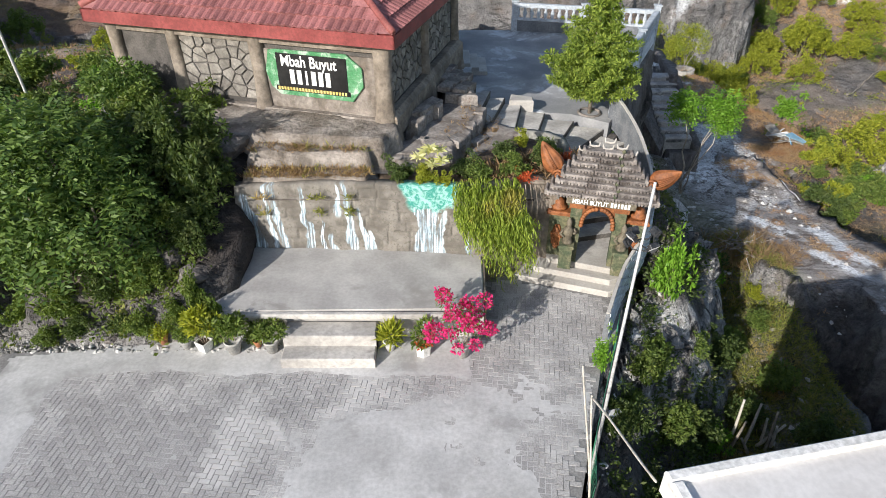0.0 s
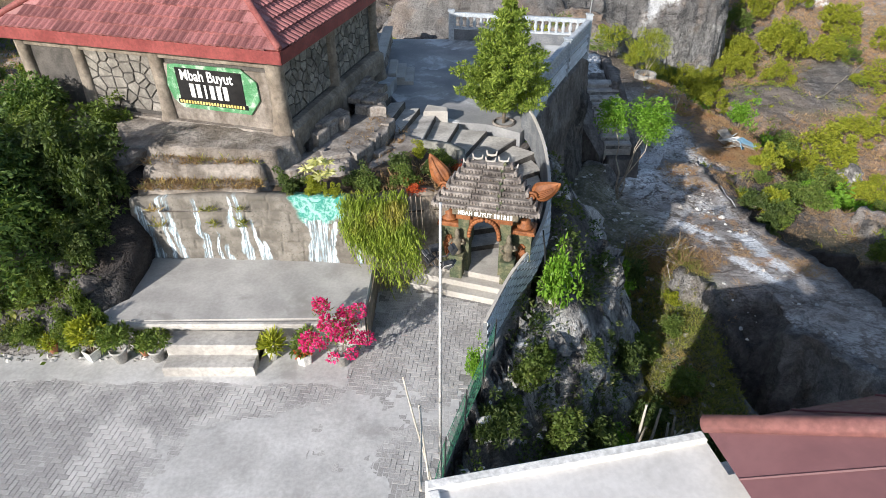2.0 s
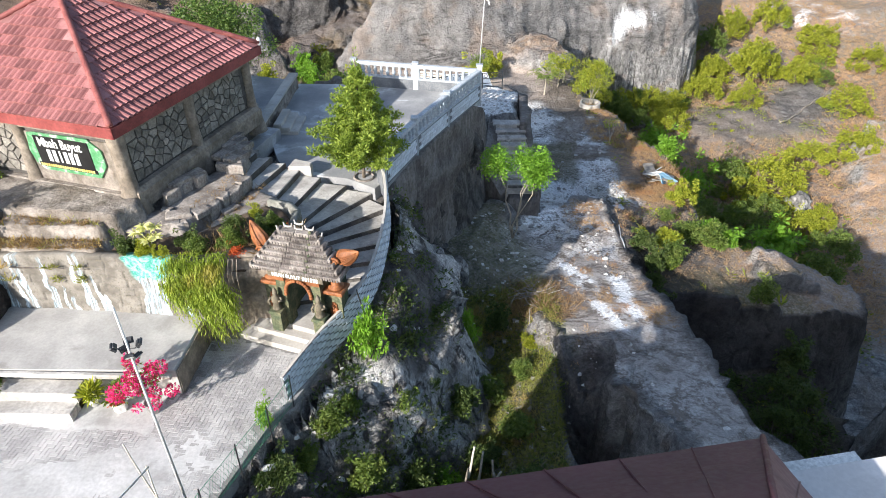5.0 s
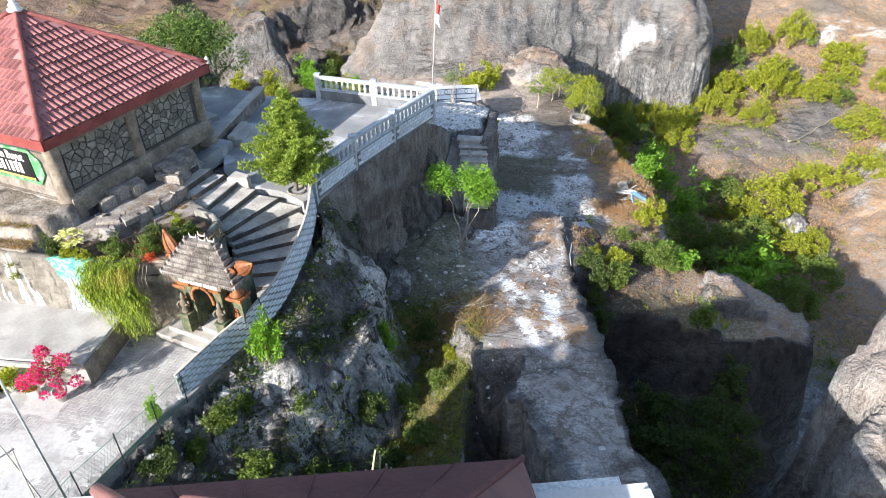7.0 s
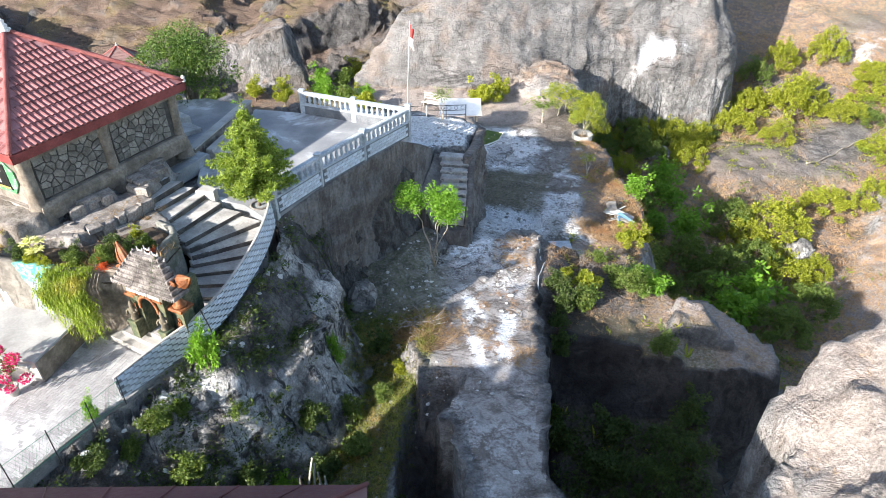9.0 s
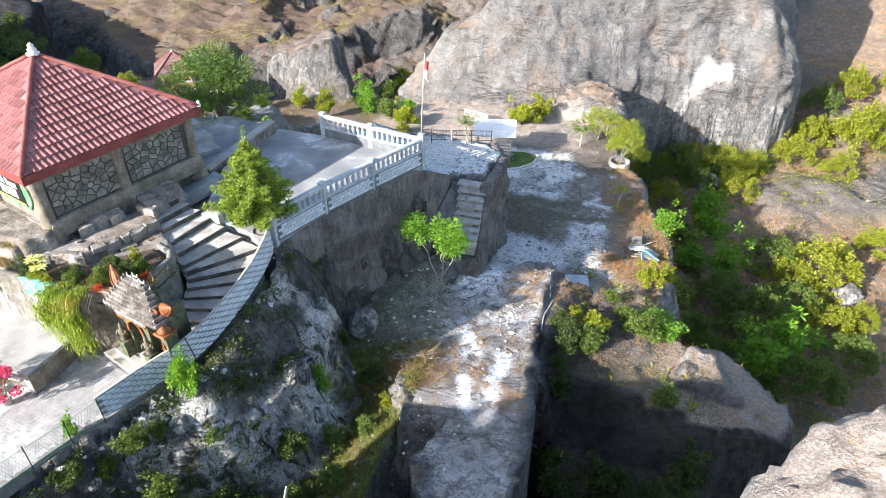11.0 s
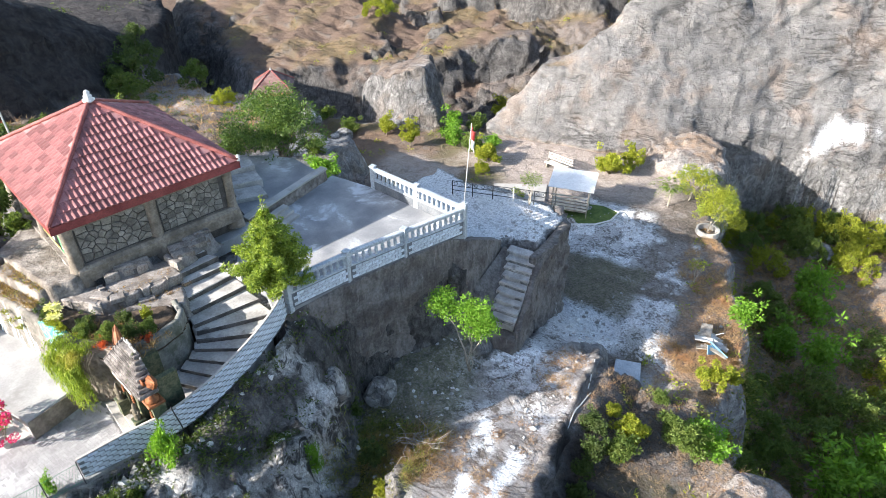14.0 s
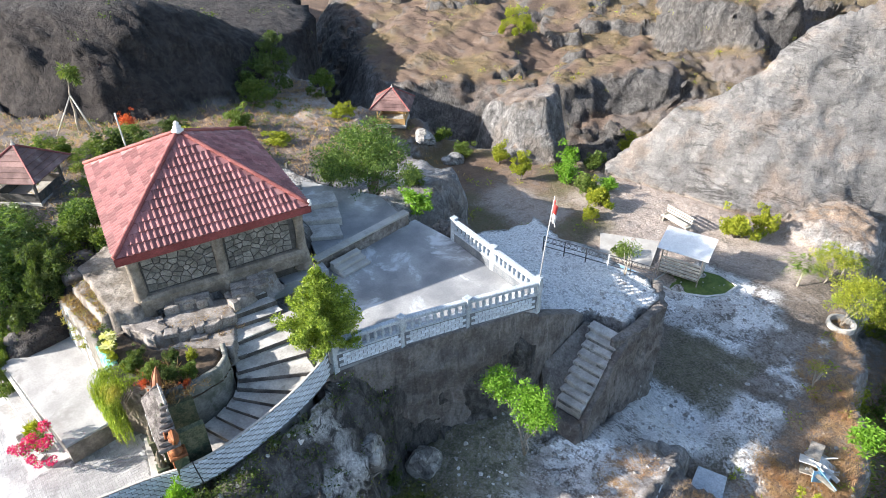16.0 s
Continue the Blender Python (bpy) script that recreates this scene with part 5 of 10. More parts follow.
def slab_rough(name, poly, z0, z1, seed, material, label, category, n=26, rough=0.06, kind="structure", edge=0.12):
    """A rough flat-topped block of rock or old cement over a polygon, with a sagging uneven edge."""
    xs, ys = [p[0] for p in poly], [p[1] for p in poly]
    x0, x1, y0, y1 = min(xs) - 0.15, max(xs) + 0.15, min(ys) - 0.15, max(ys) + 0.15
    nx, ny = max(8, int((x1 - x0) / 0.09)), max(8, int((y1 - y0) / 0.09))
    X, Y = np.meshgrid(np.linspace(x0, x1, nx), np.linspace(y0, y1, ny), indexing="ij")
    d = sdist(poly, X + 0.10 * fbm(X, Y, 0, 1.3, 3, seed), Y + 0.10 * fbm(X, Y, 0, 1.3, 3, seed + 3))
    top = z1 if not callable(z1) else z1(X, Y)
    Z = top + rough * fbm(X, Y, 0, 1.5, 4, seed + 7) + rough * 0.4 * fbm(X, Y, 0, 6.0, 3, seed + 9)
    w = smooth((d + 0.02) / edge)
    Z = z0 + (Z - z0) * w
    X = X + 0.05 * fbm(X, Y, Z, 2.2, 3, seed + 11) * (1 - w)
    b = Build()
    b.v = [tuple(v) for v in np.stack([X, Y, Z], -1).reshape(-1, 3)]
    live = d > -0.14
    for i in range(nx - 1):
        for j in range(ny - 1):
            if live[i:i + 2, j:j + 2].any():
                b.f.append((i * ny + j, (i + 1) * ny + j, (i + 1) * ny + j + 1, i * ny + j + 1))
    ob = tagged(obj(name, b, material, soft=True), label, category, kind=kind)
    return ob


slab_rough("ledge_1", [(-4.75, 13.12), (-1.72, 13.0), (-1.62, 13.5), (-4.7, 13.65)], 2.1, 2.62, 3, M_LEDGE, "rough cement ledge with dry weeds above the mural", "ledge")
slab_rough("ledge_2", [(-4.7, 13.5), (-1.66, 13.4), (-1.6, 14.3), (-4.6, 14.5)], 2.3, 2.98, 4, M_LEDGE, "upper rough cement ledge with dry grass", "ledge")
slab_rough("ledge_3", [(-5.2, 13.95), (-1.35, 13.75), (-1.0, 14.5), (-1.2, 15.2), (-5.0, 16.3), (-6.5, 16.4)], 2.4, 3.2, 6, M_LEDGE, "pale lime-washed rock ledge under the house", "ledge")
slab_rough("bed_soil", [(-1.7, 13.05), (0.0, 12.98), (1.0, 12.95), (1.6, 13.15), (2.6, 13.3), (2.95, 13.8), (3.1, 14.5), (3.05, 15.2), (2.7, 15.7), (2.0, 15.95), (1.2, 15.2), (0.4, 14.3), (-1.6, 13.9)], 2.0, 2.38, 9, M_SOIL, "brown soil of the planted bed", "flower bed", edge=0.2)
slab_rough("rock_bench_1", [(0.52, 15.2), (1.18, 17.15), (0.95, 17.3), (0.2, 17.75), (-0.5, 16.4), (-0.85, 15.4), (-0.4, 14.7), (0.25, 14.7)], 2.0, 2.60, 12, M_BENCH, "long worn stone terrace beside the stair", "rock bench", rough=0.05, edge=0.05)
slab_rough("rock_bench_2", [(-0.70, 15.45), (0.02, 16.85), (-0.42, 17.1), (-1.15, 15.7)], 2.3, 2.90, 13, M_BENCH, "worn grey stone bench along the house", "rock bench", rough=0.05, edge=0.05)
slab_rough("rock_bench_4", [(0.5, 14.4), (0.62, 15.1), (1.3, 17.0), (1.95, 16.62), (2.5, 16.2), (1.9, 15.95), (1.2, 15.1)], 1.7, 2.24, 15, M_BENCH, "low worn stone step above the flower bed", "rock bench", rough=0.05, edge=0.05)
slab_rough("rock_bench_5", [(-1.5, 14.0), (0.1, 14.2), (0.45, 14.9), (-0.5, 15.2), (-1.3, 14.9)], 2.0, 2.62, 16, M_BENCH, "low worn stone ledge under the house corner", "rock bench", rough=0.05, edge=0.06)
slab_rough("rock_bench_3", [(0.05, 17.75), (0.75, 17.4), (0.95, 17.7), (0.9, 18.6), (0.5, 19.6), (-0.05, 19.5)], 2.2, 2.88, 14, M_BENCH, "stacked rough stone slabs beside the house", "rock bench")
for i, (x, y, rz, ln_, wd, z) in enumerate(((0.22, 18.1, 62, 0.9, 0.42, 3.00), (0.62, 17.85, 64, 0.8, 0.40, 2.98), (0.25, 18.75, 66, 0.8, 0.45, 3.02), (0.60, 18.55, 70, 0.7, 0.40, 2.99), (0.15, 19.2, 66, 0.6, 0.4, 3.02),
                                            (-0.45, 16.35, 61, 1.25, 0.34, 2.99), (0.38, 15.0, 60, 0.5, 0.34, 2.70), (-0.15, 14.75, 20, 0.7, 0.36, 2.72), (0.95, 15.7, 58, 0.6, 0.28, 2.34))):
    q = math.cos(radians(rz)), math.sin(radians(rz))
    poly = [(x + q[0] * a - q[1] * b_, y + q[1] * a + q[0] * b_) for a, b_ in ((-ln_ / 2, -wd / 2), (ln_ / 2, -wd / 2), (ln_ / 2, wd / 2), (-ln_ / 2, wd / 2))]
    o = tagged(obj("stone_slab", Build().prism([(a - x, b_ - y) for a, b_ in poly], -0.2, [rng.uniform(-0.03, 0.03) for _ in poly], None, 0.03), M_BENCH), "loose flat grey stone slab on the rock bench", "stone slab")
    o.location = (x, y, z)

for (xa, ya), (xb, yb), z, n_ in (((0.50, 15.15), (1.16, 17.1), 2.58, 4), ((-0.72, 15.4), (0.0, 16.85), 2.88, 3), ((0.60, 14.5), (2.3, 16.3), 2.20, 5), ((-1.4, 14.05), (0.35, 14.5), 2.60, 4), ((0.2, 17.4), (0.9, 17.3), 2.86, 2), ((-0.9, 15.2), (0.1, 14.9), 2.62, 2)):
    for q in range(n_):
        t = (q + 0.5 + rng.uniform(-0.2, 0.2)) / n_
        x, y = xa + (xb - xa) * t + rng.uniform(-0.06, 0.06), ya + (yb - ya) * t + rng.uniform(-0.06, 0.06)
        w_, d_, hgt = rng.uniform(0.18, 0.34), rng.uniform(0.08, 0.15), rng.uniform(0.02, 0.06)
        poly = [(-w_ * rng.uniform(0.7, 1.1), -d_), (w_ * 0.2, -d_ * rng.uniform(0.9, 1.3)), (w_, -d_ * rng.uniform(0.5, 1.0)), (w_ * rng.uniform(0.7, 1.0), d_), (-w_, d_ * rng.uniform(0.6, 1.1))]
        o = tagged(obj("edge_stone", Build().prism(poly, -0.45, [hgt + rng.uniform(-0.03, 0.03) for _ in poly], None, 0.025), M_BENCH), "rough broken stone set along a bench edge", "stone", "bench edge stones")
        o.location = (x, y, z)
        o.rotation_euler = (0, 0, math.atan2(yb - ya, xb - xa) + rng.uniform(-0.12, 0.12))

# the winding stair from the gate up to the house
EDGES = [((2.75, 12.95), (4.4, 12.5), 0.45), ((3.1, 13.5), (4.75, 13.9), 0.60), ((3.3, 14.1), (5.02, 14.5), 0.76), ((3.38, 14.6), (5.22, 15.1), 0.92),
         ((3.4, 15.0), (5.4, 15.8), 1.08), ((3.36, 15.35), (5.5, 16.6), 1.24), ((3.25, 15.6), (5.35, 17.35), 1.40), ((3.1, 15.8), (4.8, 17.95), 1.56),
         ((2.9, 15.9), (3.92, 18.2), 1.73), ((2.45, 16.2), (3.05, 18.4), 1.90), ((1.95, 16.6), (2.35, 18.6), 2.08), ((1.35, 16.98), (1.85, 18.71), 2.27),
         ((1.0, 17.15), (1.4, 18.75), 2.47), ((0.6, 17.3), (0.95, 18.65), 2.66), ((0.2, 17.5), (0.45, 18.6), 2.80)]
stair = thing("stair_main", "winding flight of worn grey cement steps", "stairs", (3.2, 13.2, 0.0), kind="structure")
for i in range(len(EDGES) - 1):
    (s0, n0, z), (s1, n1_, _) = EDGES[i], EDGES[i + 1]
    ox, oy = 3.2, 13.2
    over = 0.03
    poly = [(s0[0] - ox + over, s0[1] - oy), (n0[0] - ox + over, n0[1] - oy), (n1_[0] - ox - 0.12, n1_[1] - oy), (s1[0] - ox - 0.12, s1[1] - oy)]
    jit = [z + rng.uniform(-0.035, 0.03) for _ in poly]
    part("step", Build().prism(poly, -0.2 if i < 6 else 1.2, jit, b=0.03), M_STEP, stair)
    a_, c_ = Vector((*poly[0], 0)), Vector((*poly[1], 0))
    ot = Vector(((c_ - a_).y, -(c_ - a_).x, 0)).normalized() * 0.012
    # panel over the step front, coloured dark as the riser's shade
    part("riser", Build().prism([(a_ + ot)[:2], (c_ + ot)[:2], (c_ - ot * 4)[:2], (a_ - ot * 4)[:2]], z - 0.30, z - 0.022), M_DARKSHADE, stair, "dark rough stone riser")

# upper plaza
upper = structure("pavement_upper", Build().prism([(3.95, 18.55), (4.95, 17.9), (5.2, 18.4), (6.1, 20.9), (7.12, 23.42), (8.4, 26.15), (2.95, 27.25), (0.4, 27.3), (0.4, 22.0), (1.3, 19.8), (2.1, 18.9)], 1.2, PZ), M_PLAZA,
                  "smooth grey cement floor of the upper plaza", "pavement")
structure("pavement_path", Build().prism([(-2.6, 23.0), (0.2, 21.7), (0.3, 22.3), (0.35, 26.6), (-2.0, 27.2), (-6, 25.5)], 1.5, 2.22), M_PLAZA, "raised cement path behind the house", "pavement")
low = structure("wall_low", relief_wall("low", [(0.44, 21.5), (0.47, 24.0), (0.52, 26.8)], 16, 140, 0.02, [2.38, 2.40, 2.42], 1.6, M_LEDGE, 37, 0.06, 0.34), M_LEDGE, "low rough stone wall with a pale cement top beside the path", "wall", True)
part("coping", Build().prism([(0.09, 21.48), (0.47, 21.46), (0.55, 26.82), (0.17, 26.84)], 2.36, [2.425, 2.42, 2.465, 2.465], b=0.02), M_PALE, low, "pale worn cement coping")
st2 = thing("steps_side", "three low cement steps between plaza and path", "steps", (1.3, 22.7, PZ), kind="structure")
for i in range(3):
    part("step", Build().box((-0.20, 0, 0.07 + 0.14 * i), (0.9 - 0.3 * i, 1.5, 0.14), pose(-0.15 * i, 0, 0, 0, 0, 0), 0.02), M_PALE, st2)
structure("curb_blue", Build().prism([(-0.1, 19.2), (0.35, 19.0), (1.0, 21.6), (0.3, 21.8)], 1.6, 2.2, b=0.04), M_PLAZA, "pale cement ramp curb beside the house", "curb")
structure("planter_block", Build().prism([(2.0, 18.55), (2.75, 18.55), (2.75, 18.85), (2.1, 19.1)], 1.5, 2.22, b=0.03), M_PALE, "pale cement block at the stair head", "block")
structure("planter_ring", Build().tube([(4.5 + 0.33 * math.cos(t * math.pi / 7), 18.65 + 0.33 * math.sin(t * math.pi / 7), PZ + 0.02) for t in range(15)], 0.045, 6), M_BENCH, "ring of rough cement round the young tree", "tree ring", True)

# the rock stair down to the quarry
st3 = thing("stair_rock", "steep flight of steps cut in grey rock, dusty white", "stairs", (10.2, 28.5, -0.85), kind="structure")
for i in range(9):
    z = -0.93 - 0.215 * i
    y = 29.65 - 0.375 * i
    x0, x1 = 9.3 + 0.07 * i + rng.uniform(-0.05, 0.05), 10.85 + 0.03 * i
    b = Build().prism([(x0 - 10.2, y - 0.36 - 28.5), ((x0 + x1) / 2 - 10.2, y - 0.36 + rng.uniform(-0.05, 0.03) - 28.5), (x1 - 10.2, y - 0.33 - 28.5), (x1 - 10.2, y + 0.12 - 28.5), (x0 - 10.2, y + 0.12 - 28.5)], -4.6, [z + 0.85 + rng.uniform(-0.035, 0.03) for _ in range(5)], b=0.045)
    part("step", b, M_STEP, st3)
    part("riser", Build().box(((x0 + x1) / 2 - 10.2, y - 0.355 - 28.5, z + 0.85 - 0.15), (x1 - x0 - 0.1, 0.03, 0.14), None, 0.01), M_ROCK, st3, "grey rough stone riser")
slab_rough("landing_rock", [(9.75, 25.5), (11.45, 25.7), (11.5, 26.5), (9.75, 26.4)], -4.4, -3.15, 44, M_CLIFF, "broken rock landing under the rock stair", "rock landing", edge=0.2)
structure("wall_stair_side", relief_wall("w", [(11.5, 26.1), (11.4, 27.2), (11.2, 28.7), (11.1, 30.0)], 30, 60, 0.05, [-3.0, -2.3, -1.35, -0.8], -5.2, M_CLIFF, 71, 0.16, 0.34, False), M_CLIFF,
          "rough rock parapet beside the rock stair", "wall", True)

# brick boundary wall
WTOP = [(3.70, 10.35, 0.74), (4.33, 11.75, 0.92), (5.08, 12.92, 1.22), (5.55, 14.26, 1.62), (5.68, 16.2, 2.02), (5.50, 17.8, 2.34), (5.22, 18.42, 2.5)]
WH = 0.92


def along(line, s):
    """A point and the direction at the distance s along a line."""
    for a_, b_ in zip(line, line[1:]):
        a_, b_ = Vector(a_), Vector(b_)
        ln_ = (b_ - a_).length
        if s <= ln_:
            return a_.lerp(b_, s / ln_), (b_ - a_).normalized()
        s -= ln_
    return Vector(line[-1]), (Vector(line[-1]) - Vector(line[-2])).normalized()


def smooth_line(line, n):
    """A rounded line through the given points."""
    pts = [Vector(p) for p in line]
    out = []
    for i in range(len(pts) - 1):
        p0, p1, p2, p3 = pts[max(i - 1, 0)], pts[i], pts[i + 1], pts[min(i + 2, len(pts) - 1)]
        for q in range(n):
            t = q / n
            out.append(0.5 * (2 * p1 + (p2 - p0) * t + (2 * p0 - 5 * p1 + 4 * p2 - p3) * t * t + (3 * p1 - p0 - 3 * p2 + p3) * t ** 3))
    return out + [pts[-1]]


wline = smooth_line(WTOP, 8)
wb = Build()
nrm = []
for i, p in enumerate(wline):
    d = wline[min(i + 1, len(wline) - 1)] - wline[max(i - 1, 0)]
    nrm.append(Vector((d.y, -d.x, 0)).normalized())
vs, fs = [], []
for p, n_ in zip(wline, nrm):
    vs += [p + n_ * -0.25, p + n_ * -0.17, p + n_ * -0.10 + Vector((0, 0, -WH - 0.04)), p + n_ * -0.25 + Vector((0, 0, -WH - 0.04))]
for i in range(len(wline) - 1):
    fs += [(4 * i + k, 4 * i + (k + 1) % 4, 4 * i + 4 + (k + 1) % 4, 4 * i + 4 + k) for k in range(4)]
fs += [(3, 2, 1, 0), tuple(4 * (len(wline) - 1) + k for k in range(4))]
wall_b = structure("wall_boundary", wb.add(vs, fs), M_JOINT, "curved low boundary wall of pale blue painted bricks", "wall")
cap = Build()
vs, fs = [], []
for p, n_ in zip(wline, nrm):
    vs += [p + n_ * -0.25, p + n_ * -0.16, p + n_ * -0.17 + Vector((0, 0, 0.035)), p + n_ * -0.24 + Vector((0, 0, 0.035))]
for i in range(len(wline) - 1):
    fs += [(4 * i + k, 4 * i + (k + 1) % 4, 4 * i + 4 + (k + 1) % 4, 4 * i + 4 + k) for k in range(4)]
fs += [(3, 2, 1, 0), tuple(4 * (len(wline) - 1) + k for k in range(4))]
part("coping", cap.add(vs, fs), M_PALE, wall_b, "thin pale cement coping")

# balustrade of the upper plaza
BAL_TOP = 2.88
BP = [(5.18, 18.5), (6.07, 20.97), (7.15, 23.42), (8.45, 26.2), (5.7, 26.75), (2.95, 27.3)]
bal = thing("balustrade", "white-blue painted concrete balustrade round the upper plaza", "balustrade", (6.0, 22.0, 1.5), kind="structure")
BO = Vector((6.0, 22.0, 1.5))


def flat_box(a_, b_, z0, z1, wd, b=0.015):
    a_, b_ = Vector((*a_, 0)), Vector((*b_, 0))
    c = (a_ + b_) / 2
    ang = math.degrees(math.atan2(b_.y - a_.y, b_.x - a_.x))
    return Build().box((0, 0, 0), ((b_ - a_).length, wd, z1 - z0), pose(c.x - BO.x, c.y - BO.y, (z0 + z1) / 2 - BO.z, 0, 0, ang), b)


for i, p in enumerate(BP):
    hi = BAL_TOP + (0.16 if i == 3 else 0.05)
    bb = Build().box((p[0] - BO.x, p[1] - BO.y, (1.3 + hi) / 2 - BO.z), (0.22, 0.22, hi - 1.3), None, 0.02)
    part("post", bb, M_BAL, bal)
    part("post_cap", Build().box((p[0] - BO.x, p[1] - BO.y, hi + 0.025 - BO.z), (0.29, 0.29, 0.05), None, 0.02), M_BAL, bal)
baluster = Build().lathe([(0.07, 0), (0.07, 0.04), (0.045, 0.07), (0.085, 0.17), (0.075, 0.26), (0.045, 0.37), (0.07, 0.41), (0.07, 0.47)], 10).mesh("baluster", M_BAL, True)
for a_, b_ in zip(BP, BP[1:]):
    part("plinth", flat_box(a_, b_, 1.55, 2.22, 0.17), M_JOINT, bal)
    part("rail", flat_box(a_, b_, BAL_TOP - 0.14, BAL_TOP, 0.22, 0.03), M_BAL, bal)
    part("lower_rail", flat_box(a_, b_, 2.22, 2.29, 0.21, 0.02), M_BAL, bal)
    ln_ = math.dist(a_, b_)
    nb = int(ln_ / 0.27)
    for q in range(nb):
        t = (q + 0.5) / nb
        o = part("baluster", baluster, None, bal)
        o.location = (a_[0] + (b_[0] - a_[0]) * t - BO.x, a_[1] + (b_[1] - a_[1]) * t - BO.y, 2.28 - BO.z)

structure("ledge_stair", Build().prism([(8.75, 26.6), (9.0, 29.6), (9.35, 29.6), (9.95, 26.4), (9.6, 25.9)], -5.2, [-1.7, -0.92, -0.95, -2.75, -2.95], b=0.12), M_CLIFF, "dark rock ledge beside the rock stair", "rock ledge")

# gate steps and apron
gs = thing("steps_gate", "pale cement steps and apron before the gate", "steps", (3.2, 12.4, 0), kind="structure")
for poly, z in (([(1.72, 12.62), (3.92, 11.9), (4.55, 12.2), (4.6, 13.0), (2.1, 13.25)], 0.15), ([(2.1, 12.78), (3.98, 12.15), (4.5, 12.4), (4.6, 13.1), (2.2, 13.3)], 0.30),
                ([(2.55, 12.92), (4.05, 12.4), (4.55, 12.6), (4.6, 13.2), (2.6, 13.4)], 0.45)):
    part("step", Build().prism([(p[0] - 3.2, p[1] - 12.4) for p in poly], -0.3, z, b=0.02), M_PALE, gs)

# cut rock face under the balustrade
structure("wall_cliff", relief_wall("c", [(5.5, 17.6), (5.72, 18.8), (6.55, 20.85), (7.6, 23.2), (8.9, 26.1), (9.05, 27.5), (9.15, 29.4)], 110, 330, 0.30, [1.3, 1.45, 1.55, 1.55, 1.55, 0.6, -0.6], -5.0, M_CLIFF, 81, 0.12, 0.8, False), M_CLIFF,
          "dark vertical face of cut rock under the balustrade", "rock face", True)
structure("wall_landing", relief_wall("c2", [(11.15, 29.0), (11.3, 30.6), (11.35, 33.0), (10.2, 34.6)], 80, 160, 0.15, [-0.75, -0.85, -0.9, -0.9], -7.0, M_CLIFF, 83, 0.25, 0.6, False), M_CLIFF,
          "dark vertical face of cut rock beside the rock stair", "rock face", True)

# ---- the shrine house ----
HZ = 3.0
house = thing("house", "small stone-faced house with a red tiled pyramid roof", "house", (-1.1, 14.4, HZ), -16.0)
RW, RD, EV, AP = 8.3, 7.1, 5.40 - HZ, 7.72 - HZ       # roof width, depth, eave and apex heights
IN = 0.45


def clip_half(poly, mx, my, nx, ny):
    """Keeps the part of a polygon on the side of the line through (mx, my) to which n points."""
    out = []
    for i in range(len(poly)):
        p, q = poly[i], poly[(i + 1) % len(poly)]
        dp, dq = (p[0] - mx) * nx + (p[1] - my) * ny, (q[0] - mx) * nx + (q[1] - my) * ny
        if dp >= 0:
            out.append(p)
        if (dp >= 0) != (dq >= 0):
            t = dp / (dp - dq)
            out.append((p[0] + (q[0] - p[0]) * t, p[1] + (q[1] - p[1]) * t))
    return out


def stones(w, h, size, seed, gap=0.018):
    """Crazy-paving stones of a w by h panel: polygons with gaps between them."""
    r = random.Random(seed)
    pts = []
    nx, ny = max(2, round(w / size)), max(2, round(h / (size * 0.8)))
    for i in range(nx):
        for j in range(ny):
            pts.append(((i + 0.5 + r.uniform(-0.42, 0.42)) * w / nx, (j + 0.5 + r.uniform(-0.42, 0.42)) * h / ny))
    out = []
    for i, p in enumerate(pts):
        poly = [(0, 0), (w, 0), (w, h), (0, h)]
        for j, q in enumerate(pts):
            if i != j and math.dist(p, q) < size * 3:
                nx_, ny_ = p[0] - q[0], p[1] - q[1]
                ln_ = math.hypot(nx_, ny_)
                nx_, ny_ = nx_ / ln_, ny_ / ln_
                poly = clip_half(poly, (p[0] + q[0]) / 2 + nx_ * gap, (p[1] + q[1]) / 2 + ny_ * gap, nx_, ny_)
                if len(poly) < 3:
                    break
        if len(poly) >= 3:
            out.append(poly)
    return out


def stone_panel(parent, m, w, h, size, seed, depth=0.035):
    """Stones that stand proud of a mortar bed; m carries x right, y up, z out of the wall."""
    for poly in stones(w, h, size, seed):
        part("stone", Build().prism(poly, 0.0, [depth * rng.uniform(0.7, 1.2)] * len(poly), m, b=0.012), M_STONE, parent)


def face(x, y, z, rz):
    """A wall face's frame: x along the wall, y up, z out."""
    return pose(x, y, z, 90, 0, rz)


walls = part("wall", Build().prism([(-RW + IN, IN), (-IN, IN), (-IN, RD - IN), (-RW + IN, RD - IN)], -1.0, EV - 0.25), M_MORTAR, house, "dark mortar bed of the stone facing")
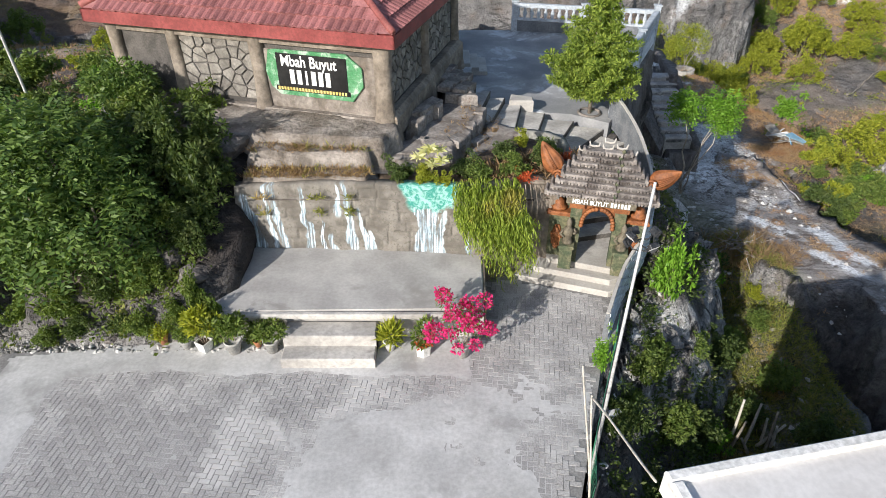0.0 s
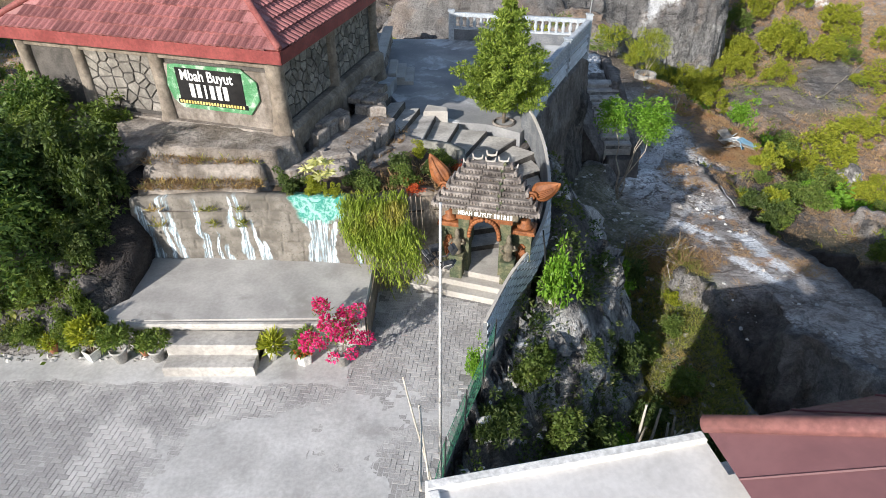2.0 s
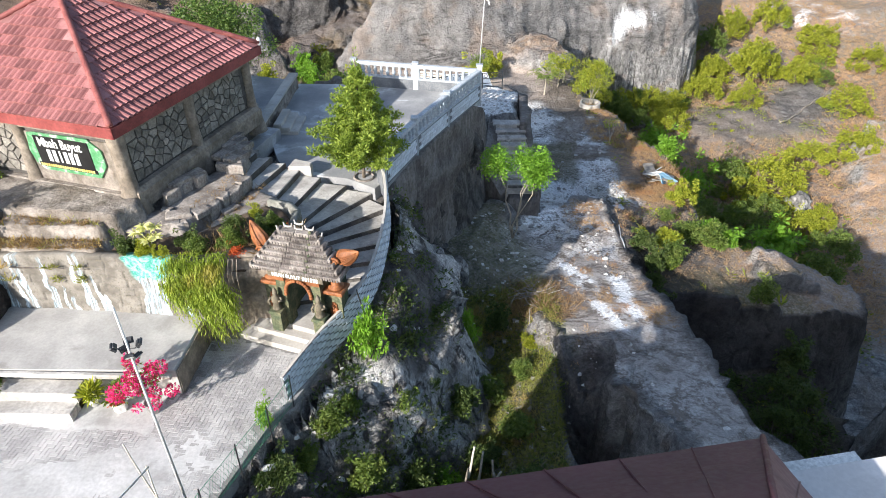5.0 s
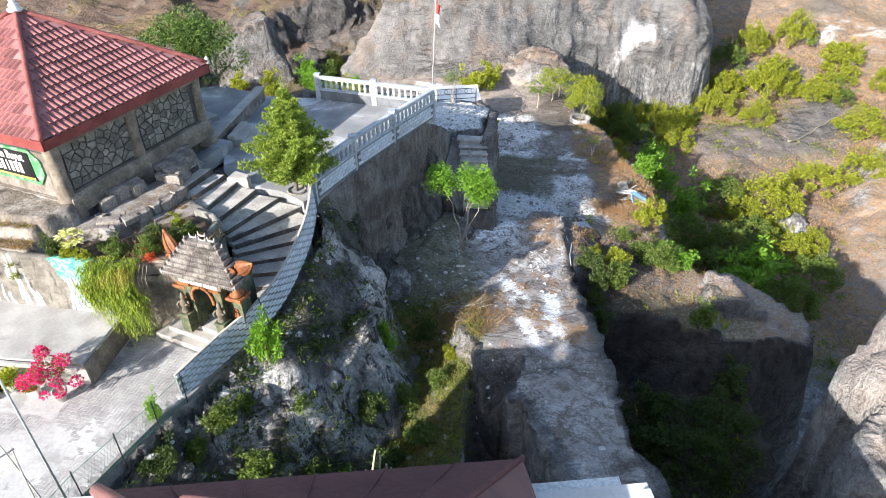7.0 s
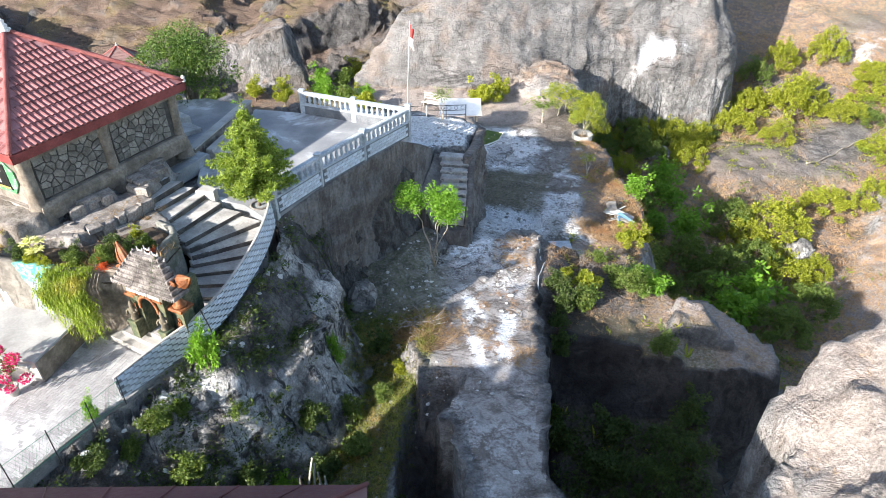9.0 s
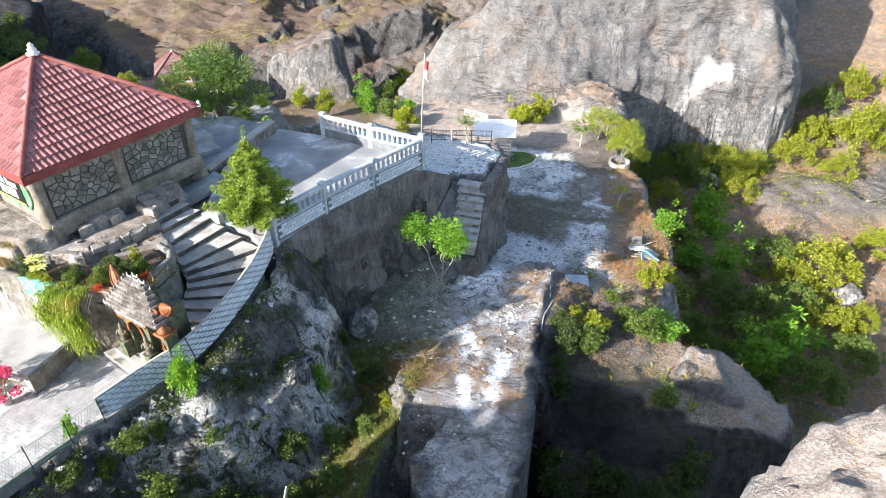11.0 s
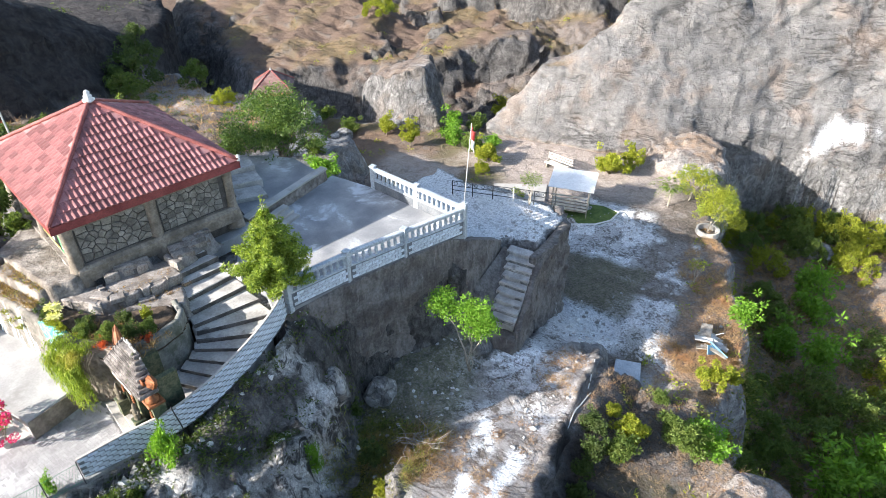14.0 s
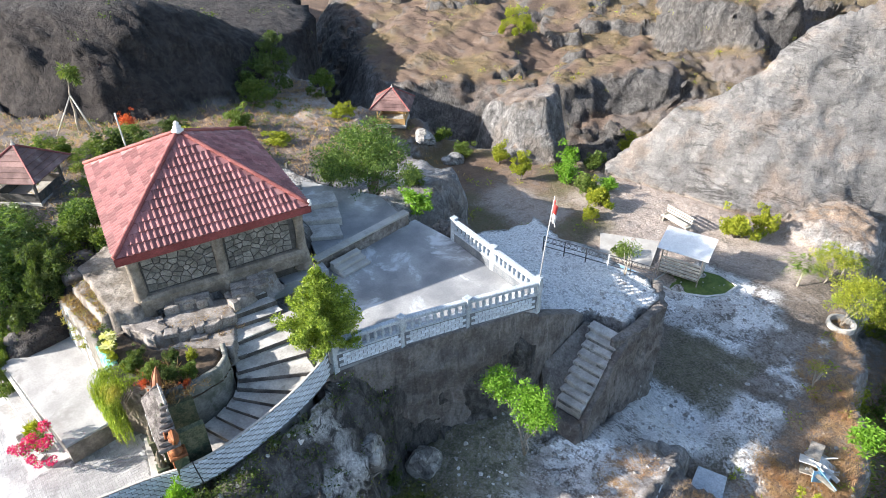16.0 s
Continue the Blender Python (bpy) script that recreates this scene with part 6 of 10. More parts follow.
# corner piers and middle piers of bark-like plaster, beams above and below the panels
for x, y, wd in ((-IN, IN, 0.34), (-3.75, IN, 0.30), (-6.1, IN, 0.28), (-IN, 3.45, 0.34), (-IN, RD - IN, 0.30), (-RW + IN, IN, 0.3), (-RW + IN, RD - IN, 0.3)):
    b = Build()
    prof = [(1.3, -0.6), (1.05, 0.0), (0.72, 0.35), (0.62, 0.9), (0.62, 1.6), (0.78, EV - 0.2)]
    n = 12
    vs, fs = [], []
    for j, (s, z) in enumerate(prof):
        for k in range(n):
            a_ = 2 * math.pi * k / n
            rr = wd * s * (1 + 0.10 * math.sin(3 * a_ + j) + 0.06 * math.sin(5 * a_ + 2 * j))
            vs.append((x + rr * math.cos(a_), y + rr * math.sin(a_), z))
    for j in range(len(prof) - 1):
        fs += [(j * n + k, j * n + (k + 1) % n, (j + 1) * n + (k + 1) % n, (j + 1) * n + k) for k in range(n)]
    part("pier", b.add(vs, fs), M_PLASTER, house, "root-shaped brown plaster pier", True)
part("beam", Build().box((-RW / 2, IN - 0.03, EV - 0.42), (RW - 2 * IN, 0.22, 0.24), None, 0.04), M_PLASTER, house)
part("beam", Build().box((-IN + 0.03, RD / 2, EV - 0.42), (0.22, RD - 2 * IN, 0.24), None, 0.04), M_PLASTER, house)
part("plinth", Build().box((-RW / 2, IN - 0.10, 0.02), (RW - 2 * IN + 0.2, 0.34, 0.42), None, 0.08), M_LEDGE, house, "pale rendered plinth")
part("plinth", Build().box((-IN + 0.12, RD / 2, 0.06), (0.42, RD - 2 * IN + 0.2, 0.62), None, 0.12), M_PLASTER, house, "sloping brown cement plinth")
stone_panel(walls, face(-5.95, IN - 0.005, 0.35, 0), 2.0, EV - 0.9, 0.34, 3)
stone_panel(walls, face(-IN + 0.005, IN + 0.3, 0.42, 90), 2.5, EV - 0.98, 0.30, 5)
stone_panel(walls, face(-IN + 0.005, 3.75, 0.42, 90), 2.5, EV - 0.98, 0.30, 8)
part("panel", Build().box((-2.1, IN - 0.01, 0.95), (3.0, 0.06, 1.5), None, 0.01), M_LEDGE, house, "pale rendered panel round the sign")
# roof shell, boards and tiles
corners = [(-RW, 0), (0, 0), (0, RD), (-RW, RD)]
b = Build()
vs = [(x, y, EV - 0.03) for x, y in corners] + [(-RW / 2, RD / 2, AP - 0.05)]
part("roof_deck", b.add(vs, [(0, 1, 4), (1, 2, 4), (2, 3, 4), (3, 0, 4), (3, 2, 1, 0)]), M_FASCIA, house)
roof = thing("roof", "red tiled pyramid roof", "roof")
roof.parent = house
roof.matrix_parent_inverse = Matrix()
roof.matrix_basis = Matrix()
for q in list(roof.keys()):
    del roof[q]
roof["label"] = "weathered red concrete roof tiles"
for i in range(4):
    (x0, y0), (x1, y1) = corners[i], corners[(i + 1) % 4]
    ang = math.degrees(math.atan2(y1 - y0, x1 - x0))
    part("fascia", Build().box((0, 0, 0), (math.dist((x0, y0), (x1, y1)) + 0.05, 0.05, 0.30), pose((x0 + x1) / 2, (y0 + y1) / 2, EV - 0.15, 0, 0, ang), 0.01), M_FASCIA, house, "red painted fascia board")


def tile_mesh(w, ln_, half=None):
    """One concrete tile with two rolls, lying up the slope along y."""
    prof = [(0.0, 0.012), (0.06, 0.034), (0.17, 0.050), (0.28, 0.034), (0.36, 0.012), (0.50, 0.010), (0.56, 0.034), (0.67, 0.050), (0.78, 0.034), (0.86, 0.012), (1.0, 0.010)]
    n = len(prof)
    vs = [(x * w, 0, z * 1.2 + 0.048) for x, z in prof] + [(x * w, ln_ * 1.12, z) for x, z in prof] + [(x * w, 0, z - 0.005) for x, z in prof]
    fs = [(k, k + 1, n + k + 1, n + k) for k in range(n - 1)] + [(2 * n + k, 2 * n + k + 1, k + 1, k) for k in range(n - 1)]
    return Build().add(vs, fs)


ROWS_T = 12
TW = 0.42
shared_tile = {}
for i in range(4):
    (x0, y0), (x1, y1) = corners[i], corners[(i + 1) % 4]
    width = math.dist((x0, y0), (x1, y1))
    run_ = (RD if i % 2 == 0 else RW) / 2
    slope = math.hypot(run_, AP - EV)
    pitch = math.degrees(math.atan2(AP - EV, run_))
    ang = math.degrees(math.atan2(y1 - y0, x1 - x0))
    base_m = pose(x0, y0, EV, 0, 0, ang) @ pose(0, 0, 0, pitch, 0, 0)
    ex = slope / ROWS_T
    rest = Build()
    key = round(ex, 3)
    if key not in shared_tile:
        shared_tile[key] = tile_mesh(TW, ex).mesh("tile", M_TILE)
    for r in range(ROWS_T):
        v0, v1 = r * ex, (r + 1.0) * ex
        lo, hi = width / 2 * v1 / slope, width - width / 2 * v1 / slope
        nt = int((hi - lo) / TW)
        start = (lo + hi) / 2 - nt * TW / 2
        for q in range(nt):
            m = base_m @ pose(start + q * TW, v0 - 0.02, 0.0)
            if i < 2:
                o = part("tile", shared_tile[key], None, roof)
                o.matrix_basis = m
            else:
                rest.add([v.co for v in shared_tile[key].vertices], [tuple(f.vertices) for f in shared_tile[key].polygons], m)
        # cut tiles against the hips
        for side in (0, 1):
            xa = start if side == 0 else start + nt * TW
            a_, b_ = width / 2 * v0 / slope, width / 2 * v1 / slope
            if side == 0:
                tri = [(a_, v0, 0.05), (xa, v0, 0.05), (xa, v1, 0.02), (b_, v1, 0.02)]
            else:
                tri = [(xa, v0, 0.05), (width - a_, v0, 0.05), (width - b_, v1, 0.02), (xa, v1, 0.02)]
            rest.add(tri, [(0, 1, 2, 3)], base_m)
    ob = part("tile_field", rest, M_TILE_J, roof)
    ob["kind"] = "stuff"
for x, y in corners:
    a_, b_ = Vector((x, y, EV + 0.04)), Vector((-RW / 2, RD / 2, AP + 0.02))
    part("hip_cap", Build().tube([a_.lerp(b_, t / 12) + Vector((0, 0, 0.03 if t % 2 else 0.045)) for t in range(13)], 0.085, 8), M_HIP, roof, "red ridge cap along the hip", True)
part("finial", Build().lathe([(0.22, 0), (0.24, 0.08), (0.14, 0.13), (0.17, 0.22), (0.09, 0.28), (0.12, 0.36), (0.03, 0.45)], 12, pose(-RW / 2, RD / 2, AP + 0.0)), M_WHITE, house, "white plaster finial", True)
for x, y in ((0, RD), (0, 0)):
    if y:
        part("eave_knob", Build().lathe([(0.05, 0), (0.09, 0.06), (0.05, 0.14), (0.08, 0.2), (0.02, 0.28)], 8, pose(x, y, EV)), M_WHITE, house, "small white eave ornament", True)

def writing(body, size, m, material, parent, width):
    """A line of raised letters whose left foot stands at the frame m, squeezed to a width."""
    cu = bpy.data.curves.new("lettering", 'FONT')
    cu.body, cu.size, cu.extrude, cu.offset = body, size, 0.006, size * 0.018
    tmp = bpy.data.objects.new("lettering", cu)
    bpy.context.collection.objects.link(tmp)
    me = bpy.data.meshes.new_from_object(tmp.evaluated_get(bpy.context.evaluated_depsgraph_get()))
    bpy.data.objects.remove(tmp)
    xs = [v.co.x for v in me.vertices]
    me.transform(Matrix.Diagonal((width / (max(xs) - min(xs)), 1, 1, 1)) @ Matrix.Translation((-min(xs), 0, 0)))
    me.transform(m)
    me.materials.clear()
    me.materials.append(material)
    return part("lettering", me, None, parent)


# the painted sign on the house front: title lettered, name and place as plain bars
sign = thing("sign_board", "green and black painted name board with white lettering bars", "sign", (-1.1, 14.4, HZ), -16.0)
sm = face(-3.55, IN - 0.055, 0.56, 0) @ Matrix.Diagonal((1.12, 1.42, 1.0, 1.0))
outline = [(0.0, 0.42), (0.12, 0.80), (0.30, 0.82), (1.95, 0.84), (2.30, 0.62), (2.32, 0.30), (2.05, 0.02), (0.30, 0.02), (0.10, 0.16)]
part("board", Build().prism(outline, 0.0, 0.05, sm, b=0.01), M_GREEN, sign, "green painted board")
part("black_field", Build().box((1.13, 0.44, 0.062), (1.66, 0.66, 0.012), sm), M_BLACK, sign, "black lettering field")
writing("Mbah Buyut", 0.27, sm @ pose(0.42, 0.555, 0.074), M_LETTER, sign, 1.32)
for q in range(6):
    part("letter_bar", Build().box((0.66 + 0.17 * q, 0.37, 0.074), (0.11 if q != 2 else 0.05, 0.25, 0.012), sm), M_LETTER, sign)
part("yellow_strip", Build().box((1.12, 0.15, 0.066), (1.78, 0.085, 0.014), sm), M_BLACK, sign)
for q in range(23):
    part("letter_bar", Build().box((0.30 + 0.073 * q, 0.15, 0.078), (0.048, 0.055, 0.01), sm), M_YELLOW, sign)

# ---- the gate ----
gate = thing("gate", "carved entrance gate with mossy pillars and a stepped shingle roof", "gate", (3.58, 12.62, 0.42), -14.0)


def carve(b, m, cx, cz, w, h, seed, n=16):
    """A leaf-shaped carved panel with scrolls standing out of the face (x right, y up, z out)."""
    r = random.Random(seed)
    for i in range(n):
        t = (i + 0.5) / n
        y = cz - h / 2 + h * t
        half = w / 2 * math.sin(math.pi * min(max(t, 0.06), 0.94)) ** 0.8
        for s in (-1, 1):
            x = cx + s * half * r.uniform(0.25, 0.85)
            b.lathe([(0.005, -0.01), (0.045, 0.005), (0.03, 0.035), (0.005, 0.05)], 6, m @ pose(x, y, 0, 0, 0, r.uniform(0, 90)))
    b.prism([(cx, cz - h / 2), (cx + w / 2, cz), (cx, cz + h / 2), (cx - w / 2, cz)], -0.01, 0.02, m)


gm_ = face(0, -0.02, 0, 0)
for s in (-1, 1):
    part("pillar", Build().box((s * 0.50, 0.18, 0.86), (0.26, 0.36, 1.72), None, 0.03), M_MOSS, gate, "moss-green rough pillar", False)
    part("side_wall", Build().box((s * 0.86, 0.40, 0.62), (0.50, 0.42, 1.24), None, 0.04), M_MOSS, gate, "low mossy side wall")
    part("side_cornice", Build().box((s * 0.88, 0.36, 1.27), (0.60, 0.54, 0.09), None, 0.03), M_ORANGE, gate, "orange carved cornice")
    part("side_cap", Build().lathe([(0.20, 0), (0.22, 0.06), (0.12, 0.12), (0.13, 0.2), (0.02, 0.28)], 8, pose(s * 0.92, 0.34, 1.32)), M_ORANGE, gate, "orange carved finial", True)
    b = Build()
    carve(b, face(s * 0.90, 0.185, 0.58, 0), 0, 0, 0.30, 0.66, 4 + s)
    part("carving", b, M_ORANGE, gate, "orange leaf-shaped carving", True)
    part("pillar_top", Build().box((s * 0.50, 0.12, 1.66), (0.34, 0.44, 0.14), None, 0.03), M_ORANGE, gate, "orange carved capital")
    b = Build()
    for i in range(9):
        t = i / 8
        b.lathe([(0.01, -0.02), (0.06, 0.0), (0.05, 0.05), (0.01, 0.07)], 6, face(s * (0.36 - 0.30 * t * t), -0.02, 1.12 + 0.48 * math.sin(t * 1.45), 0))
    part("arch_carving", b, M_ORANGE, gate, "orange scrolled arch edge", True)
    # pedestal
    part("pedestal", Build().box((s * 0.62, -0.16, 0.30), (0.30, 0.30, 0.60), None, 0.02).box((s * 0.62, -0.16, 0.63), (0.36, 0.36, 0.07), None, 0.015), M_MOSS, gate, "mossy square pedestal")
arch = Build()
n = 14
for i in range(n):
    a0, a1 = math.pi * i / n, math.pi * (i + 1) / n
    x0, z0, x1, z1 = 0.37 * math.cos(a0), 1.28 + 0.30 * math.sin(a0), 0.37 * math.cos(a1), 1.28 + 0.30 * math.sin(a1)
    vs = [(x0, 0.02, z0), (x1, 0.02, z1), (x1, 0.02, 1.74), (x0, 0.02, 1.74), (x0, 0.34, z0), (x1, 0.34, z1), (x1, 0.34, 1.74), (x0, 0.34, 1.74)]
    arch.add(vs, [(0, 1, 2, 3), (7, 6, 5, 4), (0, 4, 5, 1)])
part("arch", arch, M_ORANGE, gate, "orange arched lintel over a dark doorway")
for s in (-1, 1):
    part("inner_wall", Build().box((s * 0.62, 0.85, 0.9), (0.22, 1.0, 1.8), None, 0.02), M_MOSS, gate)
part("name_beam", Build().box((0.02, -0.06, 1.79), (1.55, 0.10, 0.16), None, 0.01), M_FIGURE, gate, "dark beam with white lettering bars")
writing("MBAH BUYUT", 0.16, face(-0.62, -0.118, 1.735, 0), M_LETTER, gate, 0.80)
for q in range(6):
    part("letter_bar", Build().box((0.26 + 0.075 * q, -0.118, 1.79), (0.05 if q != 2 else 0.025, 0.014, 0.115)), M_LETTER, gate)
for i in range(8):
    t = i / 7
    w, y0_ = 2.45 * (1 - t) + 1.0 * t, -0.08 + 0.42 * t
    z = 1.88 + 0.132 * i
    tr = part("roof_tier", Build().box((0, (y0_ + 0.52) / 2 + 0.04, z), (w - 0.06, 0.52 - y0_ - 0.04, 0.11), None, 0.01), M_SHINGLE, gate, "tier of weathered grey shingles")
    seam = 0.30 + 0.05 * (i % 2)
    cuts = [-w / 2, -w / 2 + (seam + w / 2) * 0.52, seam, w / 2]
    for xa, xb in zip(cuts, cuts[1:]):
        b = Build().box(((xa + xb) / 2, y0_ + 0.11, z + 0.035), (xb - xa - 0.02, 0.24, 0.045), pose(0, 0, 0, 0, 0, 0), 0.012)
        nt = max(3, int((xb - xa) / 0.07))
        for q in range(nt):
            b.box((xa + (q + 0.5) * (xb - xa) / nt, y0_ - 0.012, z + 0.005), ((xb - xa) / nt * 0.6, 0.035, 0.075), None, 0.008)
        part("shingle", b, M_SHINGLE, tr)
    for side in (-1, 1):
        part("tier_end", Build().box((side * (w / 2 + 0.01), (y0_ + 0.52) / 2, z + 0.045), (0.08, 0.52 - y0_, 0.13), None, 0.03), M_SHINGLE, tr)
    part("seam_knob", Build().lathe([(0.04, 0), (0.05, 0.04), (0.02, 0.09)], 7, pose(seam, y0_ + 0.06, z + 0.04)), M_MOSS, tr, "dark knob on the seam", True)
for i, (x, z) in enumerate(((-0.30, 2.92), (0.02, 3.04), (0.30, 2.92), (0.52, 2.78), (-0.52, 2.78), (0.0, 2.88))):
    path = [(x - 0.12, 0.5, z + 0.10), (x - 0.10, 0.5, z), (x, 0.5, z - 0.02), (x + 0.10, 0.5, z), (x + 0.12, 0.5, z + 0.10)]
    part("roof_scroll", Build().tube(path, [0.015, 0.03, 0.03, 0.03, 0.015], 6), M_PALE, gate, "pale curled roof ornament", True)
for s in (-1, 1):
    # a carved wing: a swelling, upturned body with feather ribs along it and a scroll at its root
    axis = [Vector((s * (1.02 + 0.62 * u * (0.75 if s < 0 else 1.0)), 0.42 + (0.22 if s < 0 else -0.04) * u, 2.20 + (0.46 if s < 0 else 0.20) * u + 0.16 * u * u)) for u in (q / 10 for q in range(11))]
    girth = [0.10, 0.17, 0.215, 0.235, 0.235, 0.22, 0.195, 0.165, 0.125, 0.08, 0.02]
    n, vs, fs = 36, [], []
    for i, p in enumerate(axis):
        d = (axis[min(i + 1, 10)] - axis[max(i - 1, 0)]).normalized()
        u_ = d.cross(Vector((0, 1, 0))).normalized()
        w_ = d.cross(u_)
        for q in range(n):
            a_ = 2 * math.pi * q / n
            rr = girth[i] * (1 + 0.07 * math.cos(9 * a_ + 0.25 * i) + 0.03 * math.cos(18 * a_))
            vs.append(p + u_ * rr * math.cos(a_) + w_ * rr * 0.62 * math.sin(a_))
    for i in range(10):
        fs += [(i * n + q, i * n + (q + 1) % n, (i + 1) * n + (q + 1) % n, (i + 1) * n + q) for q in range(n)]
    wing = part("wing", Build().add(vs, fs), M_ORANGE, gate, "orange carved wing with layered feathers", True)
    part("scroll", Build().tube([(s * (1.02 + 0.13 * (1 - q / 16) * math.cos(q * 0.7)), 0.20, 2.24 + 0.13 * (1 - q / 16) * math.sin(q * 0.7)) for q in range(15)], 0.035, 7), M_ORANGE, wing, "", True)
    for q in range(5):
        part("feather", Build().tube([axis[k_] + Vector((0, -0.62 * girth[k_] - 0.005, (0.10 - 0.05 * q) * girth[k_] / 0.235)) for k_ in range(1, 10)], [0.014] * 8 + [0.006], 5), M_ORANGE, wing, "", True)

# two guardian figures on the pedestals
for s in (-1, 1):
    p = Matrix.Translation((3.58, 12.62, 0.42)) @ pose(0, 0, 0, 0, 0, -14) @ Vector((s * 0.62, -0.16, 0.665))
    b = Build().lathe([(0.11, 0), (0.13, 0.05), (0.09, 0.16), (0.12, 0.30), (0.11, 0.40), (0.05, 0.46), (0.07, 0.52), (0.065, 0.58), (0.05, 0.63), (0.015, 0.70)], 10)
    b.tube([(-0.12, 0, 0.38), (-0.19, -0.04, 0.28), (-0.12, -0.12, 0.24)], [0.04, 0.035, 0.03], 7).tube([(0.12, 0, 0.38), (0.18, -0.05, 0.30), (0.10, -0.13, 0.34)], [0.04, 0.035, 0.03], 7)
    o = tagged(obj("statue", b, M_FIGURE, soft=True), "small dark weathered guardian statue on a gate pedestal", "statue", "guardians of the gate")
    o.location = p

# ---- the neighbouring building under the camera ----
bld = thing("building", "white building with a flat slab and a red metal roof", "building", (2.4, 4.33, 0.0), 11.7)
SL = 3.70
part("wall", Build().prism([(0.3, -0.3), (12.0, -0.3), (12.0, -9.0), (0.3, -9.0)], -7.0, SL - 0.2), M_WHITE, bld, "white rendered wall")
part("slab", Build().prism([(0, 0), (3.45, 0), (3.45, -0.6), (12.36, -0.6), (12.36, -9.3), (0, -9.3)], SL - 0.28, SL), M_SLAB, bld, "pale stained concrete roof slab")
for c, s in (((1.72, -0.07, SL + 0.03), (3.44, 0.14, 0.10)), ((0.07, -4.65, SL + 0.03), (0.14, 9.02, 0.10)), ((12.29, -4.95, SL + 0.03), (0.14, 8.4, 0.10))):
    part("rim", Build().box(c, s, None, 0.02), M_WHITE, bld, "white painted slab rim")
BI = Matrix.Translation((2.4, 4.33, 0)) @ pose(0, 0, 0, 0, 0, 11.7)
BI.invert()
J, C, R1, R2, F1, F2 = (BI @ Vector(p) for p in ((5.67, 4.87, 4.05), (12.51, 6.24, 4.05), (8.67, 2.90, 6.28), (10.9, 2.95, 6.28), (6.5, 0.4, 4.12), (14.2, 0.7, 4.12)))
roofm = thing("metal_roof", "x y z w", "roof")
roofm.parent = bld
for q in list(roofm.keys()):
    del roofm[q]
roofm["label"] = "red ribbed metal roof"


def metal_face(pts, name, step=0.75, sheet=None):
    """A roof plane of ribbed sheets between an eave (a, b) and a ridge (c, d), with overlapping sheet ribs."""
    a_, b_, c_, d_ = pts
    nn = (b_ - a_).cross(d_ - a_).normalized()
    if nn.z < 0:
        nn = -nn
    bb = Build().add([a_, b_, c_, d_, a_ - nn * 0.06, b_ - nn * 0.06, c_ - nn * 0.06, d_ - nn * 0.06], [(0, 1, 2, 3), (7, 6, 5, 4), (0, 4, 5, 1), (1, 5, 6, 2), (2, 6, 7, 3), (3, 7, 4, 0)])
    part(name, bb, sheet or M_METALROOF, roofm)
    n = int((b_ - a_).length / step)
    for i in range(1, n):
        t = i / n
        part("rib", Build().tube([a_.lerp(b_, t) + nn * 0.004, d_.lerp(c_, t) + nn * 0.004], 0.016, 5), sheet or M_METALROOF, roofm)

# plane turned from the sun: its shade is put into the sheet colour
metal_face((J, C, R2, R1), "roof_plane", 1.1, M_METALSHADE)
metal_face((F1, J, R1 + Vector((0.01, 0, 0)), R1), "roof_plane")
metal_face((F2, F1, R1, R2), "roof_plane")
metal_face((C, F2, R2, R2 - Vector((0.01, 0, 0))), "roof_plane")
part("hip_cap", Build().tube([C + Vector((0, 0, 0.03)), R2 + Vector((0, 0, 0.03))], 0.045, 8), M_METALSHADE, roofm, "dark red metal ridge cap", True)
up = Vector((0, 0, 0.03))
part("hip_cap", Build().tube([J + up, R1 + up], 0.11, 8), M_CAP, roofm, "pink metal ridge cap", True)
part("hip_cap", Build().tube([F1 + up, R1 + up], 0.11, 8), M_CAP, roofm, "pink metal ridge cap", True)
A0, B0, A1, B1, A2, B2 = (BI @ Vector(p) for p in ((8.5, 3.33, 6.36), (11.2, 3.36, 6.36), (8.5, 3.80, 5.34), (11.2, 3.83, 5.34), (8.62, 2.80, 5.9), (11.2, 2.80, 5.9)))
part("gablet", Build().add([A0, B0, A1, B1, A2, B2], [(0, 1, 3, 2), (1, 0, 4, 5), (0, 2, 4), (1, 5, 3)]), M_METALROOF, roofm, "raised pink ridge gablet")
part("ridge_cap", Build().tube([A0 + up - (B0 - A0).normalized() * 0.12, B0 + up], 0.13, 10), M_CAP, roofm, "pink metal ridge cap", True)

# ---- plants ----
def leaf_mesh(name, centres, dirs, sizes, widths, material, seed=0):
    """Many diamond leaves: one quad each, bent a little."""
    r = np.random.RandomState(seed)
    n = len(centres)
    c, d = np.asarray(centres, float), np.asarray(dirs, float)
    d = d / np.maximum(np.linalg.norm(d, axis=1, keepdims=True), 1e-6)
    rnd = r.normal(size=(n, 3))
    s = np.cross(d, rnd)
    s = s / np.maximum(np.linalg.norm(s, axis=1, keepdims=True), 1e-6)
    up = np.cross(s, d)
    ln_, wd = np.asarray(sizes)[:, None], np.asarray(widths)[:, None]
    p = np.stack([c, c + d * ln_ * 0.45 + s * wd * 0.5 + up * ln_ * 0.05, c + d * ln_ - up * ln_ * 0.08, c + d * ln_ * 0.45 - s * wd * 0.5 + up * ln_ * 0.05], 1)
    me = bpy.data.meshes.new(name)
    me.vertices.add(4 * n)
    me.vertices.foreach_set("co", p.reshape(-1))
    me.loops.add(4 * n)
    me.loops.foreach_set("vertex_index", np.arange(4 * n, dtype=np.int32))
    me.polygons.add(n)
    me.polygons.foreach_set("loop_start", np.arange(0, 4 * n, 4, dtype=np.int32))
    me.update(calc_edges=True)
    me.materials.append(material)
    return me


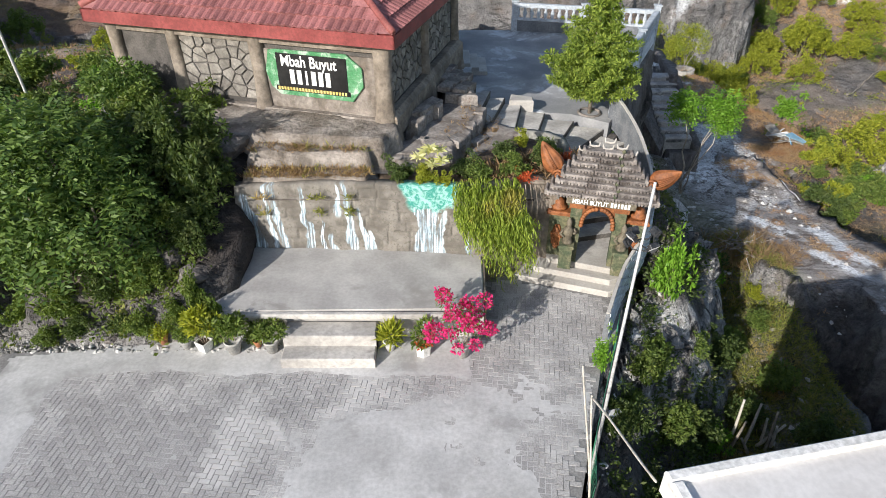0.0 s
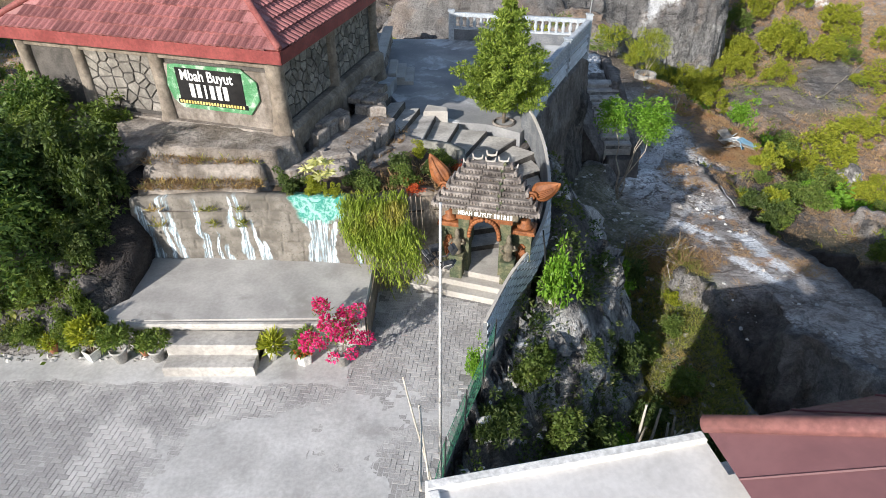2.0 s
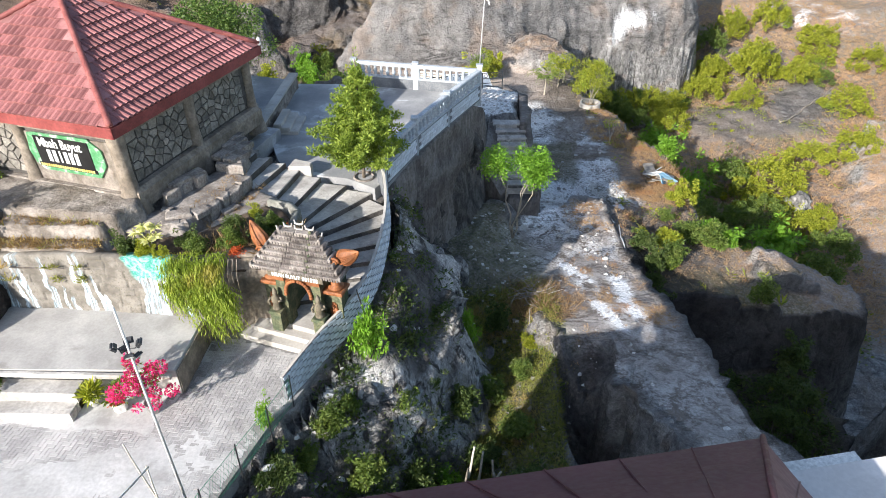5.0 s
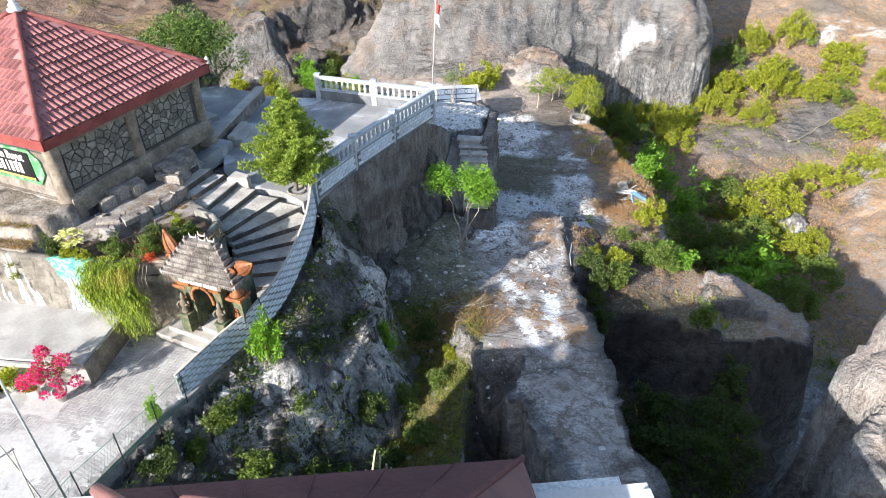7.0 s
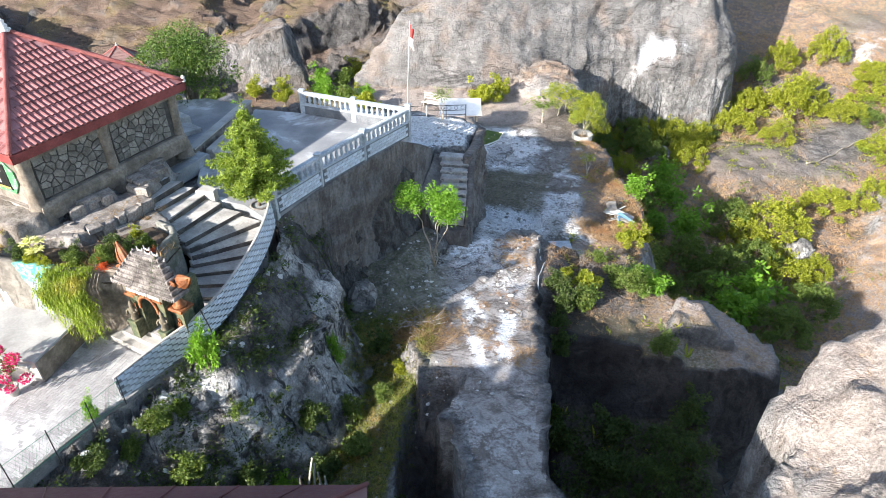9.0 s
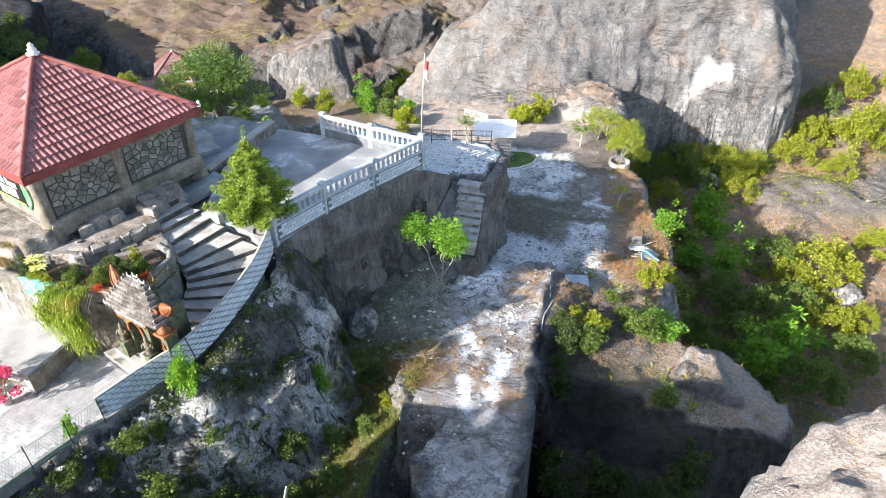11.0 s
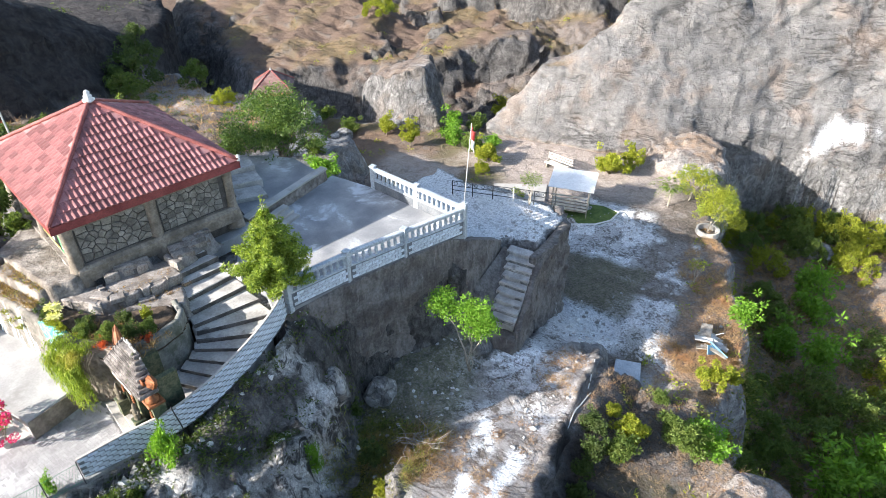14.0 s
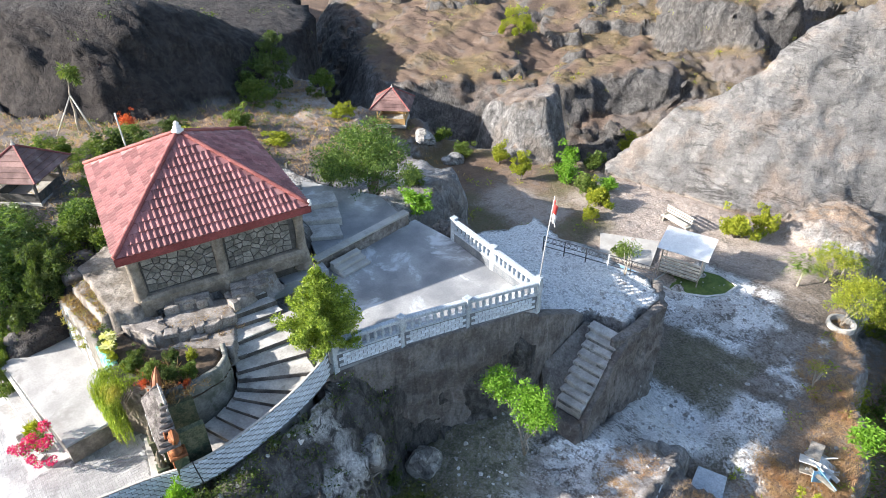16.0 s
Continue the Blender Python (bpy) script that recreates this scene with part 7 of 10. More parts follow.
def crown(name, blobs, n, leaf, material, seed, droop=0.25, frond=0, slim=0.42):
    """A crown of leaves over clumps (x, y, z, radius, flatness). frond: leaflets to a spray, or 0 for single leaves."""
    r = np.random.RandomState(seed)
    blobs = np.asarray(blobs, float)
    wgt = blobs[:, 3] ** 2
    pick = r.choice(len(blobs), n, p=wgt / wgt.sum())
    dirs = r.normal(size=(n, 3))
    dirs /= np.linalg.norm(dirs, axis=1, keepdims=True)
    rad = blobs[pick, 3] * (0.45 + 0.6 * r.rand(n) ** 0.6)
    c = blobs[pick, :3] + dirs * rad[:, None] * np.stack([np.ones(n), np.ones(n), blobs[pick, 4]], -1)
    out = dirs + r.normal(size=(n, 3)) * 0.5 + np.array([0, 0, -droop])
    size = leaf * (0.65 + 0.7 * r.rand(n))
    if frond:
        o = out / np.linalg.norm(out, axis=1, keepdims=True)
        side = np.cross(o, np.array([0, 0, 1.0]) + 0.2 * r.normal(size=(n, 3)))
        side /= np.maximum(np.linalg.norm(side, axis=1, keepdims=True), 1e-6)
        cs, ds, ss = [], [], []
        for q in range(frond):
            t = (q + 0.5) / frond
            base = c + o * (size * 3.2 * t)[:, None] + np.array([0, 0, -1.0]) * (size * 1.1 * t * t)[:, None]
            for sg in (-1, 1):
                cs.append(base)
                ds.append(side * sg + o * 0.55 + np.array([0, 0, -0.25]))
                ss.append(size * (1.0 - 0.45 * abs(t - 0.35)))
        c, out, size = np.concatenate(cs), np.concatenate(ds), np.concatenate(ss)
    return leaf_mesh(name, c, out, size, size * slim, material, seed + 1)


def stems(name, tips, base_r, seed, n=7, bend=0.12):
    """A tapered trunk that splits into limbs towards the tips."""
    r = random.Random(seed)
    b = Build()
    for k, tip in enumerate(tips):
        tip = Vector(tip)
        path, rad = [], []
        for i in range(7):
            t = i / 6
            p = Vector((tip.x * t ** 1.4, tip.y * t ** 1.4, tip.z * t))
            if 0 < i < 6:
                p += Vector((r.uniform(-1, 1), r.uniform(-1, 1), 0)) * bend * tip.length * 0.25
            path.append(p)
            rad.append(base_r * (1 - 0.8 * t) * (1.0 if k == 0 else 0.75))
        b.tube(path, rad, n)
    return b


def ball_clumps(r, n, spread, zc, rad, flat=0.8):
    out = []
    for i in range(n):
        a_ = 2 * math.pi * i / n + r.uniform(-0.4, 0.4)
        q = spread * r.uniform(0.25, 1.0)
        out.append((q * math.cos(a_), q * math.sin(a_), zc + r.uniform(-0.5, 0.5) * spread * 0.7, rad * r.uniform(0.65, 1.15), flat))
    return out


KINDS = {  # leaf material, leaf length, count, drooping, leaflets, words
    'Y': (L_YELLOW, 0.075, 3600, 0.1, 0, "yellow-green sunlit bush of small leaves"),
    'M': (L_MID, 0.08, 3000, 0.2, 0, "mid-green leafy bush growing on rock"),
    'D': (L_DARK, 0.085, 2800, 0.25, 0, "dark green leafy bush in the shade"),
    'L': (L_LIGHT, 0.085, 1800, 0.3, 0, "bright green young shrub"),
    'R': (L_RED, 0.09, 900, 0.2, 0, "red-orange leafed garden shrub"),
}
BUSH = {}
for kk, (lm, leaf, cnt, droop, fr, words) in KINDS.items():
    for var in range(4):
        r = random.Random(ord(kk) * 131 + var * 17)
        bl = ball_clumps(r, 10 + 3 * var, 0.40, 0.40, 0.15, 0.8) + ball_clumps(r, 5, 0.15, 0.62, 0.14, 0.9) + [(0, 0, 0.42, 0.24, 0.8)]
        bl = [(x * r.uniform(0.75, 1.3), y * r.uniform(0.75, 1.3), max(z * r.uniform(0.7, 1.3), 0.12), q * r.uniform(0.6, 1.05), f) for x, y, z, q, f in bl]
        for _ in range(6):
            a_ = r.uniform(0, 6.28)
            bl.append((0.5 * math.cos(a_) * r.uniform(0.5, 1.1), 0.5 * math.sin(a_) * r.uniform(0.5, 1.1), r.uniform(0.3, 0.95), 0.08, 1.0))
        if var == 3:
            bl = [(x * 0.75, y * 0.75, z * 1.25 + 0.1, q * 0.85, f) for x, y, z, q, f in bl]
        tips = [(x * 0.9, y * 0.9, z) for x, y, z, q, f in bl[:5]]
        BUSH[kk, var] = (stems("stems", tips, 0.028, var).mesh("stem", M_BARK, True), crown("crown", bl, cnt, leaf, lm, var * 7 + ord(kk), droop, fr))
for kk in 'YMD':      # wide bushes: many ragged sprays of small leaves
    lm, leaf, cnt, droop, fr, words = KINDS[kk]
    for var in range(4):
        r = random.Random(ord(kk) * 57 + var * 5)
        bl = []
        for _ in range(46):
            a_, q = r.uniform(0, 6.28), 0.52 * r.random() ** 0.6
            top = 0.78 * (1 - (q / 0.62) ** 2) * r.uniform(0.55, 1.1)
            bl.append((q * math.cos(a_), q * math.sin(a_), max(top, 0.08), r.uniform(0.035, 0.095), r.uniform(0.6, 1.3)))
        for _ in range(12):
            a_, q = r.uniform(0, 6.28), r.uniform(0.1, 0.5)
            bl.append((q * math.cos(a_), q * math.sin(a_), r.uniform(0.55, 0.95) * (1 - 0.6 * q), 0.035, 1.6))
        tips = [(x * 0.9, y * 0.9, z) for x, y, z, q, f in bl[:9]]
        BUSH[kk + 'big', var] = (stems("stems", tips, 0.012, var).mesh("stem", M_BARK, True), crown("crown", bl, 7000, 0.042, lm, var * 7 + ord(kk), droop, fr))
bush_no = 0


def bush(x, y, w, kind, h=None, sink=0.06, z=None, name="bush", words=None, cat="bush", group=""):
    """One bush of width w standing on the ground."""
    global bush_no
    bush_no += 1
    r = random.Random(bush_no * 31)
    st, cr = BUSH[kind + 'big', bush_no % 4] if w > 2.4 and kind in 'YMD' else BUSH[kind, bush_no % 4]
    gz_ = ground_z(x, y) if z is None else z
    e = thing(name, words or KINDS[kind][5], cat, (x, y, gz_ - sink * w), r.uniform(0, 360), group)
    hh = (h or w * 0.8) / 0.85
    e.scale = (w * r.uniform(0.85, 1.15), w * r.uniform(0.85, 1.15), hh * r.uniform(0.85, 1.15))
    part("stem", st, None, e)
    part("crown", cr, None, e)
    return e


# valley and quarry rim
for x, y, w, kd in ((38.9, 69.8, 5.6, 'Y'), (41.2, 73.3, 5.0, 'Y'), (48.4, 75.7, 4.6, 'Y'), (32.9, 66.2, 3.9, 'Y'), (34.9, 70.7, 3.6, 'Y'), (32.7, 46.4, 5.2, 'Y'), (30.4, 45.0, 3.6, 'Y'), (32.5, 40.4, 3.3, 'Y'),
                    (38.2, 51.5, 3.8, 'Y'), (42.4, 52.4, 4.4, 'Y'), (29.0, 63.6, 3.6, 'Y'), (18.6, 60.0, 3.3, 'Y'), (8.9, 49.5, 2.4, 'Y'), (17.3, 24.8, 1.6, 'Y')):
    bush(x, y, w, kd)
for x, y, w, kd in ((29.9, 64.4, 3.0, 'M'), (25.2, 62.0, 3.0, 'M'), (24.7, 53.4, 3.2, 'L'), (32.8, 36.2, 3.6, 'M'), (25.9, 44.5, 3.6, 'L'), (22.9, 27.6, 2.2, 'D'), (30.7, 42.0, 3.4, 'M'), (19.6, 25.6, 1.8, 'M'),
                    (20.7, 21.5, 1.5, 'M'), (21.4, 18.5, 2.6, 'D'), (20.2, 16.5, 2.8, 'D'), (19.0, 19.2, 2.0, 'D'), (22.2, 20.2, 2.0, 'D'), (18.7, 17.2, 1.9, 'D'), (18.0, 14.5, 2.2, 'D'), (20.6, 13.0, 2.4, 'D')):
    bush(x, y, w, kd)
for x, y, w, kd in ((23.1, 58.7, 3.4, 'M'), (25.0, 50.4, 3.0, 'L'), (21.6, 50.0, 2.8, 'M'), (34.6, 41.5, 2.8, 'Y'), (25.7, 41.5, 3.6, 'M'), (20.6, 26.4, 1.9, 'L'), (26.3, 62.0, 4.0, 'Y'),
                    (22.4, 61.4, 3.8, 'M'), (27.8, 40.0, 4.4, 'M'), (29.2, 36.3, 4.4, 'L'), (26.2, 37.4, 4.0, 'M'), (29.9, 33.0, 4.2, 'M'), (27.2, 33.6, 3.6, 'L'), (25.6, 30.4, 3.4, 'M'), (24.2, 34.0, 3.2, 'M'), (29.4, 47.0, 3.4, 'M')):
    bush(x, y, w, kd)
for x, y, w, kd in ((23.6, 45.6, 3.2, 'L'), (22.6, 39.8, 2.8, 'M'), (23.0, 36.0, 3.0, 'M'), (22.3, 32.0, 2.6, 'M'), (27.5, 57.0, 3.2, 'Y'), (22.8, 48.0, 2.6, 'M'), (21.4, 54.8, 2.8, 'Y'), (36.5, 63.4, 3.2, 'Y'), (46.0, 62.0, 4.0, 'Y'), (44.5, 70.0, 4.0, 'Y'), (19.8, 56.6, 2.6, 'M'), (20.1, 45.4, 1.6, 'M'), (20.9, 41.0, 1.8, 'L'), (18.9, 47.6, 2.4, 'Y')):
    bush(x, y, w, kd)
for x, y, w, kd in ((40.0, 80.0, 4.4, 'Y'), (45.5, 82.0, 5.0, 'Y'), (36.5, 76.5, 4.0, 'M'), (50.0, 78.5, 4.4, 'Y'), (36.0, 72.5, 3.4, 'Y'), (54.0, 74.0, 4.4, 'Y'), (47.0, 70.5, 3.2, 'M')):
    bush(x, y, w, kd)
# along the foot of the cliff and in the gap beside the ridge
for x, y, w, kd in ((17.6, 57.4, 2.8, 'Y'), (19.6, 59.4, 3.2, 'M'), (21.0, 60.6, 2.6, 'Y'), (23.6, 61.4, 3.4, 'Y'), (25.8, 63.0, 3.0, 'M'), (28.6, 62.2, 3.2, 'Y'), (24.0, 57.0, 2.8, 'M'), (27.0, 59.0, 2.6, 'Y'),
                    (15.9, 23.9, 1.2, 'D'), (16.2, 22.2, 1.2, 'D'), (21.6, 34.2, 1.8, 'M'), (20.4, 36.0, 2.0, 'L'), (19.8, 30.6, 1.6, 'Y'), (20.2, 39.4, 2.2, 'M'), (19.0, 43.0, 2.0, 'Y'), (18.6, 46.4, 2.2, 'M')):
    bush(x, y, w, kd)
# the hollow to the north-west
for x, y, w, kd in ((-4.1, 31.7, 2.2, 'L'), (-20.6, 39.6, 2.6, 'Y'), (4.3, 42.1, 1.2, 'M'), (4.4, 37.2, 1.6, 'M'), (10.0, 51.4, 2.0, 'Y'), (-0.2, 46.8, 2.4, 'Y'), (-4.3, 48.5, 2.4, 'L'), (-6.9, 46.0, 2.0, 'Y'), (-29.0, 37.5, 4.6, 'D'), (-31.5, 40.5, 4.8, 'D'), (-27.0, 36.0, 3.4, 'M'), (-28.0, 46.5, 4.0, 'M'),
                    (-24.8, 50.0, 3.6, 'M'), (-17.2, 47.4, 2.0, 'Y'), (-25.8, 24.8, 1.3, 'R'), (-26.0, 70.0, 4.0, 'Y'), (-2.0, 48.0, 2.0, 'M'), (-1.0, 49.4, 1.8, 'L'), (-27.9, 43.2, 3.4, 'M'), (-10.0, 47.2, 1.8, 'Y'), (0.2, 45.0, 1.4, 'Y'), (-13.0, 46.0, 1.8, 'M'), (-8.8, 33.0, 2.6, 'M'), (-5.2, 50.2, 2.2, 'L'), (-3.6, 51.6, 2.0, 'M'), (-5.8, 53.4, 2.4, 'M'), (-3.2, 55.0, 2.2, 'D'), (-12.6, 57.6, 2.6, 'Y'), (-15.6, 46.2, 1.8, 'M'), (-34.0, 51.6, 3.6, 'D'), (-31.0, 50.4, 3.0, 'M'), (-28.6, 53.0, 2.2, 'Y'), (-24.6, 54.8, 2.4, 'L'), (-19.0, 57.2, 2.0, 'Y'), (-10.4, 58.8, 2.2, 'Y'), (-6.4, 63.0, 2.4, 'Y'), (-5.0, 58.6, 2.0, 'L')):
    bush(x, y, w, kd)
# gully and the rock slope under the wall
for x, y, w, kd, hh in ((5.35, 12.15, 0.95, 'L', 1.7), (8.0, 15.6, 0.9, 'L', 1.5), (3.25, 9.55, 0.55, 'L', 0.9), (7.4, 11.4, 1.1, 'L', 1.2), (4.6, 10.3, 1.1, 'M', 1.0), (3.6, 8.7, 1.1, 'D', 0.8), (5.4, 9.9, 1.3, 'M', 0.9), (6.6, 10.9, 1.1, 'D', 0.9),
                        (7.9, 13.4, 1.3, 'D', 1.0), (8.7, 14.6, 1.2, 'M', 0.9), (9.2, 17.6, 1.3, 'D', 1.0), (4.9, 10.9, 0.8, 'M', 0.8), (4.05, 9.5, 0.8, 'M', 0.7), (2.75, 7.6, 0.6, 'M', 0.6), (7.3, 19.0, 0.8, 'D', 0.7), (6.2, 11.8, 0.9, 'M', 0.8), (8.6, 12.3, 1.2, 'D', 1.0), (7.0, 13.0, 0.9, 'D', 0.7),
                        (9.6, 13.0, 1.2, 'M', 0.8), (9.9, 11.0, 1.2, 'D', 1.0), (11.4, 11.6, 1.1, 'M', 1.3), (4.2, 8.0, 1.0, 'D', 0.8), (9.9, 15.3, 1.0, 'M', 0.6), (10.3, 16.6, 0.8, 'Y', 0.5), (6.1, 8.6, 1.2, 'D', 0.9)):
    bush(x, y, w, kd, hh)
# along the foot of the ridge above the pit
for x, y, w, kd, hh in ((16.4, 25.6, 0.9, 'Y', 0.7), (16.3, 22.8, 1.2, 'D', 1.1), (16.4, 21.4, 1.2, 'D', 1.1), (17.5, 25.2, 1.2, 'Y', 0.9), (18.9, 26.2, 1.5, 'M', 1.1),
                        (18.0, 27.4, 1.0, 'M', 0.7), (20.0, 26.9, 1.4, 'L', 1.1), (17.2, 23.6, 1.4, 'M', 1.3), (16.4, 20.0, 1.4, 'M', 1.4), (16.7, 18.4, 1.5, 'D', 1.5), (20.7, 31.6, 1.0, 'Y', 0.8), (21.0, 30.6, 1.0, 'Y', 0.8)):
    bush(x, y, w, kd, hh)
# mound, ledges and the ground west of the house
for x, y, w, kd, hh in ((-7.9, 13.6, 1.8, 'D', 1.3), (-6.6, 13.4, 1.6, 'D', 1.1), (-9.1, 12.5, 2.0, 'D', 1.4), (-6.2, 15.6, 1.2, 'M', 1.0), (-7.4, 14.9, 1.5, 'M', 1.1), (-5.5, 13.4, 1.5, 'D', 1.2), (-5.4, 12.2, 1.2, 'D', 0.9), (-6.6, 11.0, 1.0, 'M', 0.8), (-8.3, 10.9, 1.2, 'M', 0.8), (-7.4, 10.9, 0.8, 'D', 0.7),
                        (-9.4, 11.2, 1.2, 'M', 0.9), (-10.4, 15.0, 2.0, 'D', 1.6), (-16.0, 22.0, 2.4, 'D', 1.8), (-13.5, 25.5, 2.6, 'M', 2.0), (-17.0, 26.0, 2.4, 'M', 1.8), (-12.0, 13.0, 2.0, 'M', 1.5), (-20.6, 20.5, 3.0, 'M', 2.0), (-23.0, 18.6, 3.0, 'M', 2.2), (-10.9, 20.6, 1.8, 'L', 1.8), (-11.2, 18.0, 1.8, 'M', 1.4),
                        (-14.0, 17.0, 2.2, 'D', 1.6), (-1.3, 13.5, 0.8, 'D', 0.8), (-6.0, 12.2, 0.9, 'M', 0.8), (-5.5, 12.7, 1.3, 'D', 1.5), (-5.3, 13.2, 1.2, 'D', 1.4), (-6.1, 13.0, 1.4, 'D', 1.5), (-5.7, 11.7, 1.1, 'D', 1.1), (-6.7, 12.2, 1.3, 'D', 1.4)):
    bush(x, y, w, kd, hh)
for x, y, w, kd, hh in ((-22.0, 23.5, 2.6, 'M', 1.6), (-19.5, 21.5, 2.4, 'D', 1.6), (-16.5, 19.2, 2.6, 'M', 1.8), (-23.5, 27.0, 2.2, 'D', 1.3), (-13.2, 20.0, 2.2, 'M', 1.5), (-11.8, 18.2, 1.8, 'D', 1.4), (-15.0, 14.2, 2.6, 'D', 1.8), (-18.5, 13.0, 2.6, 'M', 1.8),
                        (-20.5, 26.5, 2.0, 'Y', 1.2), (-12.5, 23.0, 1.8, 'M', 1.4), (-14.5, 27.5, 2.4, 'D', 1.6), (-21.5, 31.0, 2.4, 'M', 1.6), (-17.5, 31.5, 2.0, 'Y', 1.2), (-9.0, 29.5, 2.0, 'D', 1.5), (-11.5, 32.0, 2.2, 'M', 1.4), (-6.0, 33.5, 1.8, 'M', 1.2)):
    bush(x, y, w, kd, hh)


def tree(x, y, z, name, words, tips, base_r, blobs, n, leaf, lm, bark, seed, droop=0.25, frond=0, slim=0.42):
    e = thing(name, words, "tree", (x, y, z - 0.05))
    part("trunk", stems("trunk", tips, base_r, seed), bark, e, "", True)
    part("crown", crown("crown", blobs, n, leaf, lm, seed, droop, frond, slim), None, e)
    return e


r = random.Random(11)
# big spreading tree on the mound
bl = [(-1.8, 0.6, 2.6, 1.0, 0.7), (-0.6, 0.2, 2.9, 1.0, 0.7), (0.3, 0.5, 2.3, 0.8, 0.7), (-2.4, -0.3, 1.9, 0.9, 0.7), (-1.0, -0.5, 2.2, 1.0, 0.7), (0.4, -0.4, 1.9, 0.9, 0.7), (-2.0, -0.4, 1.1, 0.8, 0.7), (-0.9, -0.6, 1.2, 0.8, 0.7), (-3.0, 0.4, 2.5, 0.9, 0.7), (-0.4, 1.0, 2.8, 0.8, 0.7), (-1.9, 1.3, 2.8, 0.9, 0.7), (0.6, -0.3, 1.0, 0.6, 0.7), (-3.2, -0.3, 1.2, 0.7, 0.7)]
tree(-7.5, 11.6, ground_z(-7.5, 11.6), "tree", "large dark green tree with feathery leaves on the planted mound", [(b_[0] * 0.85, b_[1] * 0.85, b_[2]) for b_ in bl[:9]], 0.16, bl, 3000, 0.16, L_TREE, M_BARK, 5, 0.5, 5, 0.40)
# round tree beside the house
bl = ball_clumps(r, 9, 0.66, 1.75, 0.42) + [(0, 0, 1.9, 0.6, 0.8)]
tree(-8.05, 15.7, max(ground_z(-8.05, 15.7), 2.1), "tree", "round dense green tree beside the house", [(b_[0], b_[1], b_[2]) for b_ in bl[:6]], 0.08, bl, 4200, 0.12, L_TREE, M_BARK, 8, 0.4)
# young layered tree on the upper plaza
bl, tips = [], [(0, 0, 4.1)]
for i in range(10):
    t = i / 9
    zz, rr = 0.75 + 2.9 * t, 1.50 * (1 - t) ** 0.85 * (0.72 if i == 0 else 1.0) + 0.10
    nb_ = 8 if i < 5 else 6
    for q in range(nb_):
        a_ = q * 2 * math.pi / nb_ + i * 0.9 + r.uniform(-0.3, 0.3)
        ln_ = rr * r.uniform(0.70, 1.15)
        tips.append((ln_ * math.cos(a_), ln_ * math.sin(a_), zz + 0.25 * ln_))
        for u in (0.3, 0.5, 0.7, 0.86, 1.0):
            bl.append((ln_ * u * math.cos(a_), ln_ * u * math.sin(a_), zz + 0.25 * ln_ * u * u + r.uniform(-0.05, 0.05), (0.10 + 0.12 * (1 - t)) * (1.2 - 0.75 * abs(u - 0.6)), 0.42))
bl += [(0, 0, 3.7, 0.12, 1.6), (0.03, 0, 4.0, 0.10, 2.0), (0.03, 0, 4.25, 0.06, 2.4)]
tree(4.5, 18.65, PZ, "young_tree", "young layered evergreen tree in the upper plaza", tips[:1], 0.06, bl, 32000, 0.112, L_PINE, M_BARK, 12, -0.15, 0, 0.34)
# twin-crowned sapling at the cliff foot
bl = [(-0.95 + 0.33 * math.cos(q * 1.26), -0.85 + 0.33 * math.sin(q * 1.26), 4.35 + 0.36 * math.sin(q * 2.1), 0.20, 0.8) for q in range(8)]
bl += [(0.50 + 0.40 * math.cos(q * 1.0), -0.75 + 0.36 * math.sin(q * 1.0), 4.2 + 0.40 * math.sin(q * 2.3), 0.21, 0.8) for q in range(10)]
bl += [(1.0, -0.6, 3.75, 0.3, 0.7), (0.8, -0.7, 3.55, 0.24, 0.7)]
tree(10.1, 23.85, ground_z(10.1, 23.85), "sapling", "slender sapling with two bright feathery crowns", [(-0.95, -0.85, 4.3), (0.4, -0.75, 4.1), (1.0, -0.6, 3.8), (0.6, -0.6, 4.0)], 0.05, bl, 1250, 0.105, L_LIGHT, M_PALEBARK, 21, 0.5, 3, 0.62)
# broad tree behind the house
bl = ball_clumps(r, 17, 2.1, 2.7, 0.85, 0.7) + ball_clumps(r, 8, 1.2, 3.9, 0.8, 0.8) + ball_clumps(r, 6, 2.3, 1.5, 0.6, 0.8)
tree(-3.2, 27.6, ground_z(-3.2, 27.6), "tree", "broad grey-green tree behind the house", [(b_[0], b_[1], b_[2]) for b_ in bl[:8]], 0.15, bl, 16000, 0.13, L_TREE, M_BARK, 31, 0.25)
# bright small tree west of the house
bl = ball_clumps(r, 7, 0.7, 1.6, 0.5)
tree(-10.6, 22.4, ground_z(-10.6, 22.4), "small_tree", "small bright green tree west of the house", [(b_[0], b_[1], b_[2]) for b_ in bl[:5]], 0.06, bl, 2600, 0.13, L_LIGHT, M_BARK, 41, 0.3)
# propped young palm far behind
tree(-26.4, 21.8, ground_z(-26.4, 21.8), "young_palm", "thin propped palm with a small green tuft", [(0.3, 0.2, 4.2)], 0.10, [(0.35, 0.25, 4.25, 0.28, 1.4), (0.6, 0.45, 4.15, 0.3, 1.2), (0.8, 0.6, 3.85, 0.24, 1.3)], 420, 0.36, L_MID, M_PALEBARK, 51, 0.6, 0, 0.2)
for a_ in (0.4, 2.4, 4.4):
    o = tagged(obj("prop_pole", Build().tube([(1.4 * math.cos(a_), 1.4 * math.sin(a_), 0), (0.2, 0.1, 2.6)], 0.05, 6), M_BAMBOO, soft=True), "bamboo pole propping the young palm", "prop pole", "props of the palm")
    o.location = (-26.4, 21.8, ground_z(-26.4, 21.8) - 0.05)
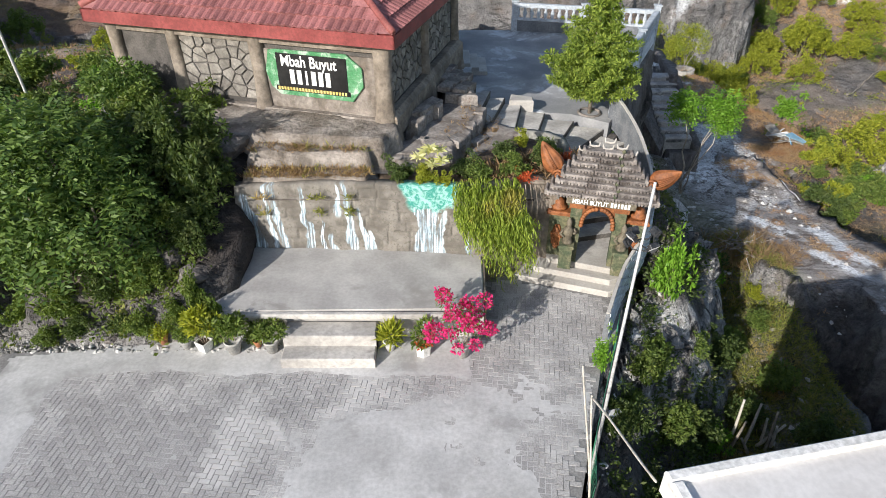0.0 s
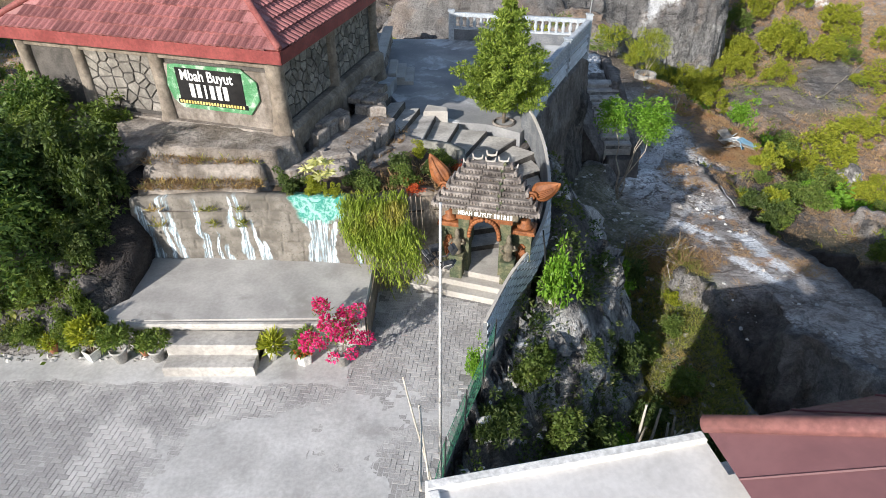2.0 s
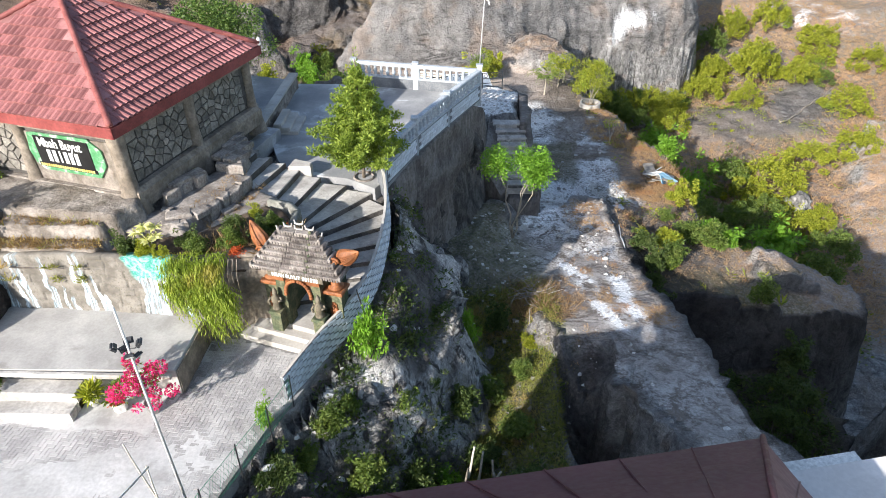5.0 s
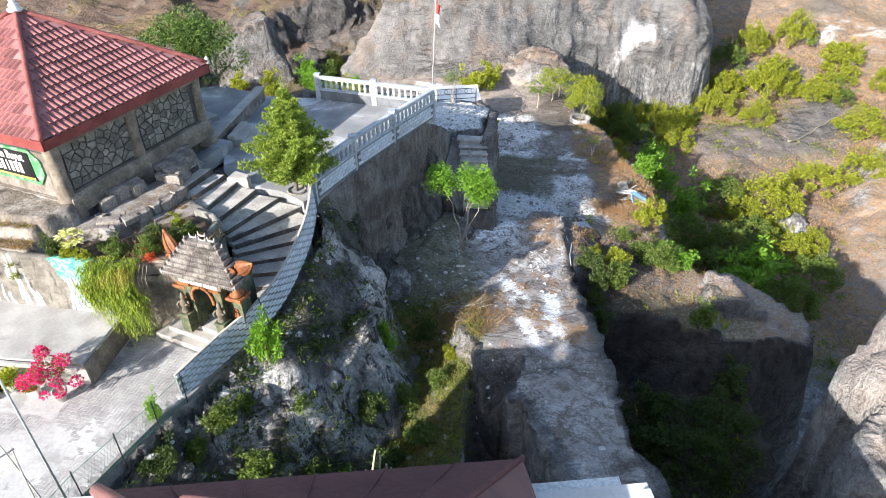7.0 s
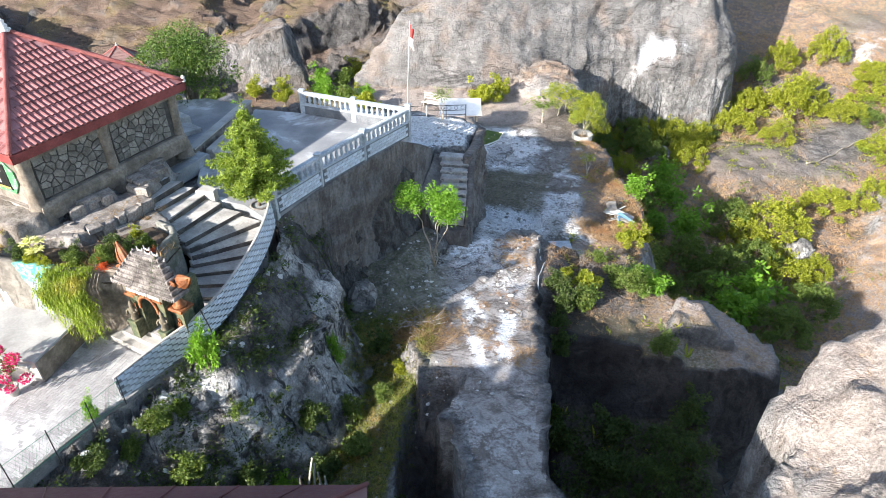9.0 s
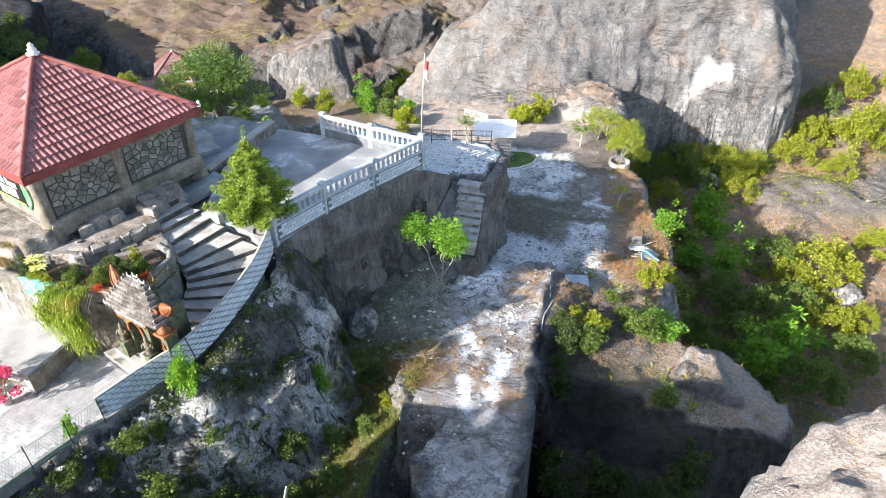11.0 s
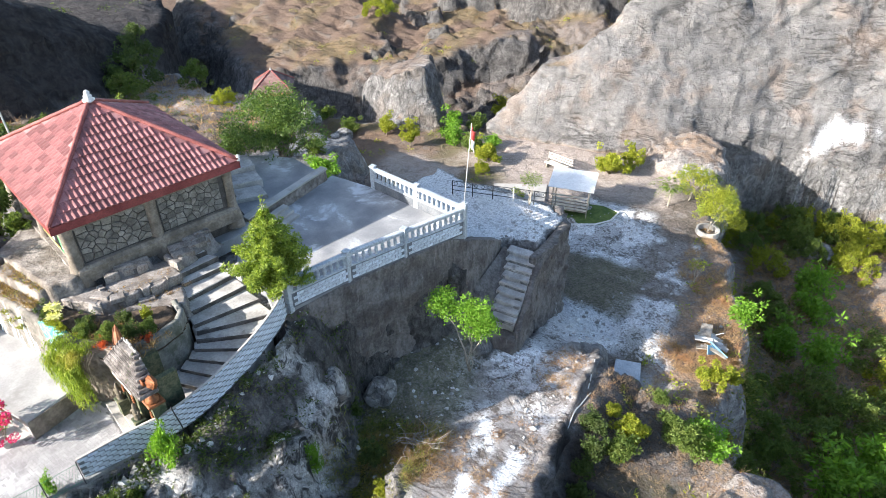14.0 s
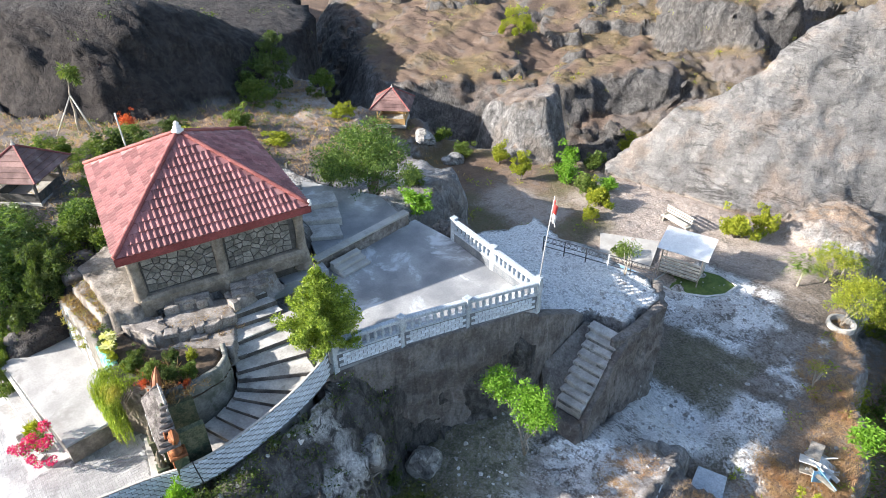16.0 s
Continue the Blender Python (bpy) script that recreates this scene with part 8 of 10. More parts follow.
# saplings and palms on the quarry floor
for x, y, lm, words, n, hh in ((8.6, 33.6, L_MID, "thin sapling beside the railing", 420, 2.2), (17.4, 38.6, L_YELLOW, "thin half-bare sapling on the quarry rim", 200, 2.0), (17.0, 44.6, L_YELLOW, "yellow-green young tree in a cement ring", 4200, 3.6), (17.4, 47.6, L_YELLOW, "yellow-green young tree at the quarry rim", 4600, 3.8), (15.0, 48.2, L_YELLOW, "yellow-green bushy tree by the grey rock", 3200, 2.8), (1.2, 36.0, L_YELLOW, "yellowish sapling behind the plaza", 500, 2.0)):
    bl = ball_clumps(r, 6, 0.55 * hh / 3, 0.72 * hh, 0.16 * hh) if n < 2000 else ball_clumps(r, 14, 0.42 * hh, 0.66 * hh, 0.13 * hh) + ball_clumps(r, 8, 0.25 * hh, 0.85 * hh, 0.11 * hh)
    tree(x, y, ground_z(x, y), "sapling", words, [(b_[0], b_[1], b_[2]) for b_ in bl[:4]], 0.035, bl, n, 0.11, lm, M_PALEBARK, int(x * 7 + y), 0.3)


def palm(x, y, hgt, words):
    """A small palm: short stem and arching pinnate fronds."""
    e = thing("small_palm", words, "palm", (x, y, ground_z(x, y) - 0.05))
    part("trunk", Build().tube([(0, 0, 0), (0.03, 0, hgt * 0.3), (0, 0.02, hgt * 0.55)], [0.07, 0.05, 0.04], 7), M_PALEBARK, e)
    rr = random.Random(int(x * 13))
    for q in range(9):
        a_ = q * 2.4
        cs, ds, ss = [], [], []
        for i in range(16):
            t = (i + 1) / 16
            p = Vector((math.cos(a_) * hgt * 0.62 * t, math.sin(a_) * hgt * 0.62 * t, hgt * 0.55 + hgt * (0.62 * t - 0.62 * t * t)))
            for sg in (-1, 1):
                cs.append(p)
                ds.append((-math.sin(a_) * sg + 0.5 * math.cos(a_), math.cos(a_) * sg + 0.5 * math.sin(a_), -0.35))
                ss.append(hgt * 0.26 * (1.05 - 0.7 * t))
        part("frond", leaf_mesh("frond", cs, ds, ss, [s * 0.12 for s in ss], L_MID, q), None, e)


palm(13.9, 46.8, 2.6, "small green palm on the quarry floor")
palm(15.6, 49.2, 2.4, "small green palm by the grey rock")
palm(0.5, 33.0, 1.8, "low palm shrub behind the plaza")

# hanging foliage over the planter wall
e = thing("hanging_plant", "curtain of yellow-green hanging foliage over the wall", "hanging plant", (1.35, 12.75, 2.4))
rs = np.random.RandomState(4)
cs, ds, ss = [], [], []
for q in range(330):
    x0, y0 = rs.uniform(-1.05, 0.35), rs.uniform(-0.25, 0.75)
    drop = rs.uniform(0.5, 1.0) * (2.85 - 1.9 * abs(x0 + 0.15)) * (0.35 + 0.65 * rs.rand())
    out = 0.25 + 0.50 * rs.rand() ** 1.5
    lift = 0.12 + 0.20 * rs.rand()
    nst = 40
    for i in range(nst):
        t = i / nst
        arc = min(t * 3, 1)
        cs.append((x0 + 0.10 * math.sin(q + 3 * t) + 0.15 * t * (x0 + 0.2) + 0.45 * t * t, y0 * (1 - arc) - out * arc - 0.05 * t - 0.10, lift * math.sin(min(t * 3, 1) * math.pi) - drop * max(t - 0.15, 0) / 0.85))
        ds.append((rs.normal() * 0.4, rs.normal() * 0.35 - 0.25, -1.1))
        ss.append(rs.uniform(0.07, 0.15))
part("foliage", leaf_mesh("foliage", cs, ds, ss, [s * 0.19 for s in ss], L_WILLOW, 9), None, e)
b = Build()
for q in range(14):
    x0 = -0.7 + q * 0.11
    b.tube([(x0, 0.3, 0.0), (x0, 0.0, 0.18), (x0 * 1.05, -0.32, -0.1), (x0 * 1.1, -0.36, -0.9)], [0.012, 0.01, 0.008, 0.004], 5)
part("vine", b, M_BARK, e)

# plants of the bed
for x, y, w, kd, hh in ((-1.0, 13.25, 0.8, 'D', 0.7), (-0.45, 13.1, 0.6, 'Y', 0.5), (0.0, 13.0, 0.5, 'Y', 0.4), (0.9, 13.3, 0.8, 'M', 0.6), (1.7, 13.6, 0.8, 'M', 0.6), (2.4, 13.9, 0.8, 'D', 0.55), (2.6, 14.5, 0.7, 'M', 0.5), (1.5, 14.4, 0.7, 'D', 0.5), (0.5, 13.6, 0.7, 'D', 0.5), (2.0, 14.9, 0.5, 'Y', 0.4), (3.0, 14.1, 0.45, 'R', 0.4), (1.9, 13.2, 0.5, 'R', 0.35)):
    bush(x, y, w, kd, hh, z=2.36)
e = thing("flowering_shrub", "shrub with large cream-yellow leaf rosettes in the bed", "shrub", (-0.35, 13.2, 2.36))
part("stem", stems("stems", [(0, 0, 0.7), (0.2, 0.1, 0.8), (-0.2, 0, 0.6), (0.15, -0.2, 0.55)], 0.025, 3), M_BARK, e)
cs, ds = [], []
for cx, cy, cz in ((-0.22, -0.05, 0.72), (0.05, -0.1, 0.95), (0.25, 0.05, 0.85), (0.12, -0.22, 0.62), (0.32, -0.15, 0.68), (-0.05, 0.1, 0.8)):
    for i in range(16):
        a_ = i * 2.4
        cs.append((cx, cy, cz))
        ds.append((math.cos(a_), math.sin(a_), 0.35 - 0.04 * i))
part("rosette", leaf_mesh("rosettes", cs, ds, [0.22] * len(cs), [0.08] * len(cs), L_CREAM, 3), None, e)

# ---- pots along the terrace ----
POT = {"round": Build().lathe([(0.105, 0), (0.15, 0.27), (0.17, 0.28), (0.17, 0.32), (0.145, 0.32), (0.135, 0.27)], 16),
       "hex": Build().lathe([(0.15, 0), (0.165, 0.22), (0.175, 0.23), (0.175, 0.27), (0.15, 0.27), (0.14, 0.22)], 6),
       "cone": Build().lathe([(0.07, 0), (0.14, 0.26), (0.15, 0.28), (0.15, 0.30), (0.125, 0.30), (0.115, 0.25)], 16),
       "square": Build().lathe([(0.14, 0), (0.19, 0.24), (0.195, 0.27), (0.165, 0.27), (0.155, 0.22)], 4)}


def pot_plant(x, y, shape, pm, words, blobs, n, leaf, lm, s=1.0, flowers=None, slim=0.42, up=0.2):
    e = thing("potted_plant", words, "potted plant", (x, y, 0.0), rng.uniform(0, 60), "pots by the terrace")
    e.scale = (s, s, s)
    part("pot", POT[shape], pm, e, "", shape in ("round", "cone"))
    part("soil", Build().lathe([(0.02, 0.23), (0.125, 0.235)], 12), M_SOIL, e)
    part("stem", stems("stems", [(b_[0], b_[1], b_[2]) for b_ in blobs[:5]], 0.014, 5).mesh("stem", M_BARK), None, e)
    part("foliage", crown("leaves", blobs, n, leaf, lm, int(x * 10) % 97 + 100, -up, 0, slim), None, e)
    if flowers:
        part("blossom", crown("flowers", flowers[0], flowers[1], 0.05, flowers[2], 77, 0, 0, 0.85), None, e, flowers[3])
    return e


def blobs_up(z, rad, spread, n, sd):
    return ball_clumps(random.Random(sd), n, spread, z, rad, 0.85)


bg = blobs_up(1.0, 0.17, 0.62, 13, 4)
pot_plant(0.42, 9.95, "round", M_POT_G, "magenta flowering shrub in a grey cement pot", bg, 800, 0.06, L_MID, 1.12,
          ([(x * 1.12, y * 1.12, z + 0.07, q * 0.85, f) for x, y, z, q, f in bg] + [(0.5, 0, 0.62, 0.14, 0.8), (-0.55, -0.1, 0.75, 0.2, 0.8), (0.2, -0.25, 0.5, 0.12, 0.8), (-0.15, -0.3, 0.48, 0.1, 0.8)], 2100, L_PINK, "magenta flower bracts"))
pot_plant(-1.13, 10.1, "cone", M_POT_W, "yellow-green fan palm in a white pot", [(0, 0, 0.42, 0.16, 0.9), (0.08, 0, 0.5, 0.14, 0.8)], 260, 0.24, L_YELLOW, 0.98, None, 0.16, 0.7)
pot_plant(-0.42, 10.0, "hex", M_POT_W, "red and green croton in a white pot", [(0, 0, 0.5, 0.2, 1.0), (0.12, 0.05, 0.62, 0.15, 1.0), (-0.1, 0, 0.42, 0.14, 1.0)], 340, 0.10, L_MID, 1.05, ([(-0.1, -0.1, 0.42, 0.13, 0.8), (0.02, -0.1, 0.36, 0.1, 0.8)], 120, L_RED, "red young leaves"))
pot_plant(-3.65, 10.08, "round", M_POT_G, "bushy bright green plant in a dark pot", blobs_up(0.55, 0.17, 0.25, 7, 6), 900, 0.085, L_MID, 1.05)
pot_plant(-4.45, 10.05, "round", M_POT_G, "tall green shrub in a grey ribbed pot", blobs_up(0.72, 0.2, 0.32, 8, 7), 1000, 0.085, L_MID, 1.12)
pot_plant(-5.1, 10.12, "square", M_POT_W, "tall croton with cream leaves in a white square pot", blobs_up(0.85, 0.2, 0.25, 7, 8), 700, 0.12, L_YELLOW, 1.0)
pot_plant(-5.5, 10.15, "cone", M_POT_G, "small leafy plant in a grey pot", blobs_up(0.5, 0.16, 0.18, 5, 9), 420, 0.09, L_MID, 0.9)
pot_plant(-3.98, 10.2, "cone", M_POT_T, "small plant in a clay pot", blobs_up(0.42, 0.12, 0.12, 4, 10), 250, 0.07, L_MID, 0.7)
pot_plant(-6.05, 10.3, "cone", M_POT_T, "red-tinged plant in a clay pot", blobs_up(0.45, 0.15, 0.15, 5, 12), 380, 0.09, L_YELLOW, 0.85)
for x, y, w, kd, hh in ((-6.5, 10.45, 0.8, 'M', 0.8), (-5.75, 10.5, 0.7, 'M', 0.8), (-4.8, 10.45, 0.7, 'M', 1.1), (-7.0, 10.5, 0.6, 'D', 0.5), (-4.1, 10.4, 0.5, 'M', 0.6), (-5.3, 10.7, 0.7, 'M', 1.2), (-6.2, 11.2, 0.9, 'M', 1.0), (-7.9, 10.5, 0.7, 'D', 0.5), (-8.6, 10.4, 0.6, 'M', 0.5)):
    bush(x, y, w, kd, hh)

# ---- fixtures and loose things ----
lampp = thing("floodlight_pole", "slim pale pole with a cluster of dark floodlights", "light pole", (2.55, 6.88, 0.0))
part("pole", Build().tube([(0, 0, -0.3), (0.01, 0.0, 3.0), (0.03, 0.0, 5.9)], [0.030, 0.026, 0.018], 8), M_POLE, lampp, "", True)
for i, (dx, dy, up_) in enumerate(((-0.17, -0.08, 0.10), (0.17, 0.06, 0.08), (-0.07, 0.17, 0.02), (0.09, -0.17, 0.0), (-0.14, 0.10, -0.10), (0.15, -0.06, -0.08))):
    z_ = 5.06 + up_
    part("arm", Build().tube([(0.02, 0, z_ - 0.08), (0.02 + dx * 0.55, dy * 0.55, z_ - 0.09), (0.02 + dx * 0.9, dy * 0.9, z_ - 0.02)], 0.011, 6), M_STEEL, lampp, "", True)
    m = pose(dx * 1.05 + 0.02, dy * 1.05, z_, 38, 0, math.degrees(math.atan2(dy, dx)) + 90)
    hd = part("lamp_head", Build().box((0, 0, 0), (0.15, 0.04, 0.11), m, 0.01).box((0, 0.032, 0), (0.11, 0.035, 0.07), m, 0.008), M_STEEL, lampp, "dark floodlight housing")
    part("lens", Build().box((0, -0.022, 0), (0.12, 0.005, 0.08), m), M_WHITE, hd, "pale floodlight lens")

FEN = [(3.72, 10.32), (3.42, 9.35), (3.02, 8.3), (2.62, 7.2), (2.42, 6.2)]
fence = thing("wire_fence", "sagging green wire fence with thin steel posts", "fence", (3.0, 8.3, 0.0))
for i, p in enumerate(FEN):
    part("post", Build().tube([(p[0] - 3.0, p[1] - 8.3, -0.4), (p[0] - 3.0 + 0.03, p[1] - 8.3, 0.95)], 0.016, 6), M_STEEL, fence)
b = Build()
for a_, c_ in zip(FEN, FEN[1:]):
    ln_ = math.dist(a_, c_)
    n = int(ln_ / 0.085)
    for q in range(n):
        for sg in (0, 1):
            t0, t1 = q / n, min(max((q + (3 if sg else -3)) / n, 0), 1)
            p0 = (a_[0] + (c_[0] - a_[0]) * t0 - 3.0, a_[1] + (c_[1] - a_[1]) * t0 - 8.3, 0.02)
            p1 = (a_[0] + (c_[0] - a_[0]) * t1 - 3.0, a_[1] + (c_[1] - a_[1]) * t1 - 8.3, 0.82)
            b.tube([p0, p1], 0.0028, 3, None, False)
    for z in (0.04, 0.82):
        b.tube([(a_[0] - 3.0, a_[1] - 8.3, z), (c_[0] - 3.0, c_[1] - 8.3, z)], 0.007, 4, None, False)
part("netting", b, M_MESHWIRE, fence, "green plastic-coated wire netting")


def pole(name, words, cat, a_, c_, r0, r1, material, group=""):
    a_, c_ = Vector(a_), Vector(c_)
    b = Build()
    pts, rad = [], []
    for i in range(13):
        t = i / 12
        pts.append((c_ - a_) * t + Vector((0.012 * math.sin(5 * t), 0.012 * math.cos(4 * t), 0)))
        rad.append((r0 + (r1 - r0) * t) * (1.12 if i % 3 == 0 else 1.0))
    o = tagged(obj(name, b.tube(pts, rad, 7), material, soft=True), words, cat, group)
    o.location = a_
    return o


pole("bamboo_pole", "pale bamboo strut leaning from fence to roof slab", "bamboo pole", (2.24, 6.66, 2.34), (2.36, 4.36, 3.55), 0.018, 0.015, M_BAMBOO)
pole("bamboo_pole", "thin bamboo pole leaning at the fence", "bamboo pole", (2.5, 6.5, -0.1), (2.02, 6.62, 3.05), 0.020, 0.013, M_BAMBOO)
pole("bamboo_pole", "thin bamboo pole standing by the fence", "bamboo pole", (2.42, 6.25, -0.1), (2.24, 6.66, 2.4), 0.020, 0.014, M_BAMBOO)
pole("steel_pole", "thin pale pole by the far lane", "pole", (-13.6, 20.2, 0.0), (-13.7, 20.1, 5.4), 0.05, 0.04, M_POLE)
pole("wall_post", "short steel post on the boundary wall", "post", (5.18, 13.0, 0.45), (5.05, 12.95, 1.5), 0.022, 0.02, M_STEEL)

# flag at the balustrade corner
flag = thing("flag_pole", "thin pole with a hanging red and white flag", "flag pole", (8.45, 26.2, 2.95))
part("pole", Build().tube([(0, 0, 0.0), (0.08, 0.06, 1.8), (0.18, 0.16, 3.75)], [0.028, 0.022, 0.015], 7), M_POLE, flag, "", True)
for i, (mm, z0) in enumerate(((M_FLAGR, 3.62), (M_FLAGW, 3.20))):
    vs, fs = [], []
    for q in range(9):
        for j in range(7):
            u, v = q / 8, j / 6
            vs.append((0.17 + 0.17 * u + 0.03 * math.sin(9 * u + 3 * v + i), 0.14 + 0.05 * math.sin(8 * u + 2 * v), z0 - 0.46 * v - 0.25 * u))
    fs = [(q * 7 + j, (q + 1) * 7 + j, (q + 1) * 7 + j + 1, q * 7 + j + 1) for q in range(8) for j in range(6)]
    o = part("cloth", Build().add(vs, fs), mm, flag, "red upper half" if i == 0 else "white lower half", True)
    sol = o.modifiers.new("thick", 'SOLIDIFY')
    sol.thickness = 0.006

# dark iron railing at the edge of the landing
RA, RB = Vector((4.4, 32.6, -0.9)), Vector((9.9, 34.0, -0.95))
rail = thing("iron_railing", "dark iron railing with ring ornaments along the landing", "railing", RA, math.degrees(math.atan2(RB.y - RA.y, RB.x - RA.x)))
RL = (RB - RA).length
for z in (0.35, 0.62, 0.92):
    part("bar", Build().tube([(0, 0, z), (RL, 0, z)], 0.022, 6), M_STEEL, rail)
for q in range(6):
    part("post", Build().box((q * RL / 5, 0, 0.45), (0.05, 0.05, 1.0), None, 0.01), M_STEEL if q != 3 else M_WHITE, rail)
for q in range(15):
    x = (q + 0.5) * RL / 15
    part("ring", Build().tube([(x + 0.10 * math.cos(t * math.pi / 6), 0, 0.77 + 0.10 * math.sin(t * math.pi / 6)) for t in range(13)], 0.012, 5), M_STEEL, rail)


def boulder(x, y, r, words, flat=0.7, seed=0, material=None, lift=0.25, name="boulder"):
    """A broken rock: a sphere pushed into facets and roughened."""
    n1_, n2_ = 26, 18
    th, ph = np.meshgrid(np.linspace(0, 2 * np.pi, n1_, endpoint=False), np.linspace(0.02, np.pi - 0.02, n2_), indexing="ij")
    X, Y, Z = np.cos(th) * np.sin(ph), np.sin(th) * np.sin(ph), np.cos(ph)
    d = np.ones_like(X)
    rr = random.Random(seed)
    for _ in range(13):
        v = Vector((rr.gauss(0, 1), rr.gauss(0, 1), rr.gauss(0, 1))).normalized()
        c = rr.uniform(0.5, 0.85)
        dot = X * v.x + Y * v.y + Z * v.z
        d = np.minimum(d, np.where(dot > 0.05, c / np.maximum(dot, 0.05), 9))
    d = d + 0.14 * fbm(X + seed, Y, Z, 1.6, 4, seed, True) + 0.07 * fbm(X, Y, Z, 5.0, 3, seed + 2, True)
    b = Build()
    b.v = [tuple(q) for q in np.stack([X * d * r, Y * d * r, Z * d * r * flat], -1).reshape(-1, 3)]
    for i in range(n1_):
        for j in range(n2_ - 1):
            b.f.append((i * n2_ + j, i * n2_ + j + 1, ((i + 1) % n1_) * n2_ + j + 1, ((i + 1) % n1_) * n2_ + j))
    o = tagged(obj(name, b, material or M_ROCK, soft=False), words, "boulder")
    o.location = (x, y, ground_z(x, y) + r * flat * lift)
    o.rotation_euler = (0, 0, rr.uniform(0, 6))
    return o


for i, (x, y, r_, fl) in enumerate(((7.5, 20.6, 0.75, 1.1), (6.75, 18.3, 0.95, 0.9), (5.3, 11.4, 0.45, 0.7), (3.9, 9.0, 0.4, 0.6))):
    boulder(x, y, r_, "pale broken limestone boulder on the slope", fl, 100 + i)
for i, (x, y, r_, fl) in enumerate(((34.3, 44.6, 1.2, 0.9), (20.9, 29.2, 0.8, 0.7), (28.4, 63.8, 1.4, 0.8), (24.6, 58.2, 1.6, 0.7), (-13.0, 44.8, 0.9, 0.7), (-16.0, 44.4, 1.2, 0.7))):
    boulder(x, y, r_, "weathered grey boulder among bushes", fl, 140 + i)
# mound rocks use the darker cut-rock colour to stand for shade under the tree
for i, (x, y, r_) in enumerate(((-6.0, 11.6, 0.5), (-5.4, 11.2, 0.4), (-6.9, 11.9, 0.45), (-7.7, 10.6, 0.2), (-8.1, 10.45, 0.16), (-7.2, 10.35, 0.14), (-5.2, 13.9, 0.6), (-6.3, 14.6, 0.6), (-4.95, 12.3, 0.4))):
    boulder(x, y, r_, "dark mossy rock of the planted mound", 0.75, 170 + i, M_CLIFF)

# blue and grey junk on the quarry floor
# the slab borrows the balustrade's shade-tinted blue-grey
slab_ = tagged(obj("cement_slab", Build().prism([(-0.80, 1.05), (0.40, 1.35), (0.95, -1.0), (-0.40, -1.4)], -0.25, 0.12, None, 0.02), M_BAL), "flat blue-grey cement slab on the quarry floor", "slab")
slab_.location = (16.1, 28.95, -6.15)
b = Build()
for i in range(5):
    b.tube([((0.26 - 0.02 * i) * math.cos(t * 0.45), (0.26 - 0.02 * i) * math.sin(t * 0.45), 0.04 + 0.05 * i) for t in range(15)], 0.028, 6)
coil = tagged(obj("hose_coil", b, M_BLUE, soft=True), "coil of bright blue hose on the cement slab", "hose")
coil.location = (15.85, 28.35, -6.03)
r = random.Random(5)
for i in range(14):
    x, y = 19.3 + r.uniform(-0.7, 0.7), 33.6 + r.uniform(-0.8, 0.8)
    o = tagged(obj("scrap_sheet", Build().box((0, 0, 0), (r.uniform(0.4, 1.3), r.uniform(0.2, 0.6), 0.04), None, 0.008), (M_POLE, M_WHITE, M_WOOD, M_POT_G, M_WOOD, M_POOL)[i % 6]), "bent scrap sheet thrown on the rubbish heap", "scrap", "rubbish heap")
    o.matrix_world = pose(x, y, ground_z(x, y) + 0.12 + 0.04 * i, r.uniform(-62, 62) if i % 2 else r.uniform(-25, 25), r.uniform(-30, 30), r.uniform(0, 180))
pts = [(15.25, 25.6), (15.05, 24.2), (15.1, 22.5), (15.3, 20.0), (15.5, 17.5), (15.65, 15.5), (15.95, 13.2), (16.35, 11.2), (16.7, 9.2)]
tagged(obj("water_pipe", Build().tube([(x, y, ground_z(x, y) + 0.06) for x, y in [(x + (x2 - x) * q / 6, y + (y2 - y) * q / 6) for (x, y), (x2, y2) in zip(pts, pts[1:]) for q in range(6)]], 0.03, 6), M_POLE, soft=True), "pale plastic water pipe along the ridge edge", "pipe")
pts = [(14.7, 28.0), (14.9, 26.8), (15.1, 25.6)]
tagged(obj("water_pipe", Build().tube([(x, y, ground_z(x, y) + 0.1) for x, y in [(x + (x2 - x) * q / 6, y + (y2 - y) * q / 6) for (x, y), (x2, y2) in zip(pts, pts[1:]) for q in range(6)]], 0.03, 6), M_POLE, soft=True), "pale plastic water pipe down to the quarry", "pipe")

# long pale pole lying on the bare rock of the valley
log = [Vector((37.9, 57.9, ground_z(37.9, 57.9))), Vector((49.5, 70.5, ground_z(49.5, 70.5)))]
log = [log[0].lerp(log[1], q / 24) for q in range(25)]
tagged(obj("fallen_trunk", Build().tube([(p.x + 0.05 * math.sin(q * 0.4), p.y, ground_z(p.x, p.y) + 0.14) for q, p in enumerate(log)], [0.10 - 0.002 * q for q in range(25)], 6), M_WOOD, soft=True), "long thin pale trunk lying on bare rock", "fallen trunk")
# heap of dry branches and leaning sticks
heap = thing("brush_heap", "heap of dry brown branches on the ridge edge", "branches", (10.5, 18.7, ground_z(10.5, 18.7)))
for i in range(46):
    a_ = r.uniform(0, 6.28)
    ln_ = r.uniform(0.5, 1.4)
    x, y, z = r.uniform(-0.6, 0.6), r.uniform(-0.5, 0.5), r.uniform(0.02, 0.3)
    part("branch", Build().tube([(x, y, z), (x + 0.5 * ln_ * math.cos(a_), y + 0.5 * ln_ * math.sin(a_), z + r.uniform(0.0, 0.2)), (x + ln_ * math.cos(a_ + 0.3), y + ln_ * math.sin(a_ + 0.3), z + r.uniform(-0.05, 0.25))], [0.02, 0.014, 0.005], 5), M_WOOD if i % 6 else M_BAMBOO, heap)
